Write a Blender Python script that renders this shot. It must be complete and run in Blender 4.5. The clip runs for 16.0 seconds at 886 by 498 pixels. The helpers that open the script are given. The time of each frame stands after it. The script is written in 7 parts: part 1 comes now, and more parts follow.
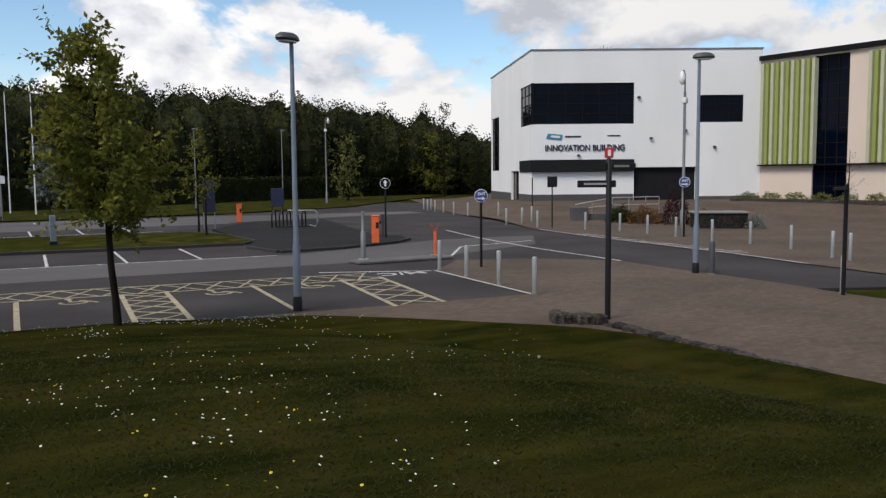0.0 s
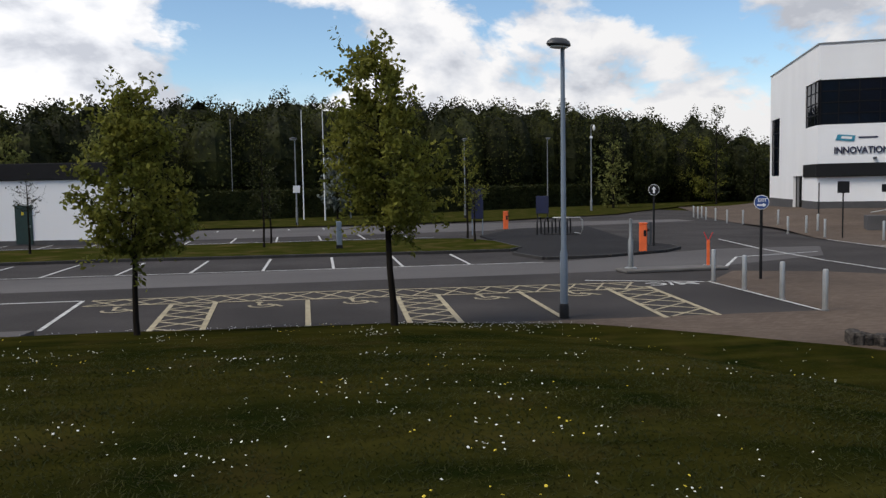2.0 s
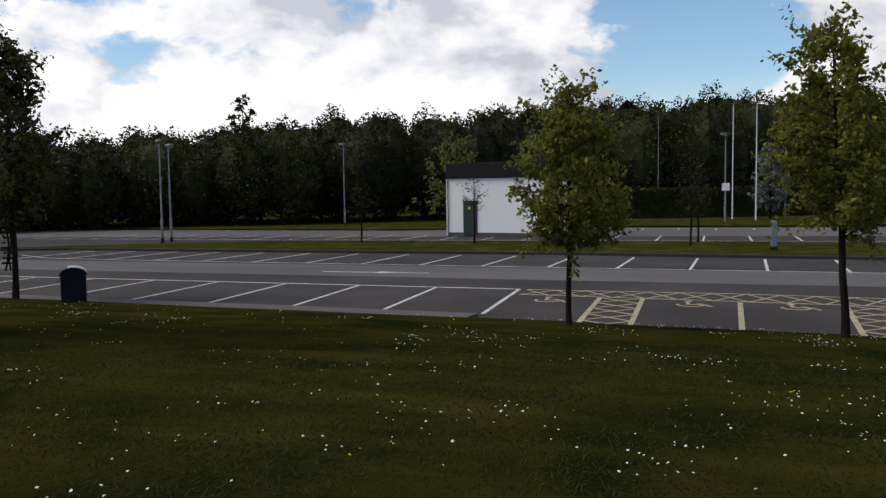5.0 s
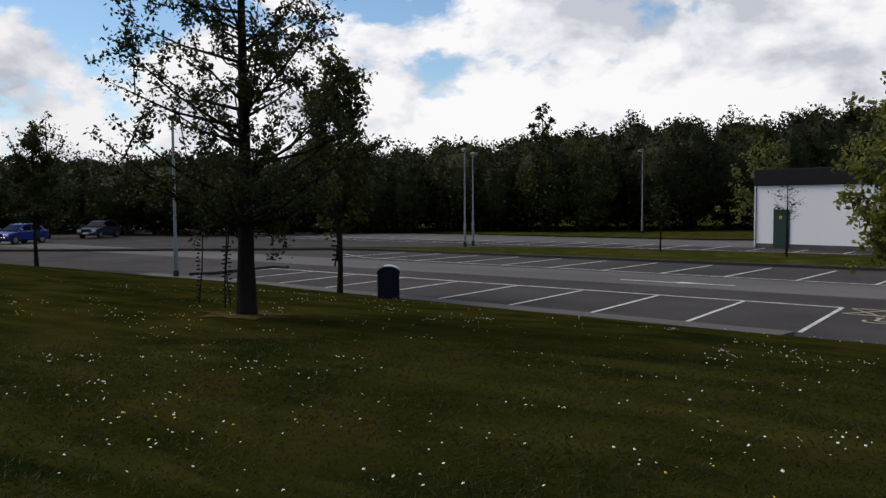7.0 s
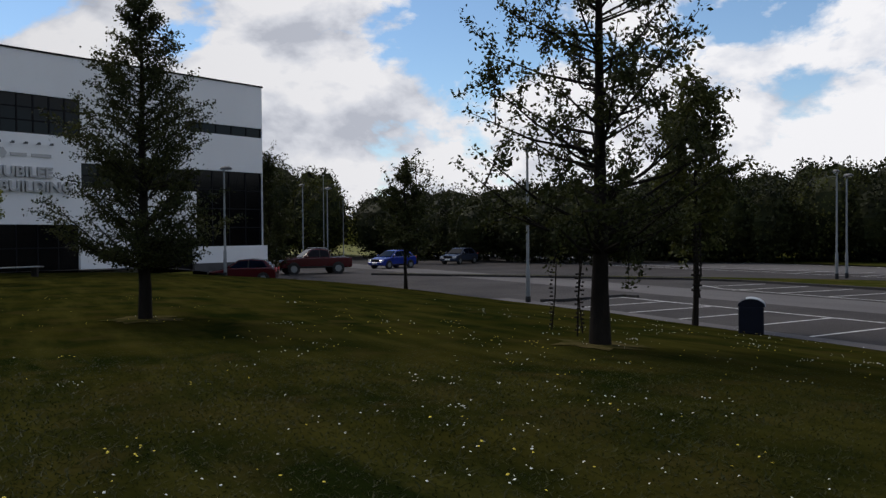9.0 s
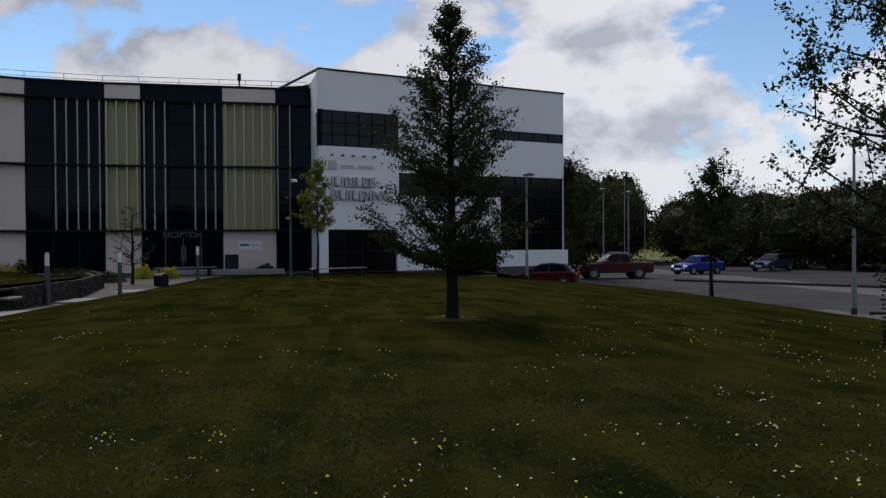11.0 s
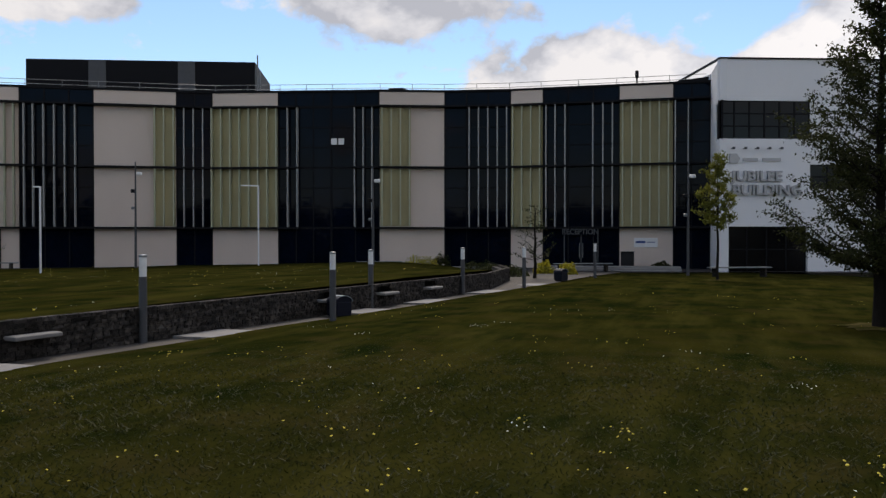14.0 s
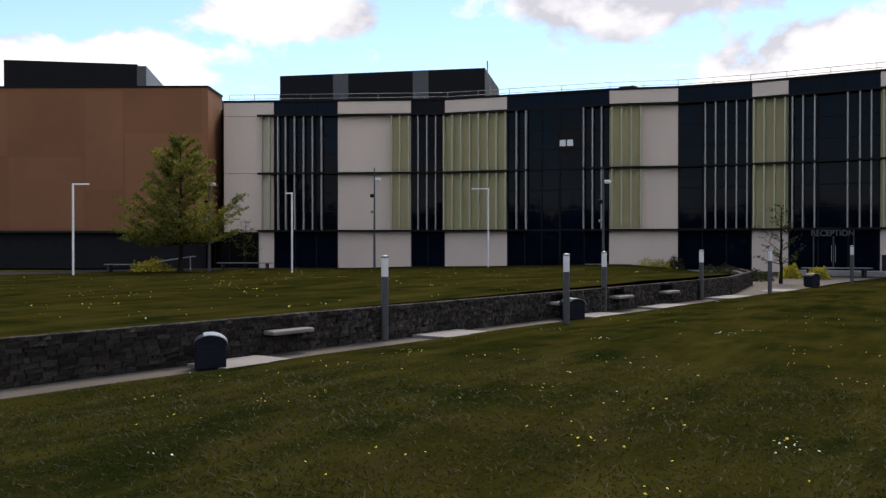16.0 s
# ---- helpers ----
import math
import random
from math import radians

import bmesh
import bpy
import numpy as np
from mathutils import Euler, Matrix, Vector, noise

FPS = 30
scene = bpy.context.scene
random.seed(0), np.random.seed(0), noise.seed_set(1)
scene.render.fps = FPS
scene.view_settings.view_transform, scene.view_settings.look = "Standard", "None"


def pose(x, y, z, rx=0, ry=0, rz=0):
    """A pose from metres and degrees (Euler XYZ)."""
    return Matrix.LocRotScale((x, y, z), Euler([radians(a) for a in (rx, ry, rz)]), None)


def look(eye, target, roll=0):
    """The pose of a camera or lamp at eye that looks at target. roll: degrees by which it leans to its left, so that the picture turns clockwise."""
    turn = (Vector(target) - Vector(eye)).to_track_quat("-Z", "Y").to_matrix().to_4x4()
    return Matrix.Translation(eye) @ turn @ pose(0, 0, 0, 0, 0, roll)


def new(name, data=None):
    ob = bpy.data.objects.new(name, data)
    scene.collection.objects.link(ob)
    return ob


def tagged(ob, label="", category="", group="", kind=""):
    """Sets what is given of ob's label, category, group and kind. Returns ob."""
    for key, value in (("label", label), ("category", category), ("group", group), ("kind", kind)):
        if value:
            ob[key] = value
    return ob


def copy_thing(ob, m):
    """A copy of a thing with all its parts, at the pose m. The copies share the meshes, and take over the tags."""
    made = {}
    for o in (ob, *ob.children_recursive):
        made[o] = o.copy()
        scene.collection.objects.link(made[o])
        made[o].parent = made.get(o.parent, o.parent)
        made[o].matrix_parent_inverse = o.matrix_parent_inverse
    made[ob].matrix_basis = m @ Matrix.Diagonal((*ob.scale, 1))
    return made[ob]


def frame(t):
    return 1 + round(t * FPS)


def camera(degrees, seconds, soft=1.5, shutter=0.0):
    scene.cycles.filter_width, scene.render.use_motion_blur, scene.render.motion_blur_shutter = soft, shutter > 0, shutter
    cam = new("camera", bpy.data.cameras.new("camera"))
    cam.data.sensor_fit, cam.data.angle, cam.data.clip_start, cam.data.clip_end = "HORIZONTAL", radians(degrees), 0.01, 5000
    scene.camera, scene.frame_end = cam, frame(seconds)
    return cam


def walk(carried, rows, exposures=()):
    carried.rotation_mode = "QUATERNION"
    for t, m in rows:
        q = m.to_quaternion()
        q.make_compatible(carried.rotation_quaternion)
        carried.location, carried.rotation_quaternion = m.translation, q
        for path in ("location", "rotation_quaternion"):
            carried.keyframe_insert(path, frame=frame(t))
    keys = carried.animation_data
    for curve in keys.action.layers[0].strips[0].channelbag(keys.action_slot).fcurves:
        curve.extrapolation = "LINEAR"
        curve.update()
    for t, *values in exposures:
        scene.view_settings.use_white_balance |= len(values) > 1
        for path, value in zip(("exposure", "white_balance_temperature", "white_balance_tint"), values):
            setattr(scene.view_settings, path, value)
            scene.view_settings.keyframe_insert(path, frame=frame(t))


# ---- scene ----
cam = camera(56.1, 16.0, soft=1.4)
PATH = [
    (0, (-0.82, 0.334, 2.929), (0.156, 2.071, 2.752), -0.5),
    (0.5, (-0.834, 0.377, 2.915), (0.04, 2.169, 2.751), -0.8),
    (1, (-0.855, 0.463, 2.911), (-0.128, 2.32, 2.758), -0.9),
    (1.5, (-0.835, 0.57, 2.902), (-0.274, 2.484, 2.75), -1.0),
    (2, (-0.833, 0.613, 2.89), (-0.441, 2.569, 2.74), -1.0),
    (2.5, (-0.873, 0.7, 2.868), (-0.655, 2.683, 2.722), -1.1),
    (3, (-0.882, 0.738, 2.85), (-0.825, 2.732, 2.706), -1.0),
    (3.5, (-0.917, 0.783, 2.839), (-1.011, 2.775, 2.696), -0.9),
    (6, (-1.151, 1.03, 2.797), (-2.063, 2.806, 2.67), -0.6),
    (6.5, (-1.205, 1.048, 2.794), (-2.265, 2.739, 2.673), -0.4),
    (7, (-1.29, 1.055, 2.761), (-2.497, 2.646, 2.65), -0.4),
    (7.5, (-1.383, 1.102, 2.754), (-2.741, 2.567, 2.67), -0.4),
    (8, (-1.556, 1.189, 2.743), (-3.084, 2.478, 2.687), -0.6),
    (8.5, (-1.715, 1.269, 2.733), (-3.341, 2.432, 2.691), -0.8),
    (9, (-1.801, 1.313, 2.727), (-3.545, 2.291, 2.691), -0.5),
    (9.5, (-1.842, 1.334, 2.725), (-3.664, 2.159, 2.695), -0.3),
    (10, (-1.891, 1.359, 2.721), (-3.787, 1.997, 2.696), -0.4),
    (12.5, (-1.827, 1.334, 2.725), (-3.823, 1.197, 2.704), 0.1),
    (13, (-1.927, 1.236, 2.716), (-3.902, 0.925, 2.694), 0.2),
    (13.5, (-1.978, 1.217, 2.719), (-3.919, 0.737, 2.697), 0.1),
    (14, (-1.984, 1.213, 2.711), (-3.888, 0.601, 2.688), 0.0),
    (14.5, (-2.007, 1.177, 2.709), (-3.886, 0.492, 2.686), 0.3),
    (15, (-2.055, 1.087, 2.708), (-3.897, 0.308, 2.686), 0.4),
    (15.5, (-2.182, 0.976, 2.69), (-3.936, 0.015, 2.671), 0.2),
    (16, (-2.172, 0.934, 2.692), (-3.844, -0.163, 2.675), -0.0),
]
EXPOSURES = [(0.0, 0.30, 6900, 11), (2.0, 0.22, 6850, 11), (3.5, 0.18, 6850, 12), (6.0, 0.08, 6850, 12), (7.5, 0.0, 6800, 12), (9.5, -0.08, 6650, 12), (11.0, -0.12, 6500, 13), (12.5, -0.10, 6350, 12), (13.0, 0.0, 6500, 12), (14.0, 0.28, 7000, 14), (15.0, 0.56, 7000, 15), (16.0, 0.74, 7100, 16)]
walk(cam, [(t, look(eye, target, roll)) for t, eye, target, roll in PATH], EXPOSURES)

# ---------------------------------------------------------------- world, sun
SUN_YAW, SUN_ELEV = 108.0, 50.0
world = bpy.data.worlds.new("sky")
scene.world = world
world.use_nodes = True
wn, wl = world.node_tree.nodes, world.node_tree.links
wn.clear()


def wnode(kind, **values):
    n = wn.new(kind)
    for k, v in values.items():
        n.inputs[k.replace("_", " ")].default_value = v
    return n


def wmath(op, a, b=None):
    n = wn.new("ShaderNodeMath")
    n.operation = op
    for i, v in enumerate((a, b)):
        if v is None:
            continue
        if isinstance(v, (int, float)):
            n.inputs[i].default_value = v
        else:
            wl.new(v, n.inputs[i])
    return n.outputs[0]


def wramp(fac, stops):
    n = wn.new("ShaderNodeValToRGB")
    while len(n.color_ramp.elements) < len(stops):
        n.color_ramp.elements.new(0.5)
    for e, (p, c) in zip(n.color_ramp.elements, stops):
        e.position, e.color = p, (*c, 1)
    wl.new(fac, n.inputs[0])
    return n.outputs[0]


sky = wn.new("ShaderNodeTexSky")
sky.sky_type = "NISHITA"
sky.sun_disc = False
sky.sun_elevation, sky.sun_rotation = radians(SUN_ELEV), radians(-SUN_YAW)
sky.air_density, sky.dust_density, sky.ozone_density = 1.0, 0.08, 2.0
coord = wn.new("ShaderNodeTexCoord")
sep = wn.new("ShaderNodeSeparateXYZ")
wl.new(coord.outputs["Generated"], sep.inputs[0])
squash = wn.new("ShaderNodeCombineXYZ")
wl.new(sep.outputs[0], squash.inputs[0])
wl.new(sep.outputs[1], squash.inputs[1])
wl.new(wmath("MULTIPLY", sep.outputs[2], 1.7), squash.inputs[2])


def cloud_noise(offset, scale, detail, rough=0.55):
    """Noise over the sky's directions, moved by the offset."""
    mv = wn.new("ShaderNodeVectorMath")
    mv.operation = "ADD"
    mv.inputs[1].default_value = offset
    wl.new(squash.outputs[0], mv.inputs[0])
    tex = wnode("ShaderNodeTexNoise", Scale=scale, Detail=detail, Roughness=rough, Distortion=0.2)
    wl.new(mv.outputs[0], tex.inputs["Vector"])
    return tex.outputs["Fac"]


# bearing to the left of +y and height above the horizon, in degrees
bearing_of = wmath("MULTIPLY", wmath("ARCTAN2", wmath("MULTIPLY", sep.outputs[0], -1.0), sep.outputs[1]), 57.2958)
height_of = wmath("MULTIPLY", wmath("ARCSINE", sep.outputs[2]), 57.2958)


def puff_at(bearing, height, wide, tall, amount):
    """A soft heap of cloud, or a hole where the amount is negative."""
    u = wmath("DIVIDE", wmath("SUBTRACT", bearing_of, bearing), wide)
    v = wmath("DIVIDE", wmath("SUBTRACT", height_of, height), tall)
    d = wmath("ADD", wmath("MULTIPLY", u, u), wmath("MULTIPLY", v, v))
    return wmath("MULTIPLY", wmath("POWER", 2.718, wmath("MULTIPLY", d, -1.0)), amount)


HEAPS = [
    (5.0, 7.0, 50.0, 9.0, 0.42),
    (-3.5, 10.0, 4.0, 3.0, -0.9), (-27.0, 11.5, 4.5, 2.0, -1.0), (5.5, 10.5, 5.0, 3.0, -1.0), (42.0, 13.0, 5.0, 1.5, -0.6), (38.0, 6.0, 4.0, 3.0, -0.2), (30.0, 10.0, 9.0, 4.0, 0.5),
    (-15.0, 8.0, 6.0, 4.5, 0.7), (20.0, 8.0, 9.0, 5.0, 0.8), (-42.0, 13.0, 9.0, 3.0, 0.6), (-37.0, 6.0, 4.0, 4.0, 0.6), (50.0, 6.0, 7.0, 4.0, 0.6),
    (61.5, 13.5, 4.5, 3.5, -1.1), (78.0, 12.7, 3.5, 1.5, -0.8), (88.0, 13.0, 3.0, 2.5, -0.9), (72.5, 11.5, 4.5, 5.5, 1.0), (84.0, 9.0, 4.0, 4.0, 0.6),
    (99.0, 10.5, 13.0, 3.0, 1.25), (110.0, 15.5, 7.0, 1.1, 0.6), (132.0, 14.8, 8.0, 1.3, 0.65), (145.0, 12.0, 4.0, 1.5, 0.8),
    (118.0, 11.0, 7.0, 3.0, -0.9), (95.0, 17.0, 10.0, 2.5, -0.9), (126.0, 10.0, 14.0, 2.5, -0.7),
]
bias = 0.0
for heap in HEAPS:
    bias = wmath("ADD", puff_at(*heap), bias)
puff = cloud_noise((9.1, 4.4, 0.63), 4.6, 11.0, 0.58)
above = cloud_noise((9.1, 4.4, 0.71), 4.6, 5.0, 0.5)
mask = wramp(wmath("ADD", puff, wmath("MULTIPLY", bias, 0.17)), [(0.475, (0, 0, 0)), (0.535, (1, 1, 1))])
# heaps are white on top and grey below, with billows
relief = wmath("ADD", wmath("MULTIPLY", wmath("SUBTRACT", puff, above), 1.5), cloud_noise((3.7, 1.9, 0.4), 8.0, 8.0))
cloud = wramp(relief, [(0.30, (0.58, 0.63, 0.73)), (0.44, (0.82, 0.87, 0.96)), (0.57, (1.02, 1.05, 1.10))])
# the clouds over the wood are thinner and shine more
aim = wn.new("ShaderNodeVectorMath")
aim.operation = "DOT_PRODUCT"
aim.inputs[1].default_value = (-math.sin(radians(30)) * 0.94, math.cos(radians(30)) * 0.94, 0.34)
wl.new(coord.outputs["Generated"], aim.inputs[0])
gain = wmath("ADD", wmath("MULTIPLY", wmath("POWER", wmath("MAXIMUM", aim.outputs["Value"], 0.0), 2.0), 0.26), 0.65)
bright = wn.new("ShaderNodeVectorMath")
bright.operation = "SCALE"
wl.new(cloud, bright.inputs[0])
wl.new(gain, bright.inputs["Scale"])
scaled = wn.new("ShaderNodeVectorMath")
scaled.operation = "MULTIPLY"
scaled.inputs[1].default_value = (0.104, 0.118, 0.126)
wl.new(sky.outputs[0], scaled.inputs[0])
# thin haze that whitens the sky close to the horizon
veil = wramp(sep.outputs[2], [(0.0, (0.8, 0.8, 0.8)), (0.13, (0.0, 0.0, 0.0))])
both = wmath("MAXIMUM", mask, veil)
mixer = wn.new("ShaderNodeMix")
mixer.data_type = "RGBA"
wl.new(both, mixer.inputs[0])
wl.new(scaled.outputs[0], mixer.inputs[6])
wl.new(bright.outputs[0], mixer.inputs[7])
back = wn.new("ShaderNodeBackground")
back.inputs["Strength"].default_value = 1.0
wl.new(mixer.outputs[2], back.inputs[0])
wout = wn.new("ShaderNodeOutputWorld")
wl.new(back.outputs[0], wout.inputs[0])

sun = new("sun", bpy.data.lights.new("sun", "SUN"))
sun.data.energy, sun.data.angle, sun.data.color = 2.3, radians(22), (1.0, 0.95, 0.87)
sun_way = Vector((-math.sin(radians(SUN_YAW)) * math.cos(radians(SUN_ELEV)), math.cos(radians(SUN_YAW)) * math.cos(radians(SUN_ELEV)), math.sin(radians(SUN_ELEV))))
sun.matrix_world = look(sun_way * 200, (0, 0, 0))


# ---------------------------------------------------------------- materials
def material(name, colour, rough=0.8, metal=0.0, vary=0.25, scale=3.0, fine=60.0, bump=0.1, spec=0.5, island=0.0, second=None, stretch=(1, 1, 1)):
    """A surface with a broad and a fine variation of its colour, and fine relief."""
    m = bpy.data.materials.new(name)
    m.use_nodes = True
    n, l = m.node_tree.nodes, m.node_tree.links
    b = n["Principled BSDF"]
    b.inputs["Roughness"].default_value, b.inputs["Metallic"].default_value = rough, metal
    b.inputs["Specular IOR Level"].default_value = spec
    tc = n.new("ShaderNodeTexCoord")
    mp = n.new("ShaderNodeMapping")
    mp.inputs["Scale"].default_value = stretch
    l.new(tc.outputs["Object"], mp.inputs[0])
    broad = n.new("ShaderNodeTexNoise")
    broad.inputs["Scale"].default_value, broad.inputs["Detail"].default_value = scale, 5
    grain = n.new("ShaderNodeTexNoise")
    grain.inputs["Scale"].default_value, grain.inputs["Detail"].default_value = fine, 4
    l.new(mp.outputs[0], broad.inputs["Vector"])
    l.new(mp.outputs[0], grain.inputs["Vector"])
    mix = n.new("ShaderNodeMix")
    mix.data_type = "RGBA"
    ramp = n.new("ShaderNodeMapRange")
    ramp.inputs["From Min"].default_value, ramp.inputs["From Max"].default_value = 0.35, 0.65
    l.new(broad.outputs["Fac"], ramp.inputs["Value"])
    l.new(ramp.outputs[0], mix.inputs[0])
    dark = second or tuple(c * (1 - vary) for c in colour)
    mix.inputs[6].default_value, mix.inputs[7].default_value = (*dark, 1), (*colour, 1)
    hsv = n.new("ShaderNodeHueSaturation")
    l.new(mix.outputs[2], hsv.inputs["Color"])
    add = n.new("ShaderNodeMath")
    add.operation = "MULTIPLY_ADD"
    l.new(grain.outputs["Fac"], add.inputs[0])
    add.inputs[1].default_value, add.inputs[2].default_value = vary * 1.6, 1 - vary * 0.8
    last = add.outputs[0]
    if island:
        geo, obi = n.new("ShaderNodeNewGeometry"), n.new("ShaderNodeObjectInfo")
        s = n.new("ShaderNodeMath")
        s.operation = "ADD"
        l.new(geo.outputs["Random Per Island"], s.inputs[0])
        l.new(obi.outputs["Random"], s.inputs[1])
        f = n.new("ShaderNodeMath")
        f.operation = "FRACT"
        l.new(s.outputs[0], f.inputs[0])
        k = n.new("ShaderNodeMath")
        k.operation = "MULTIPLY_ADD"
        l.new(f.outputs[0], k.inputs[0])
        k.inputs[1].default_value, k.inputs[2].default_value = island, -island / 2
        t = n.new("ShaderNodeMath")
        t.operation = "ADD"
        l.new(last, t.inputs[0])
        l.new(k.outputs[0], t.inputs[1])
        last = t.outputs[0]
    l.new(last, hsv.inputs["Value"])
    l.new(hsv.outputs[0], b.inputs["Base Color"])
    if bump:
        bp = n.new("ShaderNodeBump")
        bp.inputs["Strength"].default_value, bp.inputs["Distance"].default_value = bump, 0.02
        l.new(grain.outputs["Fac"], bp.inputs["Height"])
        l.new(bp.outputs[0], b.inputs["Normal"])
    return m


def add_patches(m, colour, scale):
    """Drier patches laid over a turf material."""
    n, l = m.node_tree.nodes, m.node_tree.links
    b = n["Principled BSDF"]
    src = b.inputs["Base Color"].links[0].from_socket
    tex = n.new("ShaderNodeTexNoise")
    tex.inputs["Scale"].default_value, tex.inputs["Detail"].default_value = scale, 6
    l.new(n["Texture Coordinate"].outputs["Object"], tex.inputs["Vector"])
    rng_ = n.new("ShaderNodeMapRange")
    rng_.inputs["From Min"].default_value, rng_.inputs["From Max"].default_value, rng_.inputs["To Max"].default_value = 0.52, 0.68, 0.75
    l.new(tex.outputs["Fac"], rng_.inputs["Value"])
    mx = n.new("ShaderNodeMix")
    mx.data_type = "RGBA"
    l.new(rng_.outputs[0], mx.inputs[0])
    l.new(src, mx.inputs[6])
    mx.inputs[7].default_value = (*colour, 1)
    l.new(mx.outputs[2], b.inputs["Base Color"])


def add_streaks(m, colour, turn, amount):
    """Long pale traces of mowing across a turf material."""
    n, l = m.node_tree.nodes, m.node_tree.links
    b = n["Principled BSDF"]
    src = b.inputs["Base Color"].links[0].from_socket
    mp = n.new("ShaderNodeMapping")
    mp.inputs["Rotation"].default_value = (0, 0, radians(turn))
    mp.inputs["Scale"].default_value = (0.3, 1.4, 1)
    l.new(n["Texture Coordinate"].outputs["Object"], mp.inputs[0])
    tex = n.new("ShaderNodeTexNoise")
    tex.inputs["Scale"].default_value, tex.inputs["Detail"].default_value, tex.inputs["Roughness"].default_value = 0.9, 7, 0.65
    l.new(mp.outputs[0], tex.inputs["Vector"])
    rng_ = n.new("ShaderNodeMapRange")
    rng_.inputs["From Min"].default_value, rng_.inputs["From Max"].default_value, rng_.inputs["To Max"].default_value = 0.46, 0.68, amount
    l.new(tex.outputs["Fac"], rng_.inputs["Value"])
    mx = n.new("ShaderNodeMix")
    mx.data_type = "RGBA"
    l.new(rng_.outputs[0], mx.inputs[0])
    l.new(src, mx.inputs[6])
    mx.inputs[7].default_value = (*colour, 1)
    l.new(mx.outputs[2], b.inputs["Base Color"])


def leaf_material(name, colour, second, thin=0.35, island=0.8):
    m = material(name, colour, 0.65, vary=0.3, scale=0.9, fine=8, bump=0, spec=0.12, island=island, second=second)
    n, l = m.node_tree.nodes, m.node_tree.links
    b = n["Principled BSDF"]
    tr = n.new("ShaderNodeBsdfTranslucent")
    l.new(b.inputs["Base Color"].links[0].from_socket, tr.inputs[0])
    mx = n.new("ShaderNodeMixShader")
    mx.inputs[0].default_value = thin
    l.new(b.outputs[0], mx.inputs[1])
    l.new(tr.outputs[0], mx.inputs[2])
    l.new(mx.outputs[0], n["Material Output"].inputs[0])
    return m


def paver_material(name, colour, mortar):
    m = material(name, colour, 0.9, vary=0.28, scale=0.3, fine=40, bump=0.1, spec=0.15)
    n, l = m.node_tree.nodes, m.node_tree.links
    b = n["Principled BSDF"]
    src = b.inputs["Base Color"].links[0].from_socket
    br = n.new("ShaderNodeTexBrick")
    br.inputs["Scale"].default_value = 1.0
    br.inputs["Brick Width"].default_value, br.inputs["Row Height"].default_value = 0.2, 0.1
    br.inputs["Mortar Size"].default_value = 0.006
    br.inputs["Color1"].default_value, br.inputs["Color2"].default_value = (1, 1, 1, 1), (0.72, 0.7, 0.7, 1)
    br.inputs["Mortar"].default_value = (*mortar, 1)
    l.new(n["Texture Coordinate"].outputs["Object"], br.inputs["Vector"])
    mul = n.new("ShaderNodeMix")
    mul.data_type, mul.blend_type = "RGBA", "MULTIPLY"
    mul.inputs[0].default_value = 1
    l.new(src, mul.inputs[6])
    l.new(br.outputs[0], mul.inputs[7])
    l.new(mul.outputs[2], b.inputs["Base Color"])
    return m


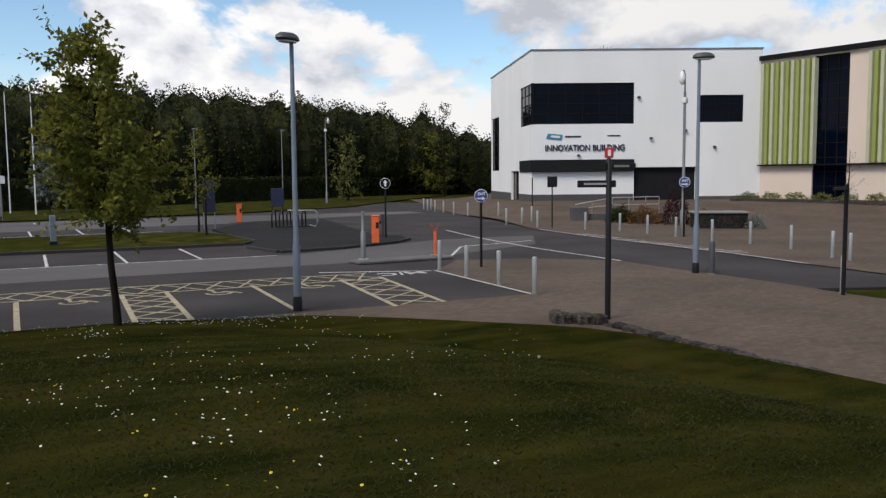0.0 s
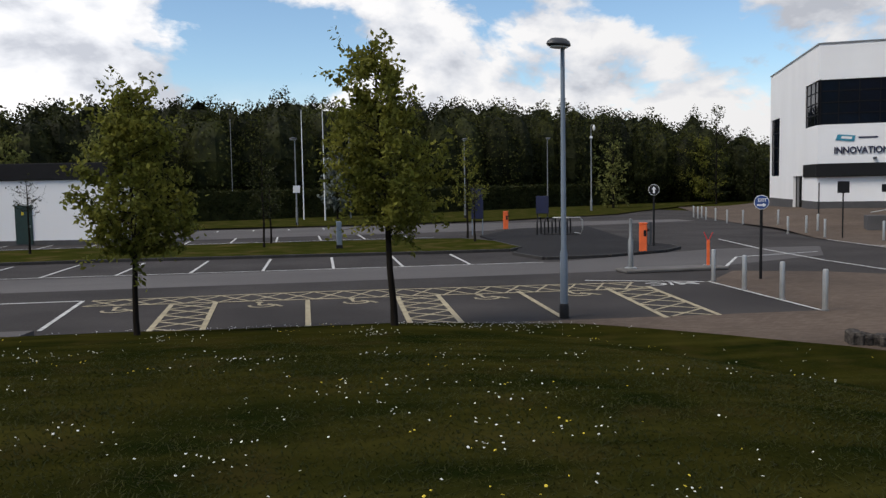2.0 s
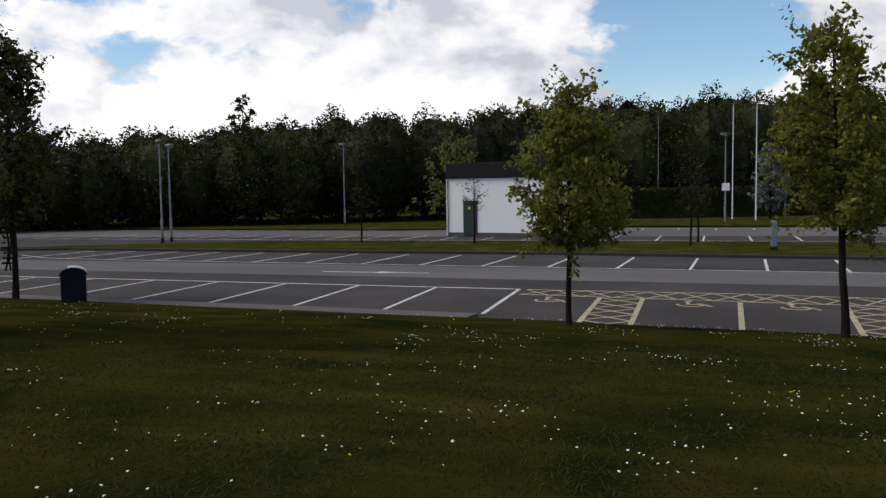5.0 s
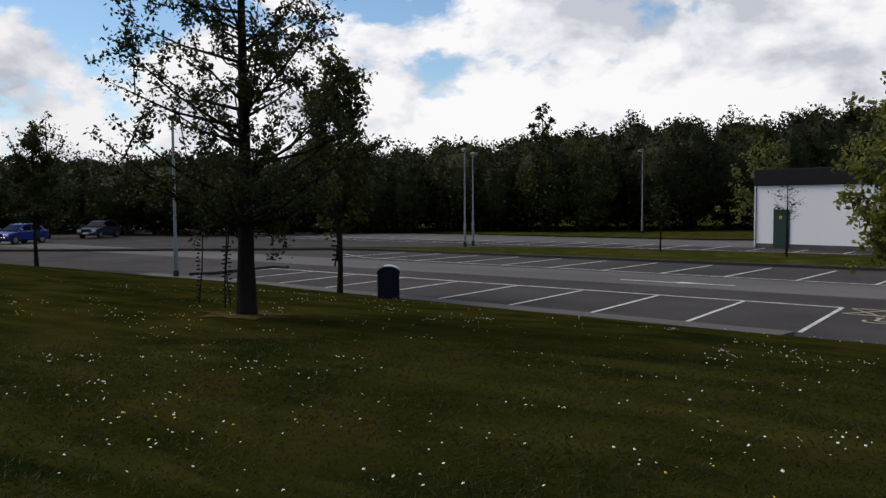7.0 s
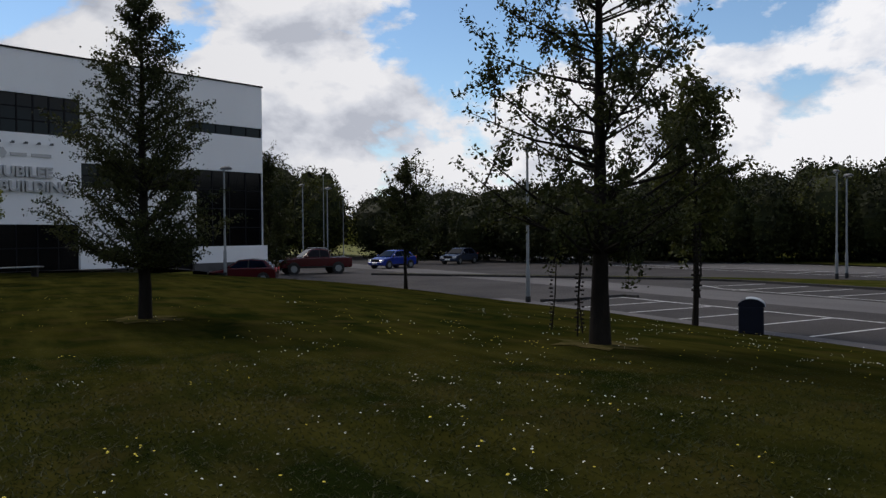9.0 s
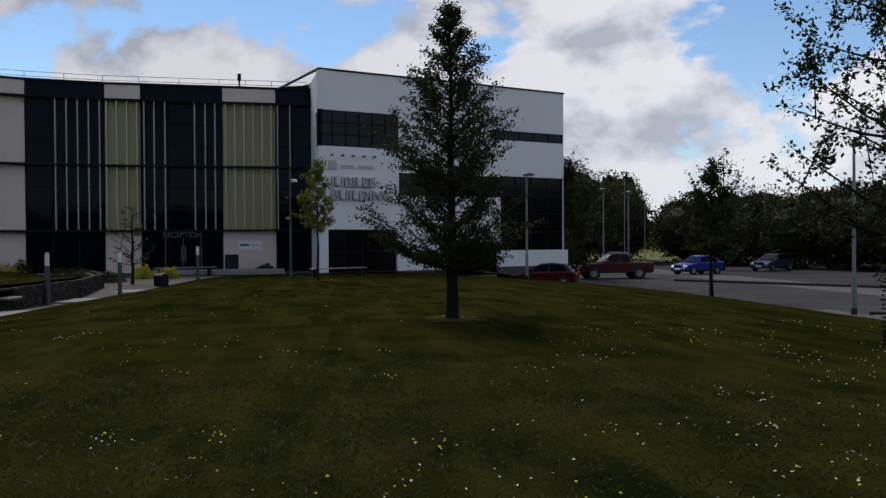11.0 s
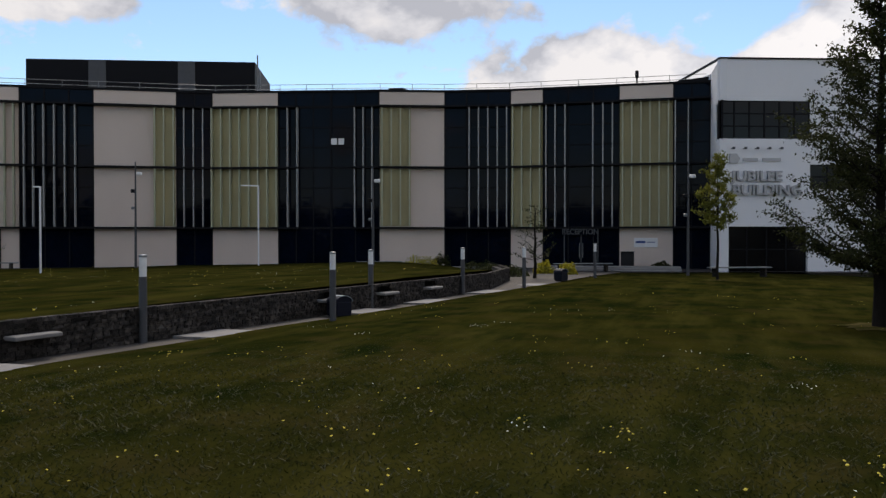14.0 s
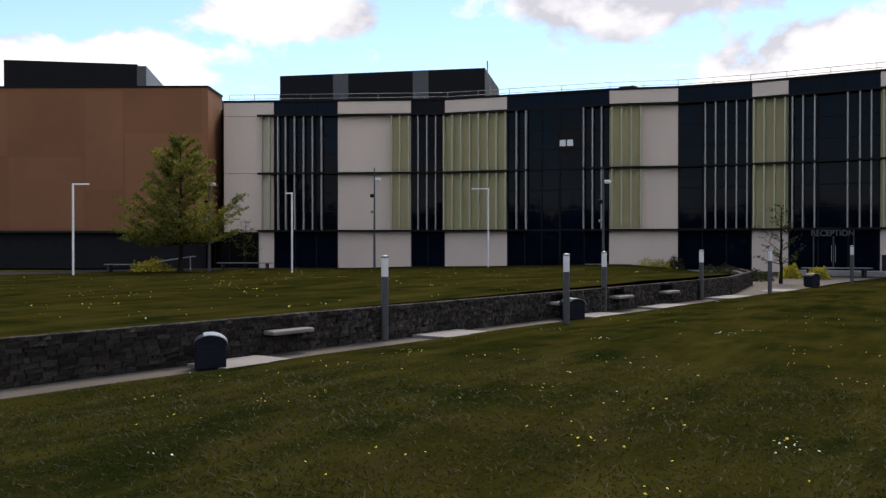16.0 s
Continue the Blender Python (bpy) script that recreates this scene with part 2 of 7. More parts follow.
M = {
    "asphalt": material("asphalt", (0.050, 0.045, 0.044), 0.9, vary=0.38, scale=0.28, fine=90, bump=0.25, spec=0.12),
    "asphalt_old": material("asphalt_old", (0.105, 0.098, 0.098), 0.9, vary=0.28, scale=0.25, fine=90, bump=0.25, spec=0.2, stretch=(0.35, 1, 1)),
    "asphalt_dark": material("asphalt_dark", (0.022, 0.021, 0.022), 0.9, vary=0.3, scale=0.4, fine=90, bump=0.2, spec=0.1),
    "paver": paver_material("paver", (0.128, 0.096, 0.074), (0.6, 0.58, 0.55)),
    "slab": material("slab", (0.20, 0.192, 0.185), 0.85, vary=0.18, scale=2, fine=80, bump=0.1, island=0.15),
    # near-black kerb; on the verge the shadow line is part of this colour
    "kerb_dark": material("kerb_dark", (0.028, 0.026, 0.025), 0.9, vary=0.3, scale=1.5, fine=60, bump=0.2),
    "kerb": material("kerb", (0.12, 0.112, 0.105), 0.9, vary=0.3, scale=1.5, fine=60, bump=0.2),
    "path": material("path", (0.066, 0.055, 0.045), 0.9, vary=0.3, scale=1.2, fine=70, bump=0.2),
    "soil": material("soil", (0.07, 0.045, 0.03), 0.95, vary=0.4, scale=3, fine=30, bump=0.6),
    "lawn": material("lawn", (0.0225, 0.021, 0.0044), 0.95, vary=0.34, scale=0.7, fine=14, bump=0.3, spec=0.0, second=(0.007, 0.0105, 0.0024)),
    "rough_grass": material("rough_grass", (0.036, 0.037, 0.009), 0.95, vary=0.4, scale=0.8, fine=20, bump=0.9, spec=0.0, second=(0.022, 0.027, 0.005)),
    "meadow": material("meadow", (0.16, 0.15, 0.05), 0.95, vary=0.4, scale=0.3, fine=10, bump=0.4, spec=0.1, second=(0.09, 0.10, 0.03)),
    "blade": leaf_material("blade", (0.038, 0.039, 0.008), (0.020, 0.026, 0.005), 0.35, 0.5),
    "petal": material("petal", (0.72, 0.72, 0.68), 0.7, vary=0.1, bump=0),
    "dandelion": material("dandelion", (0.62, 0.47, 0.03), 0.7, vary=0.15, bump=0),
    "white_line": material("white_line", (0.55, 0.55, 0.54), 0.8, vary=0.35, scale=3, fine=25, bump=0.1),
    "yellow_line": material("yellow_line", (0.38, 0.325, 0.21), 0.8, vary=0.35, scale=3, fine=25, bump=0.1),
    "render": material("render", (0.78, 0.78, 0.79), 0.8, vary=0.06, scale=0.35, fine=50, bump=0.06, stretch=(1, 1, 0.35)),
    "plinth": material("plinth", (0.07, 0.068, 0.07), 0.85, vary=0.2, scale=2, fine=40),
    "cream": material("cream", (0.63, 0.525, 0.45), 0.75, vary=0.07, scale=0.4, fine=60, bump=0.04, stretch=(1, 1, 0.3)),
    "green_panel": material("green_panel", (0.40, 0.35, 0.185), 0.6, vary=0.10, scale=0.7, fine=40, bump=0.03),
    "green_bright": material("green_bright", (0.26, 0.30, 0.07), 0.6, vary=0.12, scale=0.7, fine=40, bump=0.03),
    "fin": material("fin", (0.42, 0.43, 0.30), 0.5, vary=0.08, scale=2, fine=40, bump=0),
    "fin_grey": material("fin_grey", (0.30, 0.30, 0.29), 0.45, vary=0.08, scale=2, fine=40, bump=0),
    "dark_metal": material("dark_metal", (0.0045, 0.0045, 0.0065), 0.6, vary=0.15, scale=2, fine=40, bump=0.02, spec=0.15),
    "glass": material("glass", (0.0018, 0.0042, 0.0115), 0.03, vary=0.5, scale=0.5, fine=4, bump=0.004, spec=0.07),
    "glass_soft": material("glass_soft", (0.003, 0.003, 0.004), 0.12, vary=0.3, scale=0.5, fine=4, bump=0.01, spec=0.2),
    "brick_red": material("brick_red", (0.215, 0.088, 0.036), 0.85, vary=0.14, scale=0.25, fine=30, bump=0.15),
    "brick_pale": material("brick_pale", (0.24, 0.102, 0.044), 0.85, vary=0.14, scale=0.25, fine=30, bump=0.15),
    "stone": material("stone", (0.060, 0.052, 0.045), 0.9, spec=0.15, second=(0.013, 0.0115, 0.0105), vary=0.6, scale=11, fine=45, bump=0.7, island=1.0),
    "mortar": material("mortar", (0.016, 0.014, 0.012), 0.95, vary=0.3, scale=4, fine=60, bump=0.3),
    "galv": material("galv", (0.21, 0.22, 0.225), 0.5, metal=0.5, vary=0.12, scale=3, fine=30, bump=0.03),
    "blue_grey": material("blue_grey", (0.17, 0.21, 0.26), 0.5, metal=0.2, vary=0.12, scale=3, fine=30, bump=0.03),
    "steel": material("steel", (0.42, 0.42, 0.41), 0.4, metal=0.7, vary=0.12, scale=4, fine=40, bump=0.02),
    "column_grey": material("column_grey", (0.055, 0.057, 0.062), 0.5, vary=0.12, scale=4, fine=40, bump=0.02),
    "white_paint": material("white_paint", (0.74, 0.74, 0.74), 0.5, vary=0.06, scale=3, fine=40, bump=0.02),
    "opal": material("opal", (0.74, 0.74, 0.72), 0.35, vary=0.08, scale=6, fine=40, bump=0),
    # darker than the bright letters: the grey stands in for their shadowed edges
    "letter_steel": material("letter_steel", (0.36, 0.36, 0.37), 0.35, metal=0.5, vary=0.1, scale=4, fine=40, bump=0.02),
    "sign_metal": material("sign_metal", (0.40, 0.41, 0.42), 0.4, metal=0.3, vary=0.1, scale=4, fine=40, bump=0.02),
    "dry_turf": material("dry_turf", (0.075, 0.060, 0.026), 0.95, vary=0.45, scale=3, fine=30, bump=0.8, spec=0.0, second=(0.030, 0.030, 0.008)),
    "black": material("black", (0.009, 0.009, 0.010), 0.5, vary=0.2, scale=4, fine=40, bump=0.02, spec=0.25),
    "orange": material("orange", (0.75, 0.13, 0.035), 0.45, vary=0.12, scale=4, fine=40, bump=0.02),
    "red": material("red", (0.45, 0.03, 0.03), 0.45, vary=0.1, bump=0),
    "blue_sign": material("blue_sign", (0.02, 0.06, 0.22), 0.45, vary=0.1, bump=0),
    "cyan": material("cyan", (0.02, 0.22, 0.33), 0.45, vary=0.1, bump=0),
    "navy": material("navy", (0.010, 0.013, 0.045), 0.45, vary=0.1, bump=0),
    "bin_blue": material("bin_blue", (0.004, 0.0055, 0.014), 0.6, vary=0.2, scale=5, fine=40, bump=0.03, spec=0.18),
    "bin_top": material("bin_top", (0.30, 0.34, 0.38), 0.35, vary=0.2, scale=5, fine=40, bump=0.03),
    "door_green": material("door_green", (0.010, 0.032, 0.028), 0.5, vary=0.15, scale=5, fine=40, bump=0.02),
    "roof_felt": material("roof_felt", (0.012, 0.012, 0.014), 0.85, spec=0.2, vary=0.2, scale=2, fine=40, bump=0.1),
    "bark": material("bark", (0.020, 0.0165, 0.013), 0.95, vary=0.45, scale=6, fine=40, bump=0.9, spec=0.08, stretch=(1, 1, 0.25)),
    "wood": material("wood", (0.16, 0.10, 0.06), 0.85, vary=0.3, scale=5, fine=50, bump=0.3),
    "car_red": material("car_red", (0.05, 0.0025, 0.0045), 0.15, vary=0.05, bump=0, spec=0.45),
    "car_blue": material("car_blue", (0.008, 0.025, 0.20), 0.25, vary=0.05, bump=0),
    "car_silver": material("car_silver", (0.045, 0.055, 0.085), 0.2, metal=0.3, vary=0.05, bump=0),
    "tyre": material("tyre", (0.012, 0.012, 0.012), 0.9, vary=0.2, bump=0.1),
    "lens": material("lens", (0.6, 0.6, 0.62), 0.1, vary=0.1, bump=0),
    "leaf": leaf_material("leaf", (0.20, 0.195, 0.036), (0.085, 0.098, 0.018), 0.45),
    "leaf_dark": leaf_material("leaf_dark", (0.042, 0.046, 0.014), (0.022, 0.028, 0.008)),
    "leaf_pale": leaf_material("leaf_pale", (0.17, 0.17, 0.05), (0.10, 0.115, 0.035)),
    "leaf_silver": leaf_material("leaf_silver", (0.22, 0.24, 0.22), (0.13, 0.15, 0.13)),
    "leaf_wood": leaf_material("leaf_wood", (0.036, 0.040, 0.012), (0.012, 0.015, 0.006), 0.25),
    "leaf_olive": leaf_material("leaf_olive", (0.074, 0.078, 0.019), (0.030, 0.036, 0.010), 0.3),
    "leaf_gold": leaf_material("leaf_gold", (0.60, 0.50, 0.03), (0.15, 0.15, 0.025)),
    "leaf_rust": leaf_material("leaf_rust", (0.20, 0.10, 0.035), (0.10, 0.06, 0.025)),
    "leaf_purple": leaf_material("leaf_purple", (0.05, 0.012, 0.015), (0.025, 0.008, 0.010)),
}


add_patches(M["lawn"], (0.028, 0.023, 0.007), 1.3)
add_streaks(M["lawn"], (0.043, 0.039, 0.009), 12, 0.6)
add_patches(M["rough_grass"], (0.075, 0.058, 0.022), 0.7)


# ---------------------------------------------------------------- building blocks
class Shape:
    """Collects corners and faces of one mesh."""

    def __init__(self):
        self.v, self.f = [], []

    def add(self, verts, faces, m=None):
        k = len(self.v)
        self.v += [tuple(m @ Vector(p)) for p in verts] if m else [tuple(p) for p in verts]
        self.f += [tuple(k + i for i in face) for face in faces]
        return self

    def box(self, x0, y0, z0, x1, y1, z1, b=0.0, m=None):
        x0, x1 = min(x0, x1), max(x0, x1)
        y0, y1 = min(y0, y1), max(y0, y1)
        z0, z1 = min(z0, z1), max(z0, z1)
        if b <= 0:
            v = [(x0, y0, z0), (x1, y0, z0), (x1, y1, z0), (x0, y1, z0), (x0, y0, z1), (x1, y0, z1), (x1, y1, z1), (x0, y1, z1)]
            return self.add(v, [(0, 3, 2, 1), (4, 5, 6, 7), (0, 1, 5, 4), (1, 2, 6, 5), (2, 3, 7, 6), (3, 0, 4, 7)], m)
        b = min(b, (x1 - x0) * 0.45, (y1 - y0) * 0.45, (z1 - z0) * 0.45)
        v, rings = [], []
        for z, o in ((z0, b), (z0 + b, 0), (z1 - b, 0), (z1, b)):
            k = len(v)
            c = b if o == 0 else b
            v += [(x0 + o + c, y0 + o, z), (x1 - o - c, y0 + o, z), (x1 - o, y0 + o + c, z), (x1 - o, y1 - o - c, z), (x1 - o - c, y1 - o, z), (x0 + o + c, y1 - o, z), (x0 + o, y1 - o - c, z), (x0 + o, y0 + o + c, z)]
            rings.append(k)
        f = [tuple(range(7, -1, -1)), tuple(range(24, 32))]
        for a, c in zip(rings, rings[1:]):
            f += [(a + i, a + (i + 1) % 8, c + (i + 1) % 8, c + i) for i in range(8)]
        return self.add(v, f, m)

    def tube(self, points, radii, n=8, caps=True, m=None):
        pts = [Vector(p) for p in points]
        v, f = [], []
        for i, p in enumerate(pts):
            way = (pts[min(i + 1, len(pts) - 1)] - pts[max(i - 1, 0)]).normalized()
            side = way.cross(Vector((0.31, 0.77, 0.56)) if abs(way.z) < 0.9 else Vector((1, 0, 0))).normalized()
            up = way.cross(side)
            for j in range(n):
                a = 2 * math.pi * j / n
                v.append(p + (side * math.cos(a) + up * math.sin(a)) * radii[i])
        for i in range(len(pts) - 1):
            f += [(i * n + j, i * n + (j + 1) % n, (i + 1) * n + (j + 1) % n, (i + 1) * n + j) for j in range(n)]
        if caps:
            f += [tuple(range(n - 1, -1, -1)), tuple(range((len(pts) - 1) * n, len(pts) * n))]
        return self.add(v, f, m)

    def lathe(self, profile, n=16, m=None):
        """profile: radius, height from the bottom up."""
        return self.tube([(0, 0, z) for r, z in profile], [max(r, 0.001) for r, z in profile], n, True, m)

    def prism(self, outline, y0, y1, m=None):
        """outline of x, z, drawn out along y."""
        k = len(outline)
        v = [(x, y0, z) for x, z in outline] + [(x, y1, z) for x, z in outline]
        f = [tuple(range(k)), tuple(range(2 * k - 1, k - 1, -1))] + [(i, i + k, (i + 1) % k + k, (i + 1) % k) for i in range(k)]
        return self.add(v, f, m)

    def slab(self, outline, z0, z1):
        """outline of x, y, drawn out along z."""
        k = len(outline)
        v = [(x, y, z0) for x, y in outline] + [(x, y, z1) for x, y in outline]
        f = [tuple(range(k - 1, -1, -1)), tuple(range(k, 2 * k))] + [(i, (i + 1) % k, (i + 1) % k + k, i + k) for i in range(k)]
        return self.add(v, f)

    def strip(self, path, width, z, thick=0.004):
        """A painted band along a line of x, y."""
        for (xa, ya), (xb, yb) in zip(path, path[1:]):
            d = Vector((xb - xa, yb - ya)).normalized() * (width / 2)
            o = Vector((-d.y, d.x))
            self.slab([(xa + o.x, ya + o.y), (xa - o.x, ya - o.y), (xb - o.x, yb - o.y), (xb + o.x, yb + o.y)], z, z + thick)
        return self

    def mesh(self, name, mat, smooth=False):
        me = bpy.data.meshes.new(name)
        me.from_pydata(self.v, [], self.f)
        me.materials.append(mat)
        bm = bmesh.new()
        bm.from_mesh(me)
        bmesh.ops.recalc_face_normals(bm, faces=bm.faces)
        bm.to_mesh(me)
        bm.free()
        if smooth:
            me.shade_smooth()
            me.set_sharp_from_angle(angle=radians(38))
        return me


def thing(name, label, category, m=None, group="", kind=""):
    """A top-level thing whose parts are its children."""
    ob = new(name)
    ob.empty_display_size = 0.1
    if m is not None:
        ob.matrix_basis = m
    return tagged(ob, label, category, group, kind)


def part(name, shape, mat, parent, label="", smooth=False, kind=""):
    me = shape.mesh(name, M[mat], smooth) if isinstance(shape, Shape) else shape
    ob = new(name, me)
    ob.parent = parent
    return tagged(ob, label, kind=kind)


def single(name, shape, mat, label, category, kind="", m=None, smooth=False, group=""):
    me = shape.mesh(name, M[mat], smooth) if isinstance(shape, Shape) else shape
    ob = new(name, me)
    if m is not None:
        ob.matrix_basis = m
    return tagged(ob, label, category, group, kind)


def quads(name, corners, mat):
    """A mesh of loose four-cornered leaves: an array of n x 4 x 3."""
    n = len(corners)
    me = bpy.data.meshes.new(name)
    me.vertices.add(4 * n)
    me.vertices.foreach_set("co", np.ascontiguousarray(corners, dtype=np.float32).ravel())
    me.loops.add(4 * n)
    me.loops.foreach_set("vertex_index", np.arange(4 * n, dtype=np.int32))
    me.polygons.add(n)
    me.polygons.foreach_set("loop_start", np.arange(0, 4 * n, 4, dtype=np.int32))
    me.update(calc_edges=True)
    me.materials.append(M[mat])
    return me


def leaf_cloud(rng, centres, size, slim=0.55):
    """Leaves of about the given length with chance directions at the given places."""
    n = len(centres)
    a = rng.normal(size=(n, 3))
    a /= np.linalg.norm(a, axis=1)[:, None]
    b = np.cross(a, rng.normal(size=(n, 3)))
    b /= np.linalg.norm(b, axis=1)[:, None]
    s = (size * rng.uniform(0.55, 1.3, n))[:, None]
    return np.stack([centres - a * s / 2, centres + b * s * slim / 2, centres + a * s / 2, centres - b * s * slim / 2], 1)


def wall_frame(a, b):
    """Along x from a to b, y into the wall, z up."""
    return pose(a[0], a[1], 0, 0, 0, math.degrees(math.atan2(b[1] - a[1], b[0] - a[0]))), math.hypot(b[0] - a[0], b[1] - a[1])


def lettering(name, words, height, mat, m, parent, deep=0.03, label="", squeeze=1.0):
    cu = bpy.data.curves.new(name, "FONT")
    cu.body, cu.size, cu.extrude = words, height / 0.7, deep
    cu.offset = 0.028 * height
    ob = bpy.data.objects.new(name, cu)
    scene.collection.objects.link(ob)
    bpy.context.view_layer.update()
    me = bpy.data.meshes.new_from_object(ob.evaluated_get(bpy.context.evaluated_depsgraph_get()))
    bpy.data.objects.remove(ob)
    me.transform(m @ pose(0, 0, 0, 90) @ Matrix.Diagonal((squeeze, 1, 1, 1)))
    me.materials.clear()
    me.materials.append(M[mat])
    return part(name, me, mat, parent, label)


def curve_at(table, x):
    return float(np.interp(x, [p[0] for p in table], [p[1] for p in table]))


# ---------------------------------------------------------------- ground
EYE = Vector((-0.82, 0.334))
AHEAD = Vector((0.49, 0.872))
ASIDE = Vector((0.872, -0.49))


def smooth_step(a, b, x):
    t = min(1.0, max(0.0, (x - a) / (b - a)))
    return t * t * (3 - 2 * t)


def plaza_height(x, y):
    """The paving climbs gently to the door of the white block."""
    p = Vector((x, y)) - EYE
    s, l = p.dot(AHEAD), p.dot(ASIDE)
    return 0.8 * smooth_step(45, 62, s + 0.35 * max(0, l - 12)) * smooth_step(1.0, 8.0, l)


def sheet(name, outline, step, height, mat, label, category, kind="structure"):
    """A level or rolling surface inside an outline of x, y: a fine grid cut to it."""
    bm = bmesh.new()
    bm.faces.new([bm.verts.new((x, y, 0)) for x, y in outline])
    xs, ys = [p[0] for p in outline], [p[1] for p in outline]
    for axis, lo, hi in ((0, min(xs), max(xs)), (1, min(ys), max(ys))):
        for i in range(1, int((hi - lo) / step)):
            co, no = [0, 0, 0], [0, 0, 0]
            co[axis], no[axis] = lo + i * step, 1
            bmesh.ops.bisect_plane(bm, geom=bm.verts[:] + bm.edges[:] + bm.faces[:], plane_co=co, plane_no=no)
    for v in bm.verts:
        v.co.z = height(v.co.x, v.co.y)
    bmesh.ops.recalc_face_normals(bm, faces=bm.faces)
    me = bpy.data.meshes.new(name)
    bm.to_mesh(me)
    bm.free()
    if sum(p.normal.z for p in me.polygons) < 0:
        me.flip_normals()
    me.materials.append(M[mat])
    return tagged(new(name, me), label, category, kind=kind)


ground = Shape()
ground.slab([(-1500, -1500), (1500, -1500), (1500, 1500), (-1500, 1500)], -0.6, -0.06)
single("ground", ground, "rough_grass", "rough grassy land reaching to the horizon", "ground", "structure")

car_park = Shape().slab([(-100, 16.5), (10.95, 15.2), (10.95, 16.9), (26, 10), (26, 0), (60, 0), (60, 40), (40, 80), (30, 130), (-20, 130), (-20, 78), (-100, 66)], -0.05, 0.0)
single("road", car_park, "asphalt", "dark grey asphalt car park and road", "road", "structure")
lane = Shape().slab([(-90, 46.5), (13.2, 52.6), (13.2, 53.6), (30, 58), (30, 61), (14, 63), (-20, 62.5), (-90, 58)], 0.0, 0.004)
single("road_lane", lane, "asphalt_old", "worn light grey asphalt lane behind the verge", "road", "structure")
strip_pale = Shape().slab([(-75, 32.2), (-46, 31.5), (-24, 31.1), (9.5, 30.2), (17.6, 33.4), (22.5, 33.0), (19.8, 29.0), (13.9, 26.6), (9.5, 26.3), (-24, 27.2), (-75, 28.6)], 0.0, 0.004)
single("road_aisle", strip_pale, "asphalt_old", "pale worn driving aisle of the car park", "road", "structure")

NEAR_PLAZA = [(4.2, 17.35), (10.95, 16.85), (11.45, 22.6), (13.6, 25.0), (16.26, 23.69), (17.46, 22.41), (17.95, 21.35), (17.76, 19.48), (17.71, 18.05), (17.7, 16.57), (17.59, 14.62), (17.3, 12.6), (17.0, 0.0), (16.0, -14), (9.2, -14), (9.3, 10.9), (8.7, 12.5), (7.1, 14.2), (4.8, 16.3)]
sheet("pavement_near", NEAR_PLAZA, 2.0, lambda x, y: 0.012, "paver", "brown block paving beside the lawn", "pavement")
FAR_PLAZA = [(37.5, 71.5), (33.5, 62.5), (30.2, 52.5), (28.0, 44.5), (25.3, 37.0), (24.5, 33.0), (23.8, 28.0), (22.88, 21.13), (22.12, 17.52), (21.0, 11.0), (20.0, 0.0), (70, 0), (70, 60), (52, 90), (45, 90)]
sheet("pavement_far", FAR_PLAZA, 1.5, lambda x, y: 0.03 + plaza_height(x, y), "paver", "brown block paving in front of the white building", "pavement")

# lawn
HIGH = [(-49, 9), (-47, 15.5), (-45, 17.6), (-41, 19.1), (-23, 19.2), (-16.2, 18.5), (-5.8, 17.9), (1.4, 17.3), (4.8, 16.3), (7.1, 14.2), (8.7, 12.5), (9.3, 10.9), (9.5, 7)]
LOW = [(-49, 4), (-46, -3.2), (-41.2, -4.1), (-28.9, -5.7), (-23.4, -6.2), (-15.1, -7.35), (-9.5, -7.95), (-7.2, -8.25), (0, -9.2), (9.5, -10.5)]


def lawn_height(x, y):
    top = curve_at(HIGH, x)
    uy = max(0.0, 1 - (top - y) / 15.8)
    ux = max(0.0, x / 9.6)
    u = min(1.0, math.hypot(uy, ux))
    z = 0.13 + 0.95 * (1 - u * u)
    low = curve_at(LOW, x)
    z -= 0.13 * (1 - smooth_step(0, 3.5, y - low))
    if x < -34:
        z = z + (0.97 - z) * smooth_step(-34, -46, x) * (1 - smooth_step(2, 14, y))
    return z + 0.025 * noise.noise((x * 0.35, y * 0.35, 2.0))


COLS, ROWS = 170, 80
lawn = Shape()
lawn_x = [-49 + 58.5 * i / COLS for i in range(COLS + 1)]
for x in lawn_x:
    lo, hi = curve_at(LOW, x), curve_at(HIGH, x)
    for j in range(ROWS + 1):
        y = lo + (hi - lo) * j / ROWS
        lawn.v.append((x, y, lawn_height(x, y)))
for i in range(COLS):
    for j in range(ROWS):
        k = i * (ROWS + 1) + j
        lawn.f.append((k, k + ROWS + 1, k + ROWS + 2, k + 1))
lawn_me = lawn.mesh("lawn", M["lawn"], True)
single("lawn", lawn_me, "lawn", "mown green lawn mound sprinkled with daisies", "lawn", "structure")
edge = Shape()
rim = [(x, curve_at(HIGH, x)) for x in lawn_x]
for (xa, ya), (xb, yb) in zip(rim, rim[1:]):
    za, zb = lawn_height(xa, ya), lawn_height(xb, yb)
    edge.add([(xa, ya, za), (xb, yb, zb), (xb, yb + 0.02, -0.02), (xa, ya + 0.02, -0.02)], [(0, 1, 2, 3)])
single("lawn_edge", edge, "rough_grass", "cut grass edge of the lawn mound", "lawn edge", "structure")

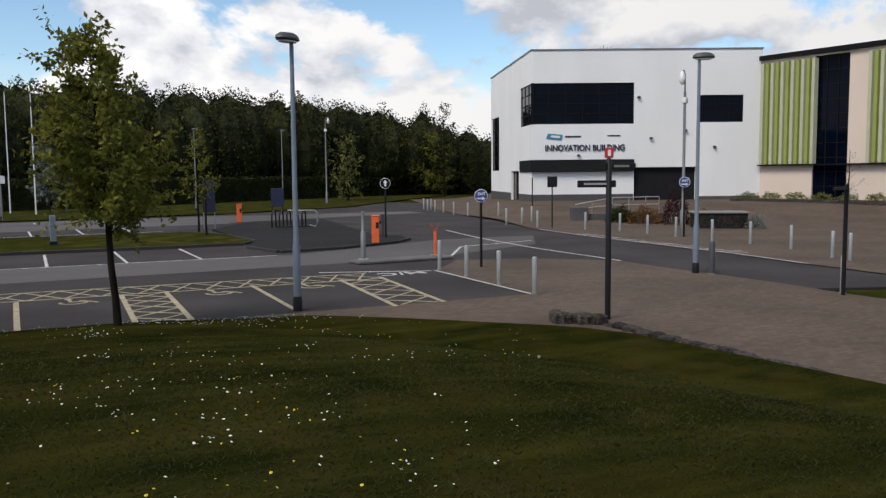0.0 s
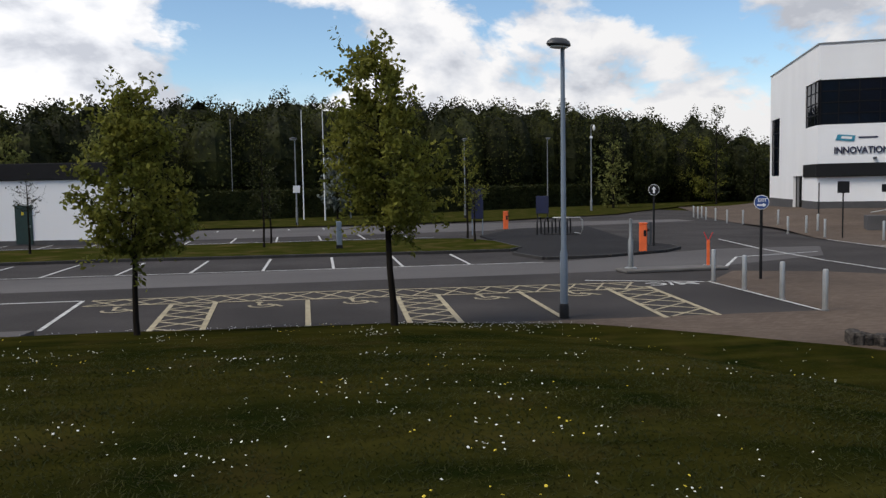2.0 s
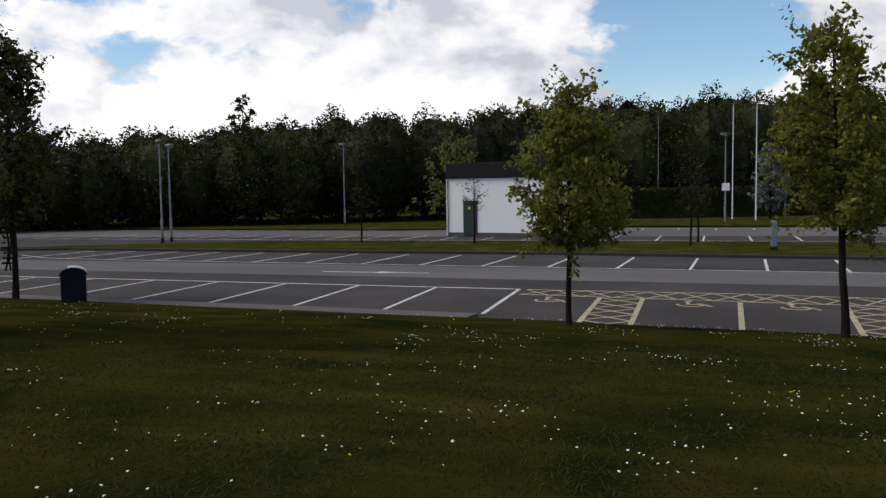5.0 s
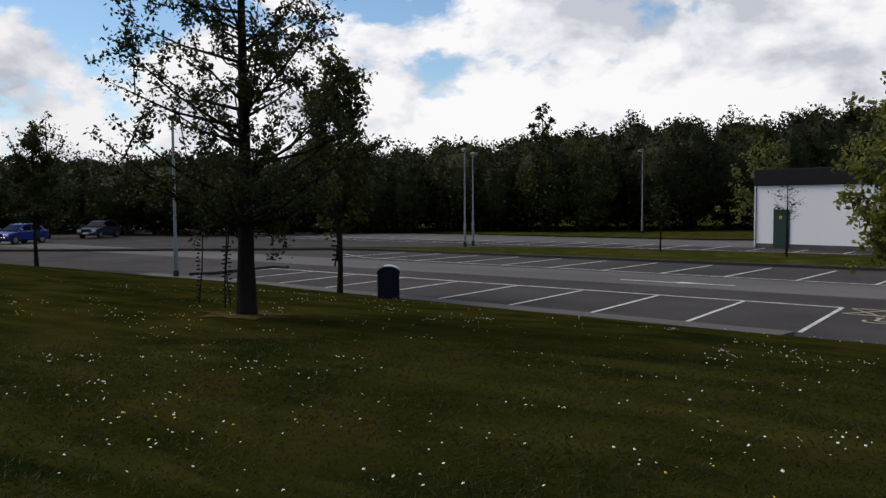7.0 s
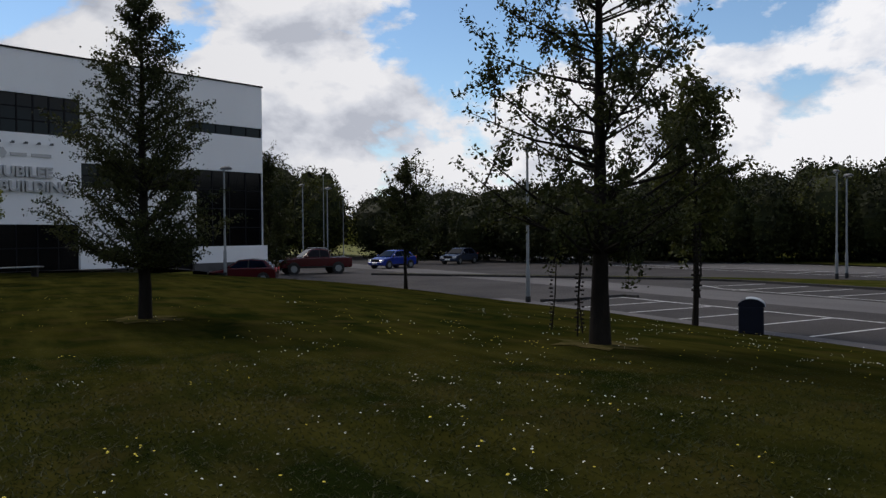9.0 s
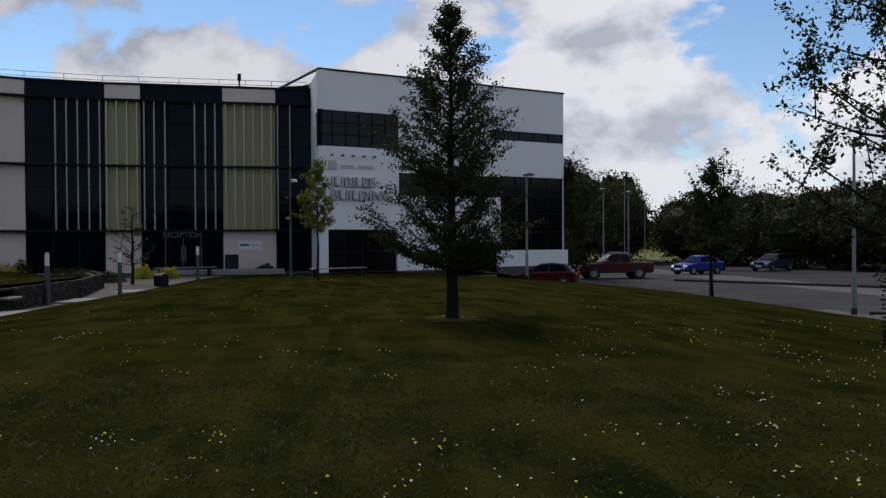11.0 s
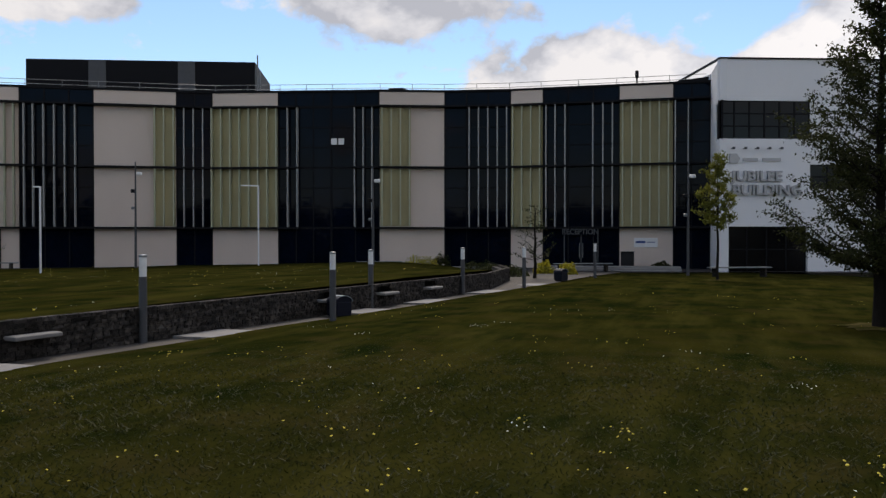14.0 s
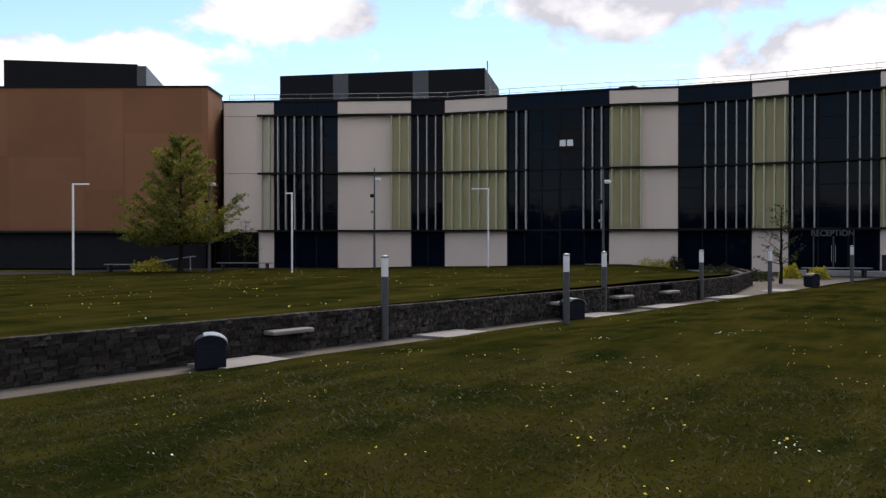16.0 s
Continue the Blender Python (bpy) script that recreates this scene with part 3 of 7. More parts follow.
# kerb between lawn and bays
kerb = Shape()
for (xa, ya), (xb, yb) in zip(HIGH[3:9], HIGH[4:9]):
    n = max(1, int(abs(xb - xa) / 0.92))
    for i in range(n):
        a = Vector((xa, ya)).lerp(Vector((xb, yb)), i / n)
        b = Vector((xa, ya)).lerp(Vector((xb, yb)), (i + 0.985) / n)
        m, l = wall_frame((a.x, a.y + 0.04), (b.x, b.y + 0.04))
        kerb.box(0, 0, -0.05, l, 0.13, 0.10, 0.015, m)
single("kerb", kerb, "kerb", "grey concrete kerb stones along the parking bays", "kerb", "structure")

# dark kerb curving round the end of the bays
tongue = Shape()
TONGUE = [(-28.69, 20.79), (-28.22, 21.56), (-28.52, 23.40), (-28.72, 25.18), (-27.94, 25.25)]
for (xa, ya), (xb, yb) in zip(TONGUE, TONGUE[1:]):
    m, l = wall_frame((xa, ya), (xb, yb))
    n = max(1, round(l / 0.92))
    for i in range(n):
        tongue.box(l * i / n + 0.006, -0.07, -0.03, l * (i + 1) / n - 0.006, 0.07, 0.12, 0.015, m)
single("kerb_bay_end", tongue, "kerb_dark", "dark kerb stones curving round the end of the bays", "kerb", "structure")
walkway = Shape().slab([(-5.75, 18.75), (-5.9, 17.85), (-16.2, 18.45), (-23, 19.15), (-30, 19.2), (-30, 20.1), (-23, 20.0), (-16.3, 19.4), (-11, 19.1)], -0.02, 0.10)
single("walkway", walkway, "asphalt_old", "narrow raised tarmac walkway along the lawn", "path", "structure")

# far verge with kerb
VERGE = [(-53.2, 24.6), (-45, 30.2), (-36.5, 36.3), (-33, 37.3), (-24, 37.1), (-7.3, 37.0), (6.5, 35.7), (9.1, 35.6), (9.9, 36.6), (9.9, 41.2), (8.8, 44.0), (3.0, 44.8), (-8.6, 45.0), (-24, 44.2), (-30, 41.5), (-35.2, 38.4), (-44.5, 31.2), (-53.2, 25.3)]
sheet("verge", VERGE, 1.5, lambda x, y: 0.12 + 0.03 * noise.noise((x, y, 0)), "rough_grass", "narrow unmown grass verge between the parking rows", "verge")
vk = Shape()
ring = VERGE + VERGE[:1]
for (xa, ya), (xb, yb) in zip(ring, ring[1:]):
    m, l = wall_frame((xa, ya), (xb, yb))
    n = max(1, round(l / 0.92))
    for i in range(n):
        vk.box(l * i / n + 0.006, -0.13, -0.03, l * (i + 1) / n - 0.006, 0.0, 0.13, 0.015, m)
# the dark colour holds the shadow along the verge's kerb
single("kerb_verge", vk, "kerb_dark", "kerb stones round the grass verge, shadow line in their dark colour", "kerb", "structure")
back_grass = [(-75, 60.5), (-22, 58.6), (-8, 63.6), (10, 64.2), (16.8, 65.5), (30, 72.5), (36, 80), (70, 118), (40, 140), (-20, 120), (-75, 85)]
sheet("verge_back", back_grass, 3.0, lambda x, y: 0.10 + 0.05 * noise.noise((x * 0.5, y * 0.5, 0)), "rough_grass", "grass strip in front of the hedge and wood", "verge")

# island with the barriers
ISLAND = [(8.9, 33.9), (9.3, 31.2), (12.0, 31.4), (15.0, 32.7), (16.3, 34.0), (16.6, 35.4), (16.0, 37.0), (17.5, 44.0), (19.5, 53.0), (14.4, 52.5), (10.4, 46.0), (9.9, 36.6)]
single("island", Shape().slab(ISLAND, -0.02, 0.09), "asphalt_dark", "tarmac traffic island with a kerb", "island", "structure")
ik = Shape()
for (xa, ya), (xb, yb) in zip(ISLAND[:7], ISLAND[1:7]):
    m, l = wall_frame((xa, ya), (xb, yb))
    n = max(1, round(l / 0.92))
    for i in range(n):
        ik.box(l * i / n + 0.006, -0.13, -0.03, l * (i + 1) / n - 0.006, 0.0, 0.115, 0.015, m)
single("kerb_island", ik, "kerb_dark", "dark kerb stones round the island", "kerb", "structure")
plinth = Shape().box(10.1, 25.4, 0, 13.7, 26.3, 0.11, 0.03)
single("island_plinth", plinth, "kerb", "low concrete plinth under the barrier posts", "plinth", "structure")

# ---------------------------------------------------------------- markings
paint = Shape()
LINE_Z = 0.006
near_y = lambda x: 24.13 - 0.035 * (x + 6) if x < -6 else 24.13
for i in range(24):
    x = -5.95 - 2.5 * i
    if x < -28.7:
        break
    paint.strip([(x, near_y(x)), (x + 0.16, 19.3 - 0.035 * (x + 6))], 0.1, LINE_Z)
paint.strip([(-28.7, near_y(-28.7)), (-6, near_y(-6))], 0.11, LINE_Z)
far_y = lambda x: 30.6 - 0.05 * x if x > -25 else 31.85
for i in range(16):
    x = 6.15 - 2.5 * i
    paint.strip([(x, far_y(x)), (x + 0.25, far_y(x) + 5.0)], 0.1, LINE_Z)
paint.strip([(-33, 33.9), (-30, 32.3), (-25, 31.85), (8.9, 30.2)], 0.09, LINE_Z)
for i in range(34):
    x = 6.5 - 2.45 * i
    paint.strip([(x, 47.3), (x + 0.1, 52.0)], 0.1, LINE_Z)
    paint.strip([(x - 4, 58.6 if x < -18 else 59.8), (x - 4, 61.5)], 0.1, LINE_Z)
paint.strip([(-70, 46.8), (8, 47.2)], 0.08, LINE_Z)
paint.strip([(-14.0, 28.2), (-10.0, 28.2)], 0.12, LINE_Z)
paint.slab([(-11.9, 28.45), (-10.6, 28.2), (-11.9, 27.95)], LINE_Z + 0.005, LINE_Z + 0.009)
paint.strip([(8.2, 24.1), (11.3, 22.65)], 0.1, LINE_Z)
paint.strip([(11.4, 22.6), (10.95, 16.9)], 0.07, LINE_Z + 0.01)
paint.strip([(20.89, 38.59), (19.43, 32.85), (18.44, 27.05), (18.11, 22.9), (17.95, 21.6)], 0.1, LINE_Z + 0.012)
paint.strip([(25.08, 36.01), (24.03, 30.36), (23.5, 26.1), (22.88, 21.13), (22.12, 17.52)], 0.09, 0.036)
paint.strip([(13.6, 25.6), (16.4, 29.5), (20.6, 30.5)], 0.1, LINE_Z)
for i in range(9):
    paint.strip([(24.4 - 0.17 * i, 32.0 - 1.25 * i), (25.0 - 0.14 * i, 31.7 - 1.25 * i)], 0.07, 0.04)
    paint.strip([(24.4 - 0.17 * i, 31.6 - 1.25 * i), (24.9 - 0.17 * i, 31.1 - 1.25 * i)], 0.07, 0.044)
single("road_markings", paint, "white_line", "worn white painted bay lines and arrows", "road marking", "structure")

# letters painted on the road, facing the drivers
cu = bpy.data.curves.new("bay_letters", "FONT")
cu.body, cu.size, cu.extrude, cu.offset = "M/C", 0.85, 0.002, 0.012
text_ob = bpy.data.objects.new("bay_letters", cu)
scene.collection.objects.link(text_ob)
bpy.context.view_layer.update()
letters_me = bpy.data.meshes.new_from_object(text_ob.evaluated_get(bpy.context.evaluated_depsgraph_get()))
bpy.data.objects.remove(text_ob)
letters_me.materials.clear()
letters_me.materials.append(M["white_line"])
single("bay_letters", letters_me, "white_line", "white painted letters on the asphalt bay", "road marking", "structure", pose(11.0, 22.75, LINE_Z + 0.004, 0, 0, 176))

yellow = Shape()
xs_band = (-5.7, 9.3)
n = 18
for i in range(n):
    a = xs_band[0] + (xs_band[1] - xs_band[0]) * i / n
    b = xs_band[0] + (xs_band[1] - xs_band[0]) * (i + 1) / n
    top = lambda x: 24.05 - 0.09 * max(0, x)
    bot = lambda x: 22.72 - 0.085 * (x + 3)
    p, q = (top(a), bot(b)) if i % 2 else (bot(a), top(b))
    yellow.strip([(a, p), (b, q)], 0.065, LINE_Z + 0.002)
    yellow.strip([(a, bot(a) if i % 2 else top(a)), (b, top(b) if i % 2 else bot(b))], 0.065, LINE_Z)
yellow.strip([(xs_band[0], 24.05), (0, 24.05), (9.3, 23.1)], 0.09, LINE_Z + 0.004)
yellow.strip([(xs_band[0], 22.95), (9.3, 21.7)], 0.09, LINE_Z + 0.004)


def hatch(xa, xb, y0, y1, lean):
    """Two side lines with crossing diagonals between them."""
    for x in (xa, xb):
        yellow.strip([(x + lean, y0), (x, y1)], 0.12, LINE_Z + 0.006)
    k = 5
    for i in range(k):
        u, v = i / k, (i + 1) / k
        ya, yb = y0 + (y1 - y0) * u, y0 + (y1 - y0) * v
        la, lb = lean * (1 - u), lean * (1 - v)
        yellow.strip([(xa + la, ya), (xb + lb, yb)], 0.065, LINE_Z + 0.002)
        yellow.strip([(xb + la, ya), (xa + lb, yb)], 0.08, LINE_Z)


hatch(-3.5, -2.42, 17.9, 22.65, 0.02)
hatch(2.25, 3.33, 17.6, 22.25, -0.38)
hatch(8.05, 9.28, 16.95, 22.1, -0.75)
for xa, xb in ((-0.09, -0.25), (5.57, 5.2)):
    yellow.strip([(xa, 22.3), (xb, 17.7)], 0.12, LINE_Z + 0.006)
single("bay_hatching", yellow, "yellow_line", "faded yellow cross hatching round the accessible bays", "road marking", "structure")

# wheelchair signs
badge = Shape()
for cx, cy in ((-4.75, 21.9), (-1.25, 21.7), (1.1, 21.6), (4.45, 21.3), (6.9, 21.2)):
    pts = [(cx + 0.3 * math.cos(a), cy + 0.3 * math.sin(a)) for a in np.linspace(math.radians(-200), math.radians(60), 12)]
    badge.strip(pts, 0.08, LINE_Z)
    badge.strip([(cx - 0.06, cy + 0.5), (cx - 0.06, cy + 0.06), (cx + 0.33, cy + 0.06), (cx + 0.5, cy - 0.28)], 0.085, LINE_Z + 0.002)
    badge.slab([(cx - 0.06 + 0.1 * math.cos(a), cy + 0.62 + 0.1 * math.sin(a)) for a in np.linspace(0, 2 * math.pi, 9)[:-1]], LINE_Z, LINE_Z + 0.004)
single("bay_symbols", badge, "yellow_line", "faded yellow wheelchair symbols on the bays", "road marking", "structure")

# ---------------------------------------------------------------- path, stone wall, upper lawn
PATH_NEAR = [(-3.0, -8.8)] + [(x, y) for x, y in reversed(LOW[1:8])]
WALL = [(-2.5, -10.1), (-7.6, -9.1), (-12.3, -8.55), (-19.4, -7.6), (-26.3, -6.75), (-31.0, -6.3), (-36.5, -6.9), (-40.5, -8.3)]
PATH_Z = 0.9
wall_y = sorted(WALL)
outline = [(9.5, -10.45), (9.5, -11.5), (-2.5, -10.1)] + WALL[1:] + [(-41.5, -8.5), (-46, -8), (-46.5, -3.1), (-41.2, -4.05), (-28.9, -5.65), (-23.4, -6.15), (-15.1, -7.3), (-9.5, -7.9), (-7.2, -8.2), (0, -9.15)]
sheet("path", outline, 2.0, lambda x, y: PATH_Z + 0.1 * smooth_step(-28, -42, x), "path", "brown tarmac footpath beside the stone wall", "path")
court = [(-46.0, -3.2), (-49, 4), (-49, 9), (-47, 15.5), (-52, 19), (-58, 19), (-58, -12), (-40, -42), (-10, -50), (-10, -42), (-24, -37.2), (-35, -34.5), (-44, -29), (-46, -22), (-44.5, -12), (-41.5, -8.5), (-46, -8)]
sheet("forecourt", court, 2.0, lambda x, y: 1.0 - 0.95 * smooth_step(10, 17, y), "asphalt", "grey forecourt in front of the college building", "pavement")
upper = [(-2.5, -10.3), (-7.6, -9.3), (-12.3, -8.75), (-19.4, -7.8), (-26.3, -6.95), (-31.0, -6.5), (-36.5, -7.1), (-41.5, -8.6), (-44.5, -12), (-46, -22), (-44, -29), (-35, -34.5), (-24, -37.2), (-10, -42), (5, -44), (5, -12)]


def upper_height(x, y):
    d = curve_at([(a, b) for a, b in wall_y], x) - y
    return 1.49 + 0.10 * smooth_step(-8, -24, x) - 0.42 * smooth_step(0, 22, d) + 0.03 * noise.noise((x * 0.3, y * 0.3, 5.0)) - 0.5 * smooth_step(-31, -39, x) * (1 - smooth_step(0, 8, d))


sheet("lawn_upper", upper, 0.8, upper_height, "lawn", "raised green lawn behind the stone wall", "lawn")
for a, b in ((-10.1, -11.3), (-14.9, -16.2), (-20.2, -21.6), (-23.7, -25.4), (-28.4, -30.2), (-33.2, -34.8)):
    ya, yb = curve_at(sorted(LOW), a), curve_at(sorted(LOW), b)
    s = Shape().slab([(a, ya + 0.05), (b, yb + 0.05), (b, yb - 0.75), (a, ya - 0.75)], PATH_Z, PATH_Z + 0.05)
    single("paving_slab", s, "slab", "pale stone slab set across the path edge", "paving slab", group="slabs along the path")


# ---------------------------------------------------------------- plants
def tree(name, label, x, y, z, tall, bare, wide, leaves, leaf, mat="leaf", seed=1, trunk=0.09, form="oval", limbs=46, lean=0.0, least=0.35, loose=1.0, taper=1.25, spray=0):
    rng = np.random.default_rng(seed)
    forms = {
        "oval": [(0, 0.35), (0.15, 0.85), (0.35, 1.0), (0.6, 0.72), (0.85, 0.36), (1.0, 0.08)],
        "cone": [(0, 0.6), (0.08, 0.97), (0.2, 1.0), (0.45, 0.66), (0.7, 0.34), (0.85, 0.19), (1.0, 0.03)],
        "spire": [(0, 0.7), (0.1, 0.95), (0.22, 1.0), (0.42, 0.74), (0.6, 0.42), (0.8, 0.22), (1.0, 0.03)],
        "young": [(0, 0.3), (0.08, 0.72), (0.16, 0.95), (0.36, 1.0), (0.55, 0.72), (0.68, 0.62), (0.8, 0.56), (0.9, 0.42), (1.0, 0.1)],
        "layered": [(0, 0.5), (0.1, 0.92), (0.2, 1.0), (0.35, 0.86), (0.5, 0.8), (0.7, 0.54), (0.85, 0.28), (1.0, 0.04)],
        "dome": [(0, 0.75), (0.12, 1.0), (0.3, 0.98), (0.55, 0.72), (0.8, 0.42), (1.0, 0.12)],
        "wide": [(0, 0.8), (0.15, 1.0), (0.4, 0.95), (0.7, 0.8), (0.9, 0.5), (1.0, 0.2)],
        "round": [(0, 0.5), (0.2, 0.9), (0.45, 1.0), (0.75, 0.8), (1.0, 0.25)],
    }
    prof = forms[form]
    root = thing(name, label, "tree", pose(x, y, z, 0, 0, 0))
    wood = Shape()
    steps = 9
    axis = [Vector((lean * tall * (i / steps) ** 1.3 + 0.03 * tall * 0.1 * math.sin(i * 1.7 + seed), 0.02 * math.cos(i * 2.1 + seed), tall * 0.97 * i / steps - 0.08)) for i in range(steps + 1)]
    wood.tube(axis, [trunk * (1.22 if i == 0 and taper > 1 else 1) * (1 - 0.93 * (i / steps) ** taper) + 0.006 for i in range(steps + 1)], 10)

    def on_axis(h):
        return axis[0].lerp(axis[-1], 0) if h <= 0 else axis[int(min(steps - 1, h / tall * steps))].lerp(axis[min(steps, int(min(steps - 1, h / tall * steps)) + 1)], (h / tall * steps) % 1)

    spots = []
    per = max(1, leaves // limbs)
    for i in range(limbs):
        u = (i + rng.uniform(0, 1)) / limbs
        h = bare + (tall - bare) * u ** 1.05
        r = wide / 2 * curve_at(prof, u) * rng.uniform(least, 1.12)
        a = i * 2.4 + rng.uniform(-0.5, 0.5)
        start = on_axis(max(bare * 0.85, h - r * (rng.uniform(0.45, 1.05) if spray else rng.uniform(0.25, 0.8))))
        end = on_axis(h) + Vector((math.cos(a) * r, math.sin(a) * r, 0))
        mid = start.lerp(end, 0.5) + Vector((0, 0, -0.06 * r + rng.normal() * 0.04))
        t0 = trunk * 0.22 * (1 - 0.75 * u) * min(1.0, 0.4 + r / (wide / 2)) + 0.004
        wood.tube([start, mid, end], [t0, t0 * 0.6, 0.004], 5, False)
        n = int(per * (0.35 + 0.9 * r / (wide / 2 + 1e-6)))
        # flat sprays of side twigs, fanning outwards
        for b in range(spray):
            k = (b + rng.uniform(0.2, 0.9)) / spray * 0.8 + 0.2
            base = start.lerp(mid, k * 2) if k < 0.5 else mid.lerp(end, k * 2 - 1)
            turn = a + (1 if b % 2 else -1) * rng.uniform(0.35, 1.0)
            reach = r * (0.42 - 0.26 * k) + 0.1
            tip = base + Vector((math.cos(turn) * reach, math.sin(turn) * reach, reach * rng.uniform(0.0, 0.45)))
            wood.tube([base, tip], [t0 * 0.3 + 0.002, 0.002], 3, False)
            m = int(n * 0.7 / spray)
            q = rng.uniform(0.0, 1.08, m)[:, None]
            spots.append(np.array(base) + (np.array(tip) - np.array(base)) * q + rng.normal(size=(m, 3)) * (0.07, 0.07, 0.045))
        if spray:
            m = int(n * 0.3)
            q = rng.uniform(0.15, 1.05, m)[:, None]
            spots.append(np.array(mid) * (1 - q) + np.array(end) * q + rng.normal(size=(m, 3)) * (0.07, 0.07, 0.05))
            continue
        for b in range(3):
            k = rng.uniform(0.35, 0.95)
            base = start.lerp(mid, k * 2) if k < 0.5 else mid.lerp(end, k * 2 - 1)
            tip = base + Vector(rng.normal(size=3)) * 0.2 * wide * 0.5 + Vector((0, 0, 0.05))
            wood.tube([base, tip], [t0 * 0.35 + 0.002, 0.002], 3, False)
            m = int(n * 0.28)
            q = rng.uniform(0.1, 1.1, m)[:, None]
            spots.append(np.array(base) + (np.array(tip) - np.array(base)) * q + rng.normal(size=(m, 3)) * (0.016 * wide + 0.03) * loose)
        m = n - 3 * int(n * 0.28)
        q = rng.uniform(0.45, 1.06, m)[:, None]
        spots.append(np.array(mid) * (1 - q) + np.array(end) * q + rng.normal(size=(m, 3)) * (0.022 * wide + 0.03) * loose)
    part("trunk", wood, "bark", root, smooth=True)
    if leaves:
        part("crown", quads("crown", leaf_cloud(rng, np.concatenate(spots), leaf), mat), mat, root, kind="stuff")
    return root


def bush(name, label, x, y, z, sx, sy, sz, leaves, leaf, mat, seed=1, m=None):
    rng = np.random.default_rng(seed)
    c = rng.normal(size=(leaves, 3))
    c /= np.linalg.norm(c, axis=1)[:, None]
    lump = 1 + 0.25 * np.sin(c[:, 0] * 5 + seed) * np.cos(c[:, 1] * 6 - seed)
    c *= (rng.uniform(0.25, 1, leaves) ** 0.4 * lump)[:, None]
    c[:, 2] = np.abs(c[:, 2])
    c *= (sx / 2, sy / 2, sz)
    root = thing(name, label, "bush", pose(x, y, z))
    part("foliage", quads("foliage", leaf_cloud(rng, c, leaf), mat), mat, root, kind="stuff")
    stems = Shape()
    for i in range(7):
        a = i * 0.9 + seed
        stems.tube([(0, 0, -0.03), (math.cos(a) * sx * 0.25, math.sin(a) * sy * 0.25, sz * 0.75)], [0.02, 0.005], 4, False)
    part("stem", stems, "bark", root)
    return root


# ---------------------------------------------------------------- buildings
def box_part(name, parent, mat, m, x0, y0, z0, x1, y1, z1, bevel=0.0, label=""):
    return part(name, Shape().box(x0, y0, z0, x1, y1, z1, bevel, m), mat, parent, label)


def glazing(parent, m, x0, z0, x1, z1, y, cols, rows, mat="glass"):
    """A window: frame bars and single panes."""
    win = new("window")
    win.parent = parent
    w, h = (x1 - x0) / cols, (z1 - z0) / rows
    bars = Shape()
    for i in range(cols + 1):
        bars.box(x0 + i * w - 0.035, y - 0.05, z0, x0 + i * w + 0.035, y + 0.05, z1, 0, m)
    for j in range(rows + 1):
        bars.box(x0 - 0.035, y - 0.045, z0 + j * h - 0.035, x1 + 0.035, y + 0.045, z0 + j * h + 0.035, 0, m)
    part("window_frame", bars, "dark_metal", win)
    for i in range(cols):
        for j in range(rows):
            tilt = 0.004 * math.sin(i * 5.1 + j * 3.3)
            part("pane", Shape().box(x0 + i * w + 0.03, y - 0.012 + tilt, z0 + j * h + 0.03, x0 + (i + 1) * w - 0.03, y + 0.012 + tilt, z0 + (j + 1) * h - 0.03, 0, m), mat, win)
    return win


# --- main building with the reception
BASE_Z, LEDGES, ROOF_Z = 0.95, (3.42, 7.13, 10.87), 11.86
NODES = [(-39.77, -40.88), (-41.42, -37.97), (-43.48, -34.33), (-45.84, -30.17), (-46.9, -28.29), (-47.9, -24.27), (-48.7, -21.04), (-49.42, -18.13), (-50.89, -14.41), (-51.68, -10.41), (-51.82, -8.46), (-52.11, -3.92), (-52.3, -0.86), (-52.42, 1.2)]
KINDS = ["cream", "glass", "cream", "glass", "green", "glass", "glass", "cream", "glass", "green", "glass", "green", "glass"]
FINS = [
    [(0.78, "fin"), (0.93, "fin")],
    [(0.08, ""), (0.2, ""), (0.34, ""), (0.48, ""), (0.62, ""), (0.76, "")],
    [(0.74, "fin"), (0.85, "fin"), (0.97, "fin")],
    [(0.22, ""), (0.48, ""), (0.74, "")],
    [(i / 7 * 0.98 + 0.01, "fin") for i in range(8)],
    [(0.2, ""), (0.38, "")],
    [(0.5, ""), (0.68, ""), (0.86, "")],
    [(0.04, "fin"), (0.18, "fin"), (0.32, "fin"), (0.46, "fin")],
    [(0.38, ""), (0.52, ""), (0.66, ""), (0.8, ""), (0.94, "")],
    [(0.08, "fin"), (0.36, "fin"), (0.64, "fin"), (0.92, "fin")],
    [(0.05, ""), (0.17, ""), (0.3, ""), (0.66, ""), (0.79, ""), (0.91, "")],
    [(0.06, "fin"), (0.23, "fin"), (0.4, "fin"), (0.57, "fin"), (0.74, "fin"), (0.91, "fin")],
    [(0.05, ""), (0.4, "")],
]
hall = thing("college_building", "three-storey cream, green-finned and dark glazed college building", "building")
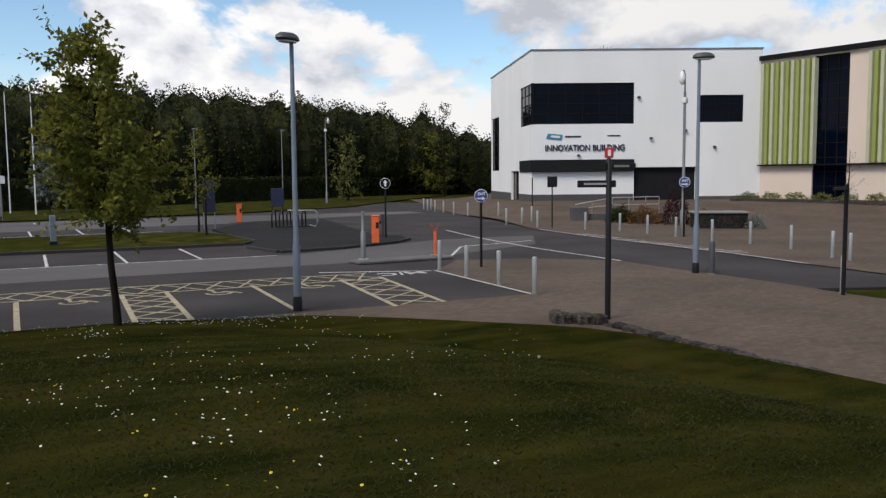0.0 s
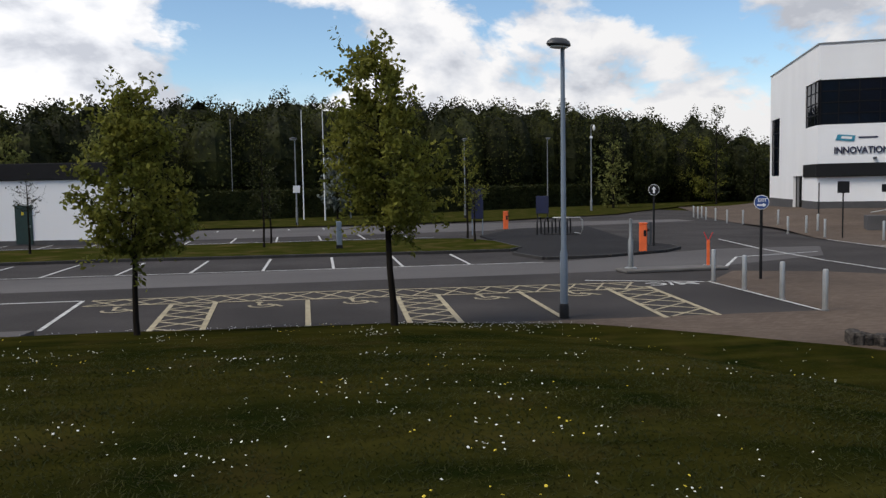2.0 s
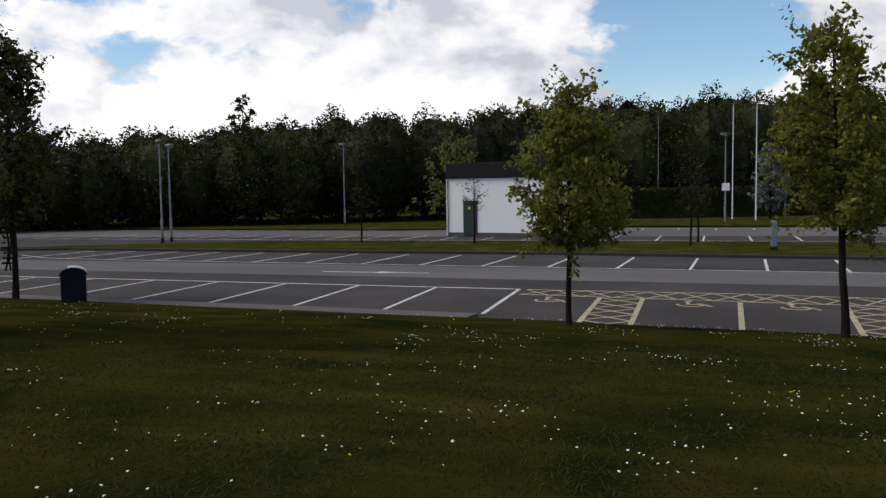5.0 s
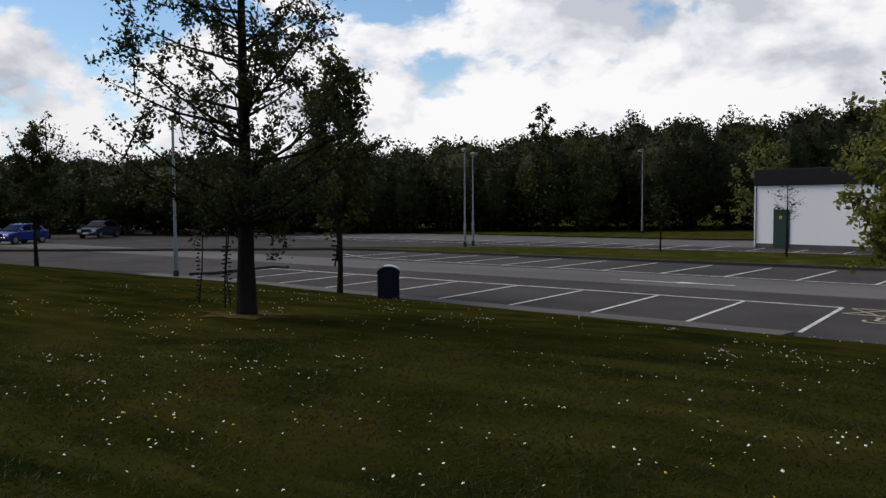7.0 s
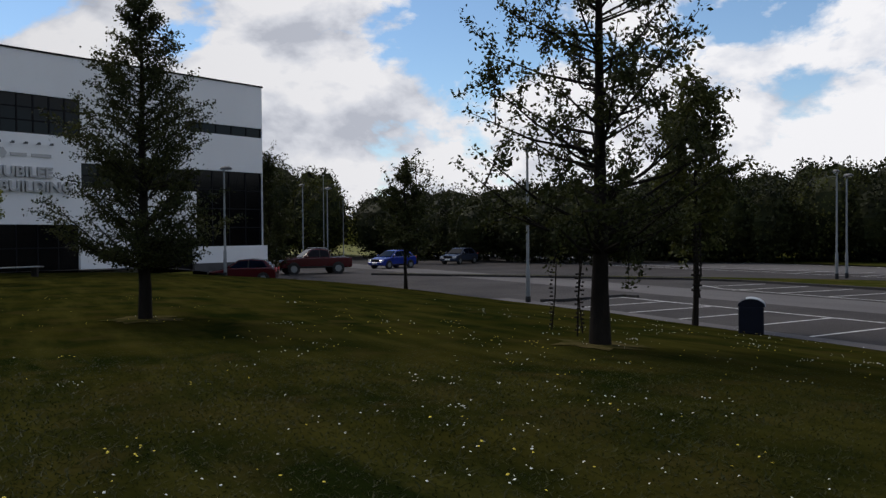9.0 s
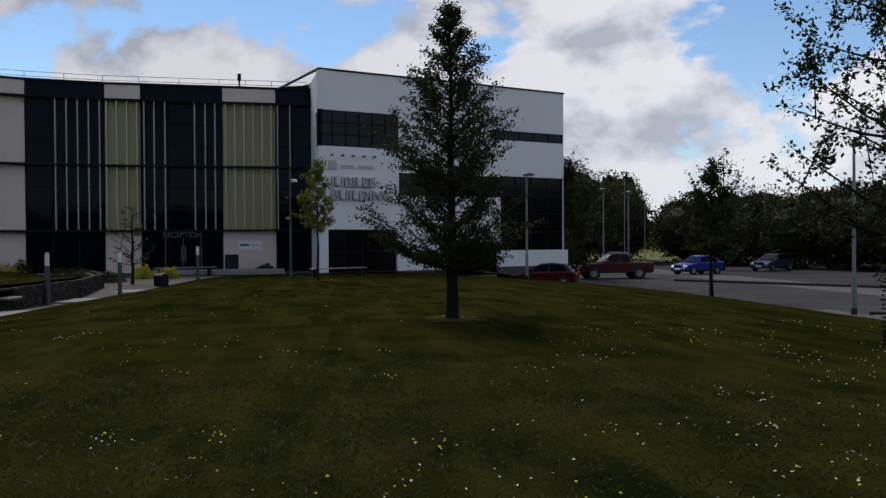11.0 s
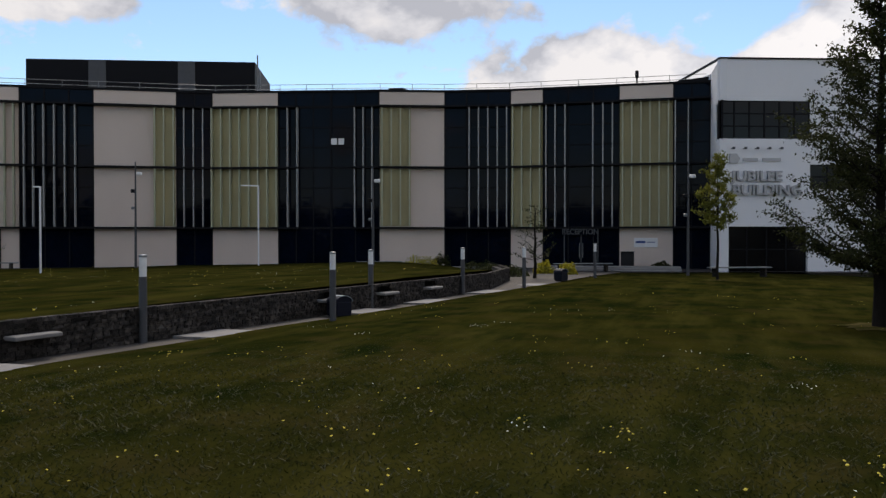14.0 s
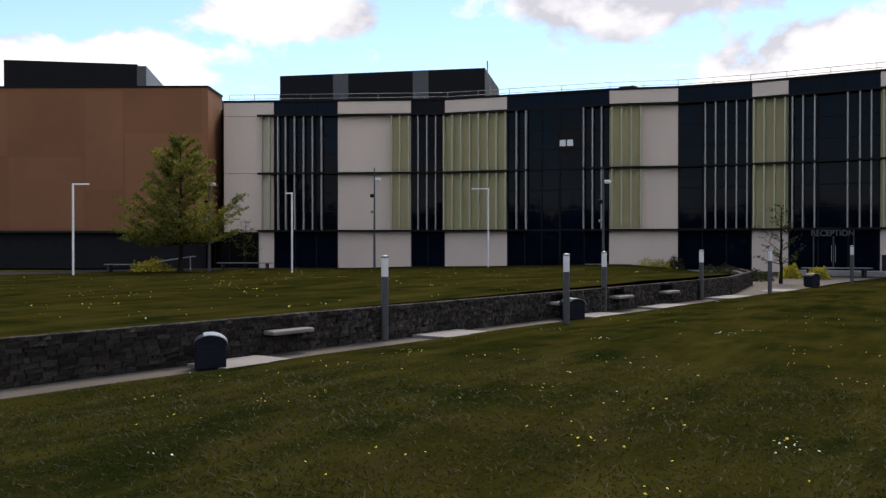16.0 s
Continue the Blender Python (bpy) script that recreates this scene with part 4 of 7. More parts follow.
for k, kind in enumerate(KINDS):
    m, l = wall_frame(NODES[k], NODES[k + 1])
    if kind == "glass":
        box_part("wall", hall, "dark_metal", m, 0, 0.12, BASE_Z - 0.3, l, 0.5, ROOF_Z)
        cols = max(2, round(l / 1.3))
        for z0, z1, rows in ((BASE_Z, LEDGES[0], 1), (LEDGES[0], LEDGES[1], 3), (LEDGES[1], LEDGES[2], 3), (LEDGES[2], ROOF_Z - 0.05, 1)):
            glazing(hall, m, 0.03, z0 + 0.04, l - 0.03, z1 - 0.04, 0.06, cols, rows)
    else:
        box_part("wall_panel", hall, "cream", m, 0.012, 0, BASE_Z - 0.3, l - 0.012, 0.4, LEDGES[0] - 0.01, 0.02)
        skin = "green_panel" if kind == "green" else "cream"
        for z0, z1 in ((LEDGES[0], LEDGES[1]), (LEDGES[1], LEDGES[2])):
            box_part("wall_panel", hall, skin, m, 0.012, 0, z0 + 0.01, l - 0.012, 0.4, z1 - 0.01, 0.02)
        if kind == "cream" and k in (2, 7):
            a, b = (0.72, 0.99) if k == 2 else (0.01, 0.48)
            for z0, z1 in ((LEDGES[0], LEDGES[1]), (LEDGES[1], LEDGES[2])):
                box_part("screen", hall, "green_panel", m, a * l, -0.03, z0 + 0.1, b * l, -0.01, z1 - 0.1)
        box_part("wall_panel", hall, "cream", m, 0.012, 0, LEDGES[2] + 0.01, l - 0.012, 0.4, ROOF_Z - 0.08, 0.02)
    for z in LEDGES:
        if kind == "glass" and k in (5, 6):
            a, b = (0, 0.4) if k == 5 else (0.48, 1)
        else:
            a, b = (0, 1) if k else (0.7, 1)
        box_part("ledge", hall, "dark_metal", m, a * l, -0.42, z - 0.06, b * l, 0.02, z + 0.05)
    for u, mat in FINS[k]:
        for z0, z1 in ((LEDGES[0] + 0.06, LEDGES[1] - 0.07), (LEDGES[1] + 0.06, LEDGES[2] - 0.07)):
            box_part("fin", hall, mat or "fin_grey", m, u * l - 0.035, -0.36, z0, u * l + 0.035, -0.04, z1)
    box_part("parapet", hall, "dark_metal", m, -0.02, -0.05, ROOF_Z - 0.08, l + 0.02, 0.45, ROOF_Z + 0.04)
body = Shape().slab([NODES[0]] + NODES[1:] + [(-75, 1.2), (-75, -60), (-50, -60)], BASE_Z - 0.5, ROOF_Z - 0.2)
for i, p in enumerate(body.v):
    d = Vector((-80, -30)) - Vector(p[:2])
    body.v[i] = (p[0] + d.normalized().x * 0.45, p[1] + d.normalized().y * 0.45, p[2])
part("roof", body, "roof_felt", hall)
# roof edge rail
rail = Shape()
for a, b in zip(NODES, NODES[1:]):
    o = Vector((-0.75, -0.25))
    n = max(1, round(math.hypot(b[0] - a[0], b[1] - a[1]) / 2))
    for z in (0.28, 0.55):
        rail.tube([(a[0] + o.x, a[1] + o.y, ROOF_Z + z), (b[0] + o.x, b[1] + o.y, ROOF_Z + z)], [0.018, 0.018], 5)
    for i in range(n):
        x, y = a[0] + (b[0] - a[0]) * i / n + o.x, a[1] + (b[1] - a[1]) * i / n + o.y
        rail.tube([(x, y, ROOF_Z - 0.1), (x, y, ROOF_Z + 0.55)], [0.018, 0.018], 5)
part("railing", rail, "galv", hall, "thin galvanised roof edge railing")
# plant room
pm, pl = wall_frame((-46.3, -42.2), (-52.0, -28.3))
box_part("plant_room", hall, "dark_metal", pm, 0, 0, ROOF_Z - 0.5, pl, 8, 14.75)
for a in (0.27, 0.66):
    box_part("louvre_panel", hall, "column_grey", pm, a * pl, -0.04, ROOF_Z, (a + 0.075) * pl, 0.0, 14.7)
box_part("hatch_rail", hall, "galv", pm, pl + 0.1, 0.3, ROOF_Z, pl + 0.18, 0.38, 15.3)
box_part("hatch_rail", hall, "galv", pm, pl + 0.28, 0.3, ROOF_Z, pl + 0.34, 0.38, 14.2)
for u in ((-50.2, -17.4), (-52.6, -11.5)):
    box_part("roof_vent", hall, "dark_metal", pose(u[0] - 0.6, u[1], 0), -0.5, -0.5, ROOF_Z, 0.5, 0.5, ROOF_Z + 0.25, 0.03)
aerial = Shape().tube([(-53.0, -3.0, ROOF_Z), (-53.0, -3.0, ROOF_Z + 0.75)], [0.05, 0.05], 6).box(-53.12, -3.1, ROOF_Z + 0.5, -52.88, -2.9, ROOF_Z + 0.95, 0.04)
part("aerial", aerial, "dark_metal", hall)
# reception
rm, rl = wall_frame(NODES[10], NODES[11])
lettering("sign_letters", "RECEPTION", 0.32, "column_grey", rm @ pose(1.2, -0.35, 3.02), hall, 0.02, "grey metal reception letters", 0.9)
for x in (1.3, 2.3, 3.3):
    box_part("door_frame", hall, "column_grey", rm, x - 0.03, -0.02, BASE_Z, x + 0.03, 0.03, 3.0)
box_part("door_handle", hall, "steel", rm, 2.2, -0.09, 1.6, 2.22, -0.06, 2.5)
box_part("door_handle", hall, "steel", rm, 2.4, -0.09, 1.6, 2.42, -0.06, 2.5)
sm, sl = wall_frame(NODES[11], NODES[12])
notice = box_part("sign_board", hall, "white_paint", sm, 0.85, -0.05, 2.25, 2.2, -0.01, 2.8, 0.01, "white sign board with small blue print")
part("sign_print", Shape().box(0.95, -0.06, 2.5, 1.5, -0.052, 2.62, 0, sm).box(1.6, -0.06, 2.53, 2.05, -0.052, 2.57, 0, sm), "blue_sign", notice)
wm_, wl_ = wall_frame(NODES[6], NODES[7])
for x in (0.0, 0.45):
    part("window_poster", Shape().box(x, -0.01, 8.55, x + 0.36, 0.0, 8.93, 0, wm_), "white_paint", hall)

# --- white block with the raised letters
K, R = (-48.37, 1.67), (-54.42, 17.5)
jub = thing("college_wing", "white rendered three-storey wing with dark window bands", "building")
m, l = wall_frame(K, R)
TOP = 12.25
C = 0.25


def wall_with_holes(parent, m, length, z0, z1, holes, mat, depth=0.35, name="wall"):
    """A wall from pieces round its openings; holes: x0, z0, x1, z1, in order, not overlapping."""
    xs = sorted({0.0, length, *[h[0] for h in holes], *[h[2] for h in holes]})
    for a, b in zip(xs, xs[1:]):
        cuts = sorted((h[1], h[3]) for h in holes if h[0] <= a + 1e-6 and h[2] >= b - 1e-6)
        low = z0
        for c, d in cuts + [(z1, z1)]:
            if c > low:
                part(name, Shape().box(a, 0, low, b, depth, c, 0, m), mat, parent)
            low = d


wall_with_holes(jub, m, l, 0.6, TOP, [(0.0, 8.05, C + 4.66, 10.06), (C + 0.25, 0.6, C + 4.55, 3.4), (C + 4.66, 5.4, C + 11.75, 6.7), (C + 11.0, 9.0, l - 0.02, 9.6), (C + 11.75, 2.1, l - 0.02, 6.75), (C + 8.6, 0.6, C + 11.75, 2.6)], "render")
glazing(jub, m, 0.0, 8.05, C + 4.66, 10.06, 0.12, 6, 3, "glass_soft")
glazing(jub, m, C + 0.25, 0.95, C + 4.55, 3.4, 0.25, 4, 2, "glass_soft")
glazing(jub, m, C + 4.66, 5.4, C + 11.75, 6.7, 0.15, 7, 2, "glass_soft")
glazing(jub, m, C + 11.0, 9.0, l - 0.02, 9.6, 0.15, 5, 1, "glass_soft")
glazing(jub, m, C + 11.75, 2.1, l - 0.02, 6.75, 0.2, 4, 4, "glass_soft")
glazing(jub, m, C + 8.6, 0.95, C + 11.75, 2.6, 0.3, 3, 2, "glass_soft")
box_part("coping", jub, "dark_metal", m, -0.05, -0.06, TOP, l + 0.06, 0.4, TOP + 0.09)
box_part("low_wall", jub, "render", m, 11.6, -0.35, 1.1, l + 0.05, -0.1, 2.1)
box_part("plinth", jub, "plinth", m, 11.6, -0.33, 0.0, l + 0.03, -0.1, 1.1)
side, sl2 = wall_frame((-52.6, 1.2), K)
wall_with_holes(jub, side, sl2, 0.6, TOP, [(2.55, 8.05, sl2, 10.06)], "render", name="side_wall")
glazing(jub, side, 2.55, 8.05, sl2, 10.06, 0.12, 2, 3, "glass_soft")
part("roof", Shape().slab([(-48.8, 2.1), (-54.7, 17.4), (-72, 11), (-66, -4), (-53.4, -0.5), (-52.5, 1.4)], 0.6, TOP - 0.1), "roof_felt", jub)
box_part("coping", jub, "dark_metal", wall_frame((-62, -3.5), K)[0], 0, -0.03, TOP, wall_frame((-62, -3.5), K)[1], 0.1, TOP + 0.09)
box_part("side_wall", jub, "render", wall_frame((-62, -3.5), (-52.55, 1.15))[0], 0, 0, 11.5, wall_frame((-62, -3.5), (-52.55, 1.15))[1], 0.3, TOP)
# letter shadows are put into the grey so the words show on white
lettering("sign_letters", "JUBILEE", 0.52, "letter_steel", m @ pose(0.62, -0.1, 5.82), jub, 0.1, "raised bright metal letters, greyed for their shadowed edges", 1.12)
lettering("sign_letters", "BUILDING", 0.52, "letter_steel", m @ pose(0.62, -0.1, 5.08), jub, 0.1, "raised bright metal letters, greyed for their shadowed edges", 1.12)
crest = Shape().prism([(0.5, 6.75), (0.95, 6.75), (1.08, 7.0), (0.9, 7.25), (0.55, 7.25), (0.5, 7.05)], -0.08, 0.0, m)
part("emblem", crest, "letter_steel", jub, "plain grey emblem plate")
bars = Shape()
for a, b in ((1.25, 2.05), (2.3, 3.3)):
    bars.box(a, -0.06, 6.86, b, 0, 7.02, 0, m)
part("emblem_print", bars, "letter_steel", jub)
spots = Shape()
for i in range(5):
    spots.box(0.6 + i * 0.65, -0.3, 7.5, 0.66 + i * 0.65, 0, 7.54, 0, m).box(0.57 + i * 0.65, -0.36, 7.46, 0.69 + i * 0.65, -0.26, 7.58, 0, m)
part("sign_lights", spots, "column_grey", jub, kind="stuff")

# --- brick block beside the upper lawn
bk = thing("brick_block", "orange-brown brick block over a dark glazed ground floor", "building")
bm_, bl = wall_frame((-25.3, -60.9), (-38.23, -40.6))
box_part("wall", bk, "brick_red", bm_, 0, 0, 3.4, bl, 0.4, 12.5)
for x0, x1, z0, z1 in ((0.5, 11.2, 8.2, 12.3), (11.3, 16.1, 3.6, 8.1), (16.2, bl - 5.4, 6.0, 12.3), (bl - 5.3, bl - 0.1, 3.6, 9.6)):
    box_part("brick_panel", bk, "brick_pale", bm_, x0, -0.012, z0, x1, 0.0, z1)
cm, cl = wall_frame((-38.23, -40.6), (-41.2, -42.6))
box_part("wall", bk, "brick_pale", cm, 0, 0, 3.4, cl, 0.4, 12.5)
part("roof", Shape().slab([(-25.7, -61.0), (-38.5, -41.0), (-41.3, -43.0), (-52, -50), (-42, -74)], 1.0, 12.45), "roof_felt", bk)
box_part("coping", bk, "dark_metal", bm_, -0.1, -0.06, 12.5, bl + 0.05, 0.5, 12.62)
box_part("coping", bk, "dark_metal", cm, -0.05, -0.06, 12.5, cl, 0.5, 12.62)
box_part("soffit", bk, "black", bm_, 0, -0.01, 3.28, bl, 3.0, 3.42)
glazing(bk, bm_ @ pose(0, 0.4, 0), 0, 0.9, bl, 3.3, 0.2, 18, 1, "glass_soft")
glazing(bk, cm, 0, 0.9, cl, 3.35, 0.2, 3, 1, "glass_soft")
pm2, pl2 = wall_frame((-33.0, -52.5), (-38.3, -46.8))
box_part("plant_room", bk, "dark_metal", pm2, -1.2, 0, 12.2, pl2 - 0.6, 6, 14.7)
box_part("louvre_panel", bk, "column_grey", pm2, pl2 - 0.6, 0.0, 12.2, pl2, 7, 14.6)
lm, ll = wall_frame((-41.0, -42.5), NODES[0])
box_part("recess", bk, "glass_soft", lm, -0.4, 0.35, 0.9, ll + 0.1, 0.6, 11.8)
glazing(bk, wall_frame(NODES[0], NODES[1])[0], -1.5, 0.95, 2.3, 3.3, -0.06, 4, 1, "glass_soft")

# --- white block across the plaza
C0, CR, CL = (37.65, 54.42), (53.4, 45.57), (45.05, 71.8)
inn = thing("innovation_block", "white rendered building with dark windows and green finned wing", "building")
m, l = wall_frame(C0, CR)
TOP2, FOOT = 12.55, 0.55
wall_with_holes(inn, m, l, FOOT, TOP2, [(0.0, 6.84, 8.05, 10.03), (0.0, 3.1, 8.05, 4.06), (8.1, FOOT, 13.0, 3.42), (13.25, 6.9, 16.65, 9.02)], "render")
glazing(inn, m, 0.0, 6.84, 8.05, 10.03, 0.12, 6, 4)
glazing(inn, m, 13.25, 6.9, 16.65, 9.02, 0.15, 3, 3)
box_part("canopy", inn, "black", m, -0.12, -0.35, 3.12, 8.05, 0.3, 4.04, 0.02)
box_part("plinth", inn, "plinth", m, -0.03, -0.03, FOOT - 0.1, 8.05, 0.2, 1.32)
box_part("plinth", inn, "plinth", m, 13.05, -0.03, FOOT - 0.1, l, 0.2, 1.1)
glazing(inn, m, 8.1, 0.75, 13.0, 3.42, 0.9, 4, 2, "glass_soft")
box_part("porch_ceiling", inn, "black", m, 8.1, 0.3, 3.42, 13.0, 1.4, 3.55)
lm2, ll2 = wall_frame(CL, C0)
wall_with_holes(inn, lm2, ll2, FOOT, TOP2, [(0.6, 3.3, 4.5, 8.45), (ll2 - 8.3, FOOT, ll2 - 5.0, 3.22), (ll2 - 4.3, 6.84, ll2, 10.03), (ll2 - 4.3, 3.1, ll2, 4.06)], "render", name="side_wall")
glazing(inn, lm2, 0.6, 3.3, 4.5, 8.45, 0.12, 3, 4)
glazing(inn, lm2, ll2 - 4.3, 6.84, ll2, 10.03, 0.12, 3, 4)
glazing(inn, lm2, ll2 - 8.3, 0.7, ll2 - 5.0, 3.22, 0.25, 2, 1, "glass_soft")
box_part("canopy", inn, "black", lm2, ll2 - 4.3, -0.1, 3.12, ll2, 0.3, 4.04)
box_part("plinth", inn, "plinth", lm2, 0, -0.03, FOOT - 0.1, ll2 - 8.4, 0.2, 1.32)
box_part("plinth", inn, "plinth", lm2, ll2 - 4.9, -0.03, FOOT - 0.1, ll2, 0.2, 1.32)
part("roof", Shape().slab([(37.95, 54.5), (53.4, 46.0), (62, 58), (62, 66), (45.4, 71.6)], 0.5, TOP2 - 0.1), "roof_felt", inn)
box_part("coping", inn, "galv", m, -0.05, -0.06, TOP2, l + 0.05, 0.4, TOP2 + 0.1)
box_part("coping", inn, "galv", lm2, -0.05, -0.06, TOP2, ll2, 0.4, TOP2 + 0.1)
lettering("sign_letters", "INNOVATION BUILDING", 0.46, "navy", m @ pose(1.05, -0.04, 4.76), inn, 0.04, "dark navy raised letters", 0.86)
logo = Shape().prism([(1.15, 5.72), (2.35, 5.6), (2.45, 6.0), (1.3, 6.12)], -0.05, 0, m)
part("emblem", logo, "cyan", inn, "plain blue and white emblem plate")
part("emblem_print", Shape().prism([(1.5, 5.82), (2.2, 5.75), (2.25, 5.92), (1.55, 5.98)], -0.06, -0.051, m), "white_paint", inn)
part("sign_print", Shape().box(2.65, -0.03, 5.8, 3.9, 0, 5.92, 0, m), "navy", inn)
part("sign_print", Shape().box(6.0, -0.03, 5.86, 7.0, 0, 5.96, 0, m), "navy", inn)
for x, z in ((8.3, 8.8), (12.0, 6.2), (9.3, 5.6), (14.3, 4.9), (3.6, 4.3)):
    box_part("wall_lamp", inn, "column_grey", m, x, -0.22, z, x + 0.22, 0, z + 0.16, 0.02)
aer = Shape()
for i in range(5):
    aer.tube([(43.4 + i * 0.35, 53.0 + 0.2 * i, TOP2 - 0.1), (43.3 + i * 0.4, 53.0, TOP2 + 0.5 + 0.15 * (i % 2))], [0.02, 0.015], 4)
part("aerial", aer, "dark_metal", inn)
# green finned wing
G0, G1 = (53.4, 45.57), (55.6, 26.5)
gm, gl = wall_frame(G0, G1)
wall_with_holes(inn, gm, gl, 0.6, 11.6, [(4.35, 0.6, 7.0, 11.45)], "cream", name="wing_wall")
glazing(inn, gm, 4.35, 0.8, 7.0, 11.45, 0.2, 3, 10)
box_part("coping", inn, "dark_metal", gm, -0.1, -0.3, 11.6, gl, 0.4, 11.95)
box_part("ledge", inn, "dark_metal", gm, 0, -0.45, 3.42, gl, 0.02, 3.52)
for i in range(24):
    x = 0.24 + i * 0.42
    if 4.5 < x < 8.4:
        continue
    s = Shape().prism([(x - 0.21, 0), (x - 0.12, -0.36), (x + 0.12, -0.36), (x + 0.21, 0)], 3.55, 11.3)
    s.v = [tuple(gm @ Vector((a, c - 0.02, b))) for a, b, c in s.v]
    part("fin", s, "green_bright" if i % 2 else "fin", inn)
part("roof", Shape().slab([(53.8, 45.6), (56.0, 26.5), (75, 28), (70, 58), (60, 56)], 0.5, 11.5), "roof_felt", inn)

# --- white hut
hut = thing("utility_hut", "small white flat-roofed utility hut with green door", "hut", pose(-16.05, 50.8, 0, 0, 0, -11))
hut_l, hut_d = 6.5, 3.6
part("wall", Shape().box(0, 0, 0, hut_l, hut_d, 3.62, 0.01), "render", hut)
part("plinth", Shape().box(-0.02, -0.02, 0, hut_l + 0.02, hut_d + 0.02, 0.28, 0.01), "plinth", hut)
part("roof", Shape().box(-0.12, -0.12, 3.62, hut_l + 0.12, hut_d + 0.12, 4.55, 0.03), "roof_felt", hut, "black felt roof fascia")
door = part("door", Shape().box(1.05, -0.05, 0.1, 2.0, 0.02, 2.25, 0.01), "door_green", hut, "dark green steel door")
part("door_sign", Shape().box(1.42, -0.06, 1.7, 1.55, -0.052, 1.88), "dandelion", door)
part("door_handle", Shape().box(1.86, -0.1, 1.0, 1.9, -0.05, 1.14, 0.005), "steel", door)
part("downpipe", Shape().tube([(-0.06, -0.06, 0.1), (-0.06, -0.06, 3.6)], [0.04, 0.04], 8), "white_paint", hut)
part("vent", Shape().box(-0.15, 0.3, 3.7, -0.1, 1.0, 4.4).box(-0.19, 0.3, 3.8, -0.1, 1.0, 3.86).box(-0.19, 0.3, 4.0, -0.1, 1.0, 4.06).box(-0.19, 0.3, 4.2, -0.1, 1.0, 4.26), "galv", hut)

# ---------------------------------------------------------------- street furniture
def street_lamp(x, y, z, tall, turn, mat="galv", head="round", label="galvanised street lamp column with a domed head"):
    t = thing("street_lamp", label, "street lamp", pose(x, y, z, 0, 0, turn), "street lamps")
    part("base_sleeve", Shape().lathe([(0.105, -0.02), (0.105, 0.28), (0.085, 0.32)], 12), "black", t, smooth=True)
    part("column", Shape().lathe([(0.085, 0.3), (0.083, 1.4), (0.06, 1.5), (0.045, tall - 0.12)], 12), mat, t, smooth=True)
    h = Shape()
    n = 14
    rings = [(0.02, 0.13), (0.16, 0.11), (0.24, 0.05), (0.26, -0.01), (0.24, -0.04)]
    for r, dz in rings:
        h.v += [(0.12 + 1.25 * r * math.cos(2 * math.pi * i / n), 0.75 * r * math.sin(2 * math.pi * i / n), tall - 0.06 + dz) for i in range(n)]
    for k in range(len(rings) - 1):
        h.f += [(k * n + i, k * n + (i + 1) % n, (k + 1) * n + (i + 1) % n, (k + 1) * n + i) for i in range(n)]
    h.f += [tuple(range(n)), tuple(range((len(rings) - 1) * n, len(rings) * n))]
    part("lamp_head", h, "column_grey", t, smooth=True)
    g = Shape()
    g.v = [(0.12 + 1.2 * 0.2 * math.cos(2 * math.pi * i / n), 0.15 * math.sin(2 * math.pi * i / n), tall - 0.115 - 0.02 * k) for k in range(2) for i in range(n)]
    g.f = [tuple(range(n)), tuple(range(n, 2 * n))] + [(i, (i + 1) % n, n + (i + 1) % n, n + i) for i in range(n)]
    part("diffuser", g, "opal", t)
    part("access_door", Shape().box(-0.09, -0.03, 0.55, -0.07, 0.03, 0.95, 0.005), mat, t)
    return t


street_lamp(5.23, 17.62, 0.0, 5.9, 209, "blue_grey", label="blue-grey street lamp column beside the parking bays")
street_lamp(17.48, 17.81, 0.0, 6.3, -29, "blue_grey", label="blue-grey street lamp column on the paving")
street_lamp(-27.9, 19.66, 0.0, 6.0, 120)
street_lamp(-45.4, 12.66, 0.5, 5.8, 60)
street_lamp(-31.72, 43.46, 0.0, 6.1, 140)
street_lamp(-31.9, 44.6, 0.0, 5.9, -10)
street_lamp(-29.9, 66.2, 0.0, 7.0, 190)
street_lamp(15.5, 71.9, 0.0, 7.0, 10)
street_lamp(28.1, 86.8, 0.0, 7.9, 20)
street_lamp(0.78, 66.14, 0.0, 6.8, 200)
street_lamp(-67.25, 24.8, 0.0, 6.9, 200)
street_lamp(-71.2, 28.5, 0.0, 6.9, 40)
for x, y, tall, r in ((1.72, 77.99, 10.0, 0.05), (3.44, 74.57, 9.65, 0.05), (-4.69, 80.4, 9.3, 0.04), (6.0, 78.0, 9.4, 0.06), (-76, 30, 8.3, 0.05), (-70.7, 29.8, 5.7, 0.04)):
    t = thing("flagpole", "slim white flagpole standing in the grass", "flagpole", pose(x, y, 0.05), "flagpoles")
    part("pole", Shape().lathe([(r * 1.4, -0.1), (r * 1.2, 0.6), (r, 3), (r * 0.7, tall - 0.1)], 8), "white_paint" if r == 0.05 and x > 0 else "galv", t, smooth=True)
    part("finial", Shape().lathe([(0.02, tall - 0.12), (r * 1.3, tall - 0.06), (r * 1.3, tall), (0.02, tall + 0.05)], 8), "galv", t, smooth=True)

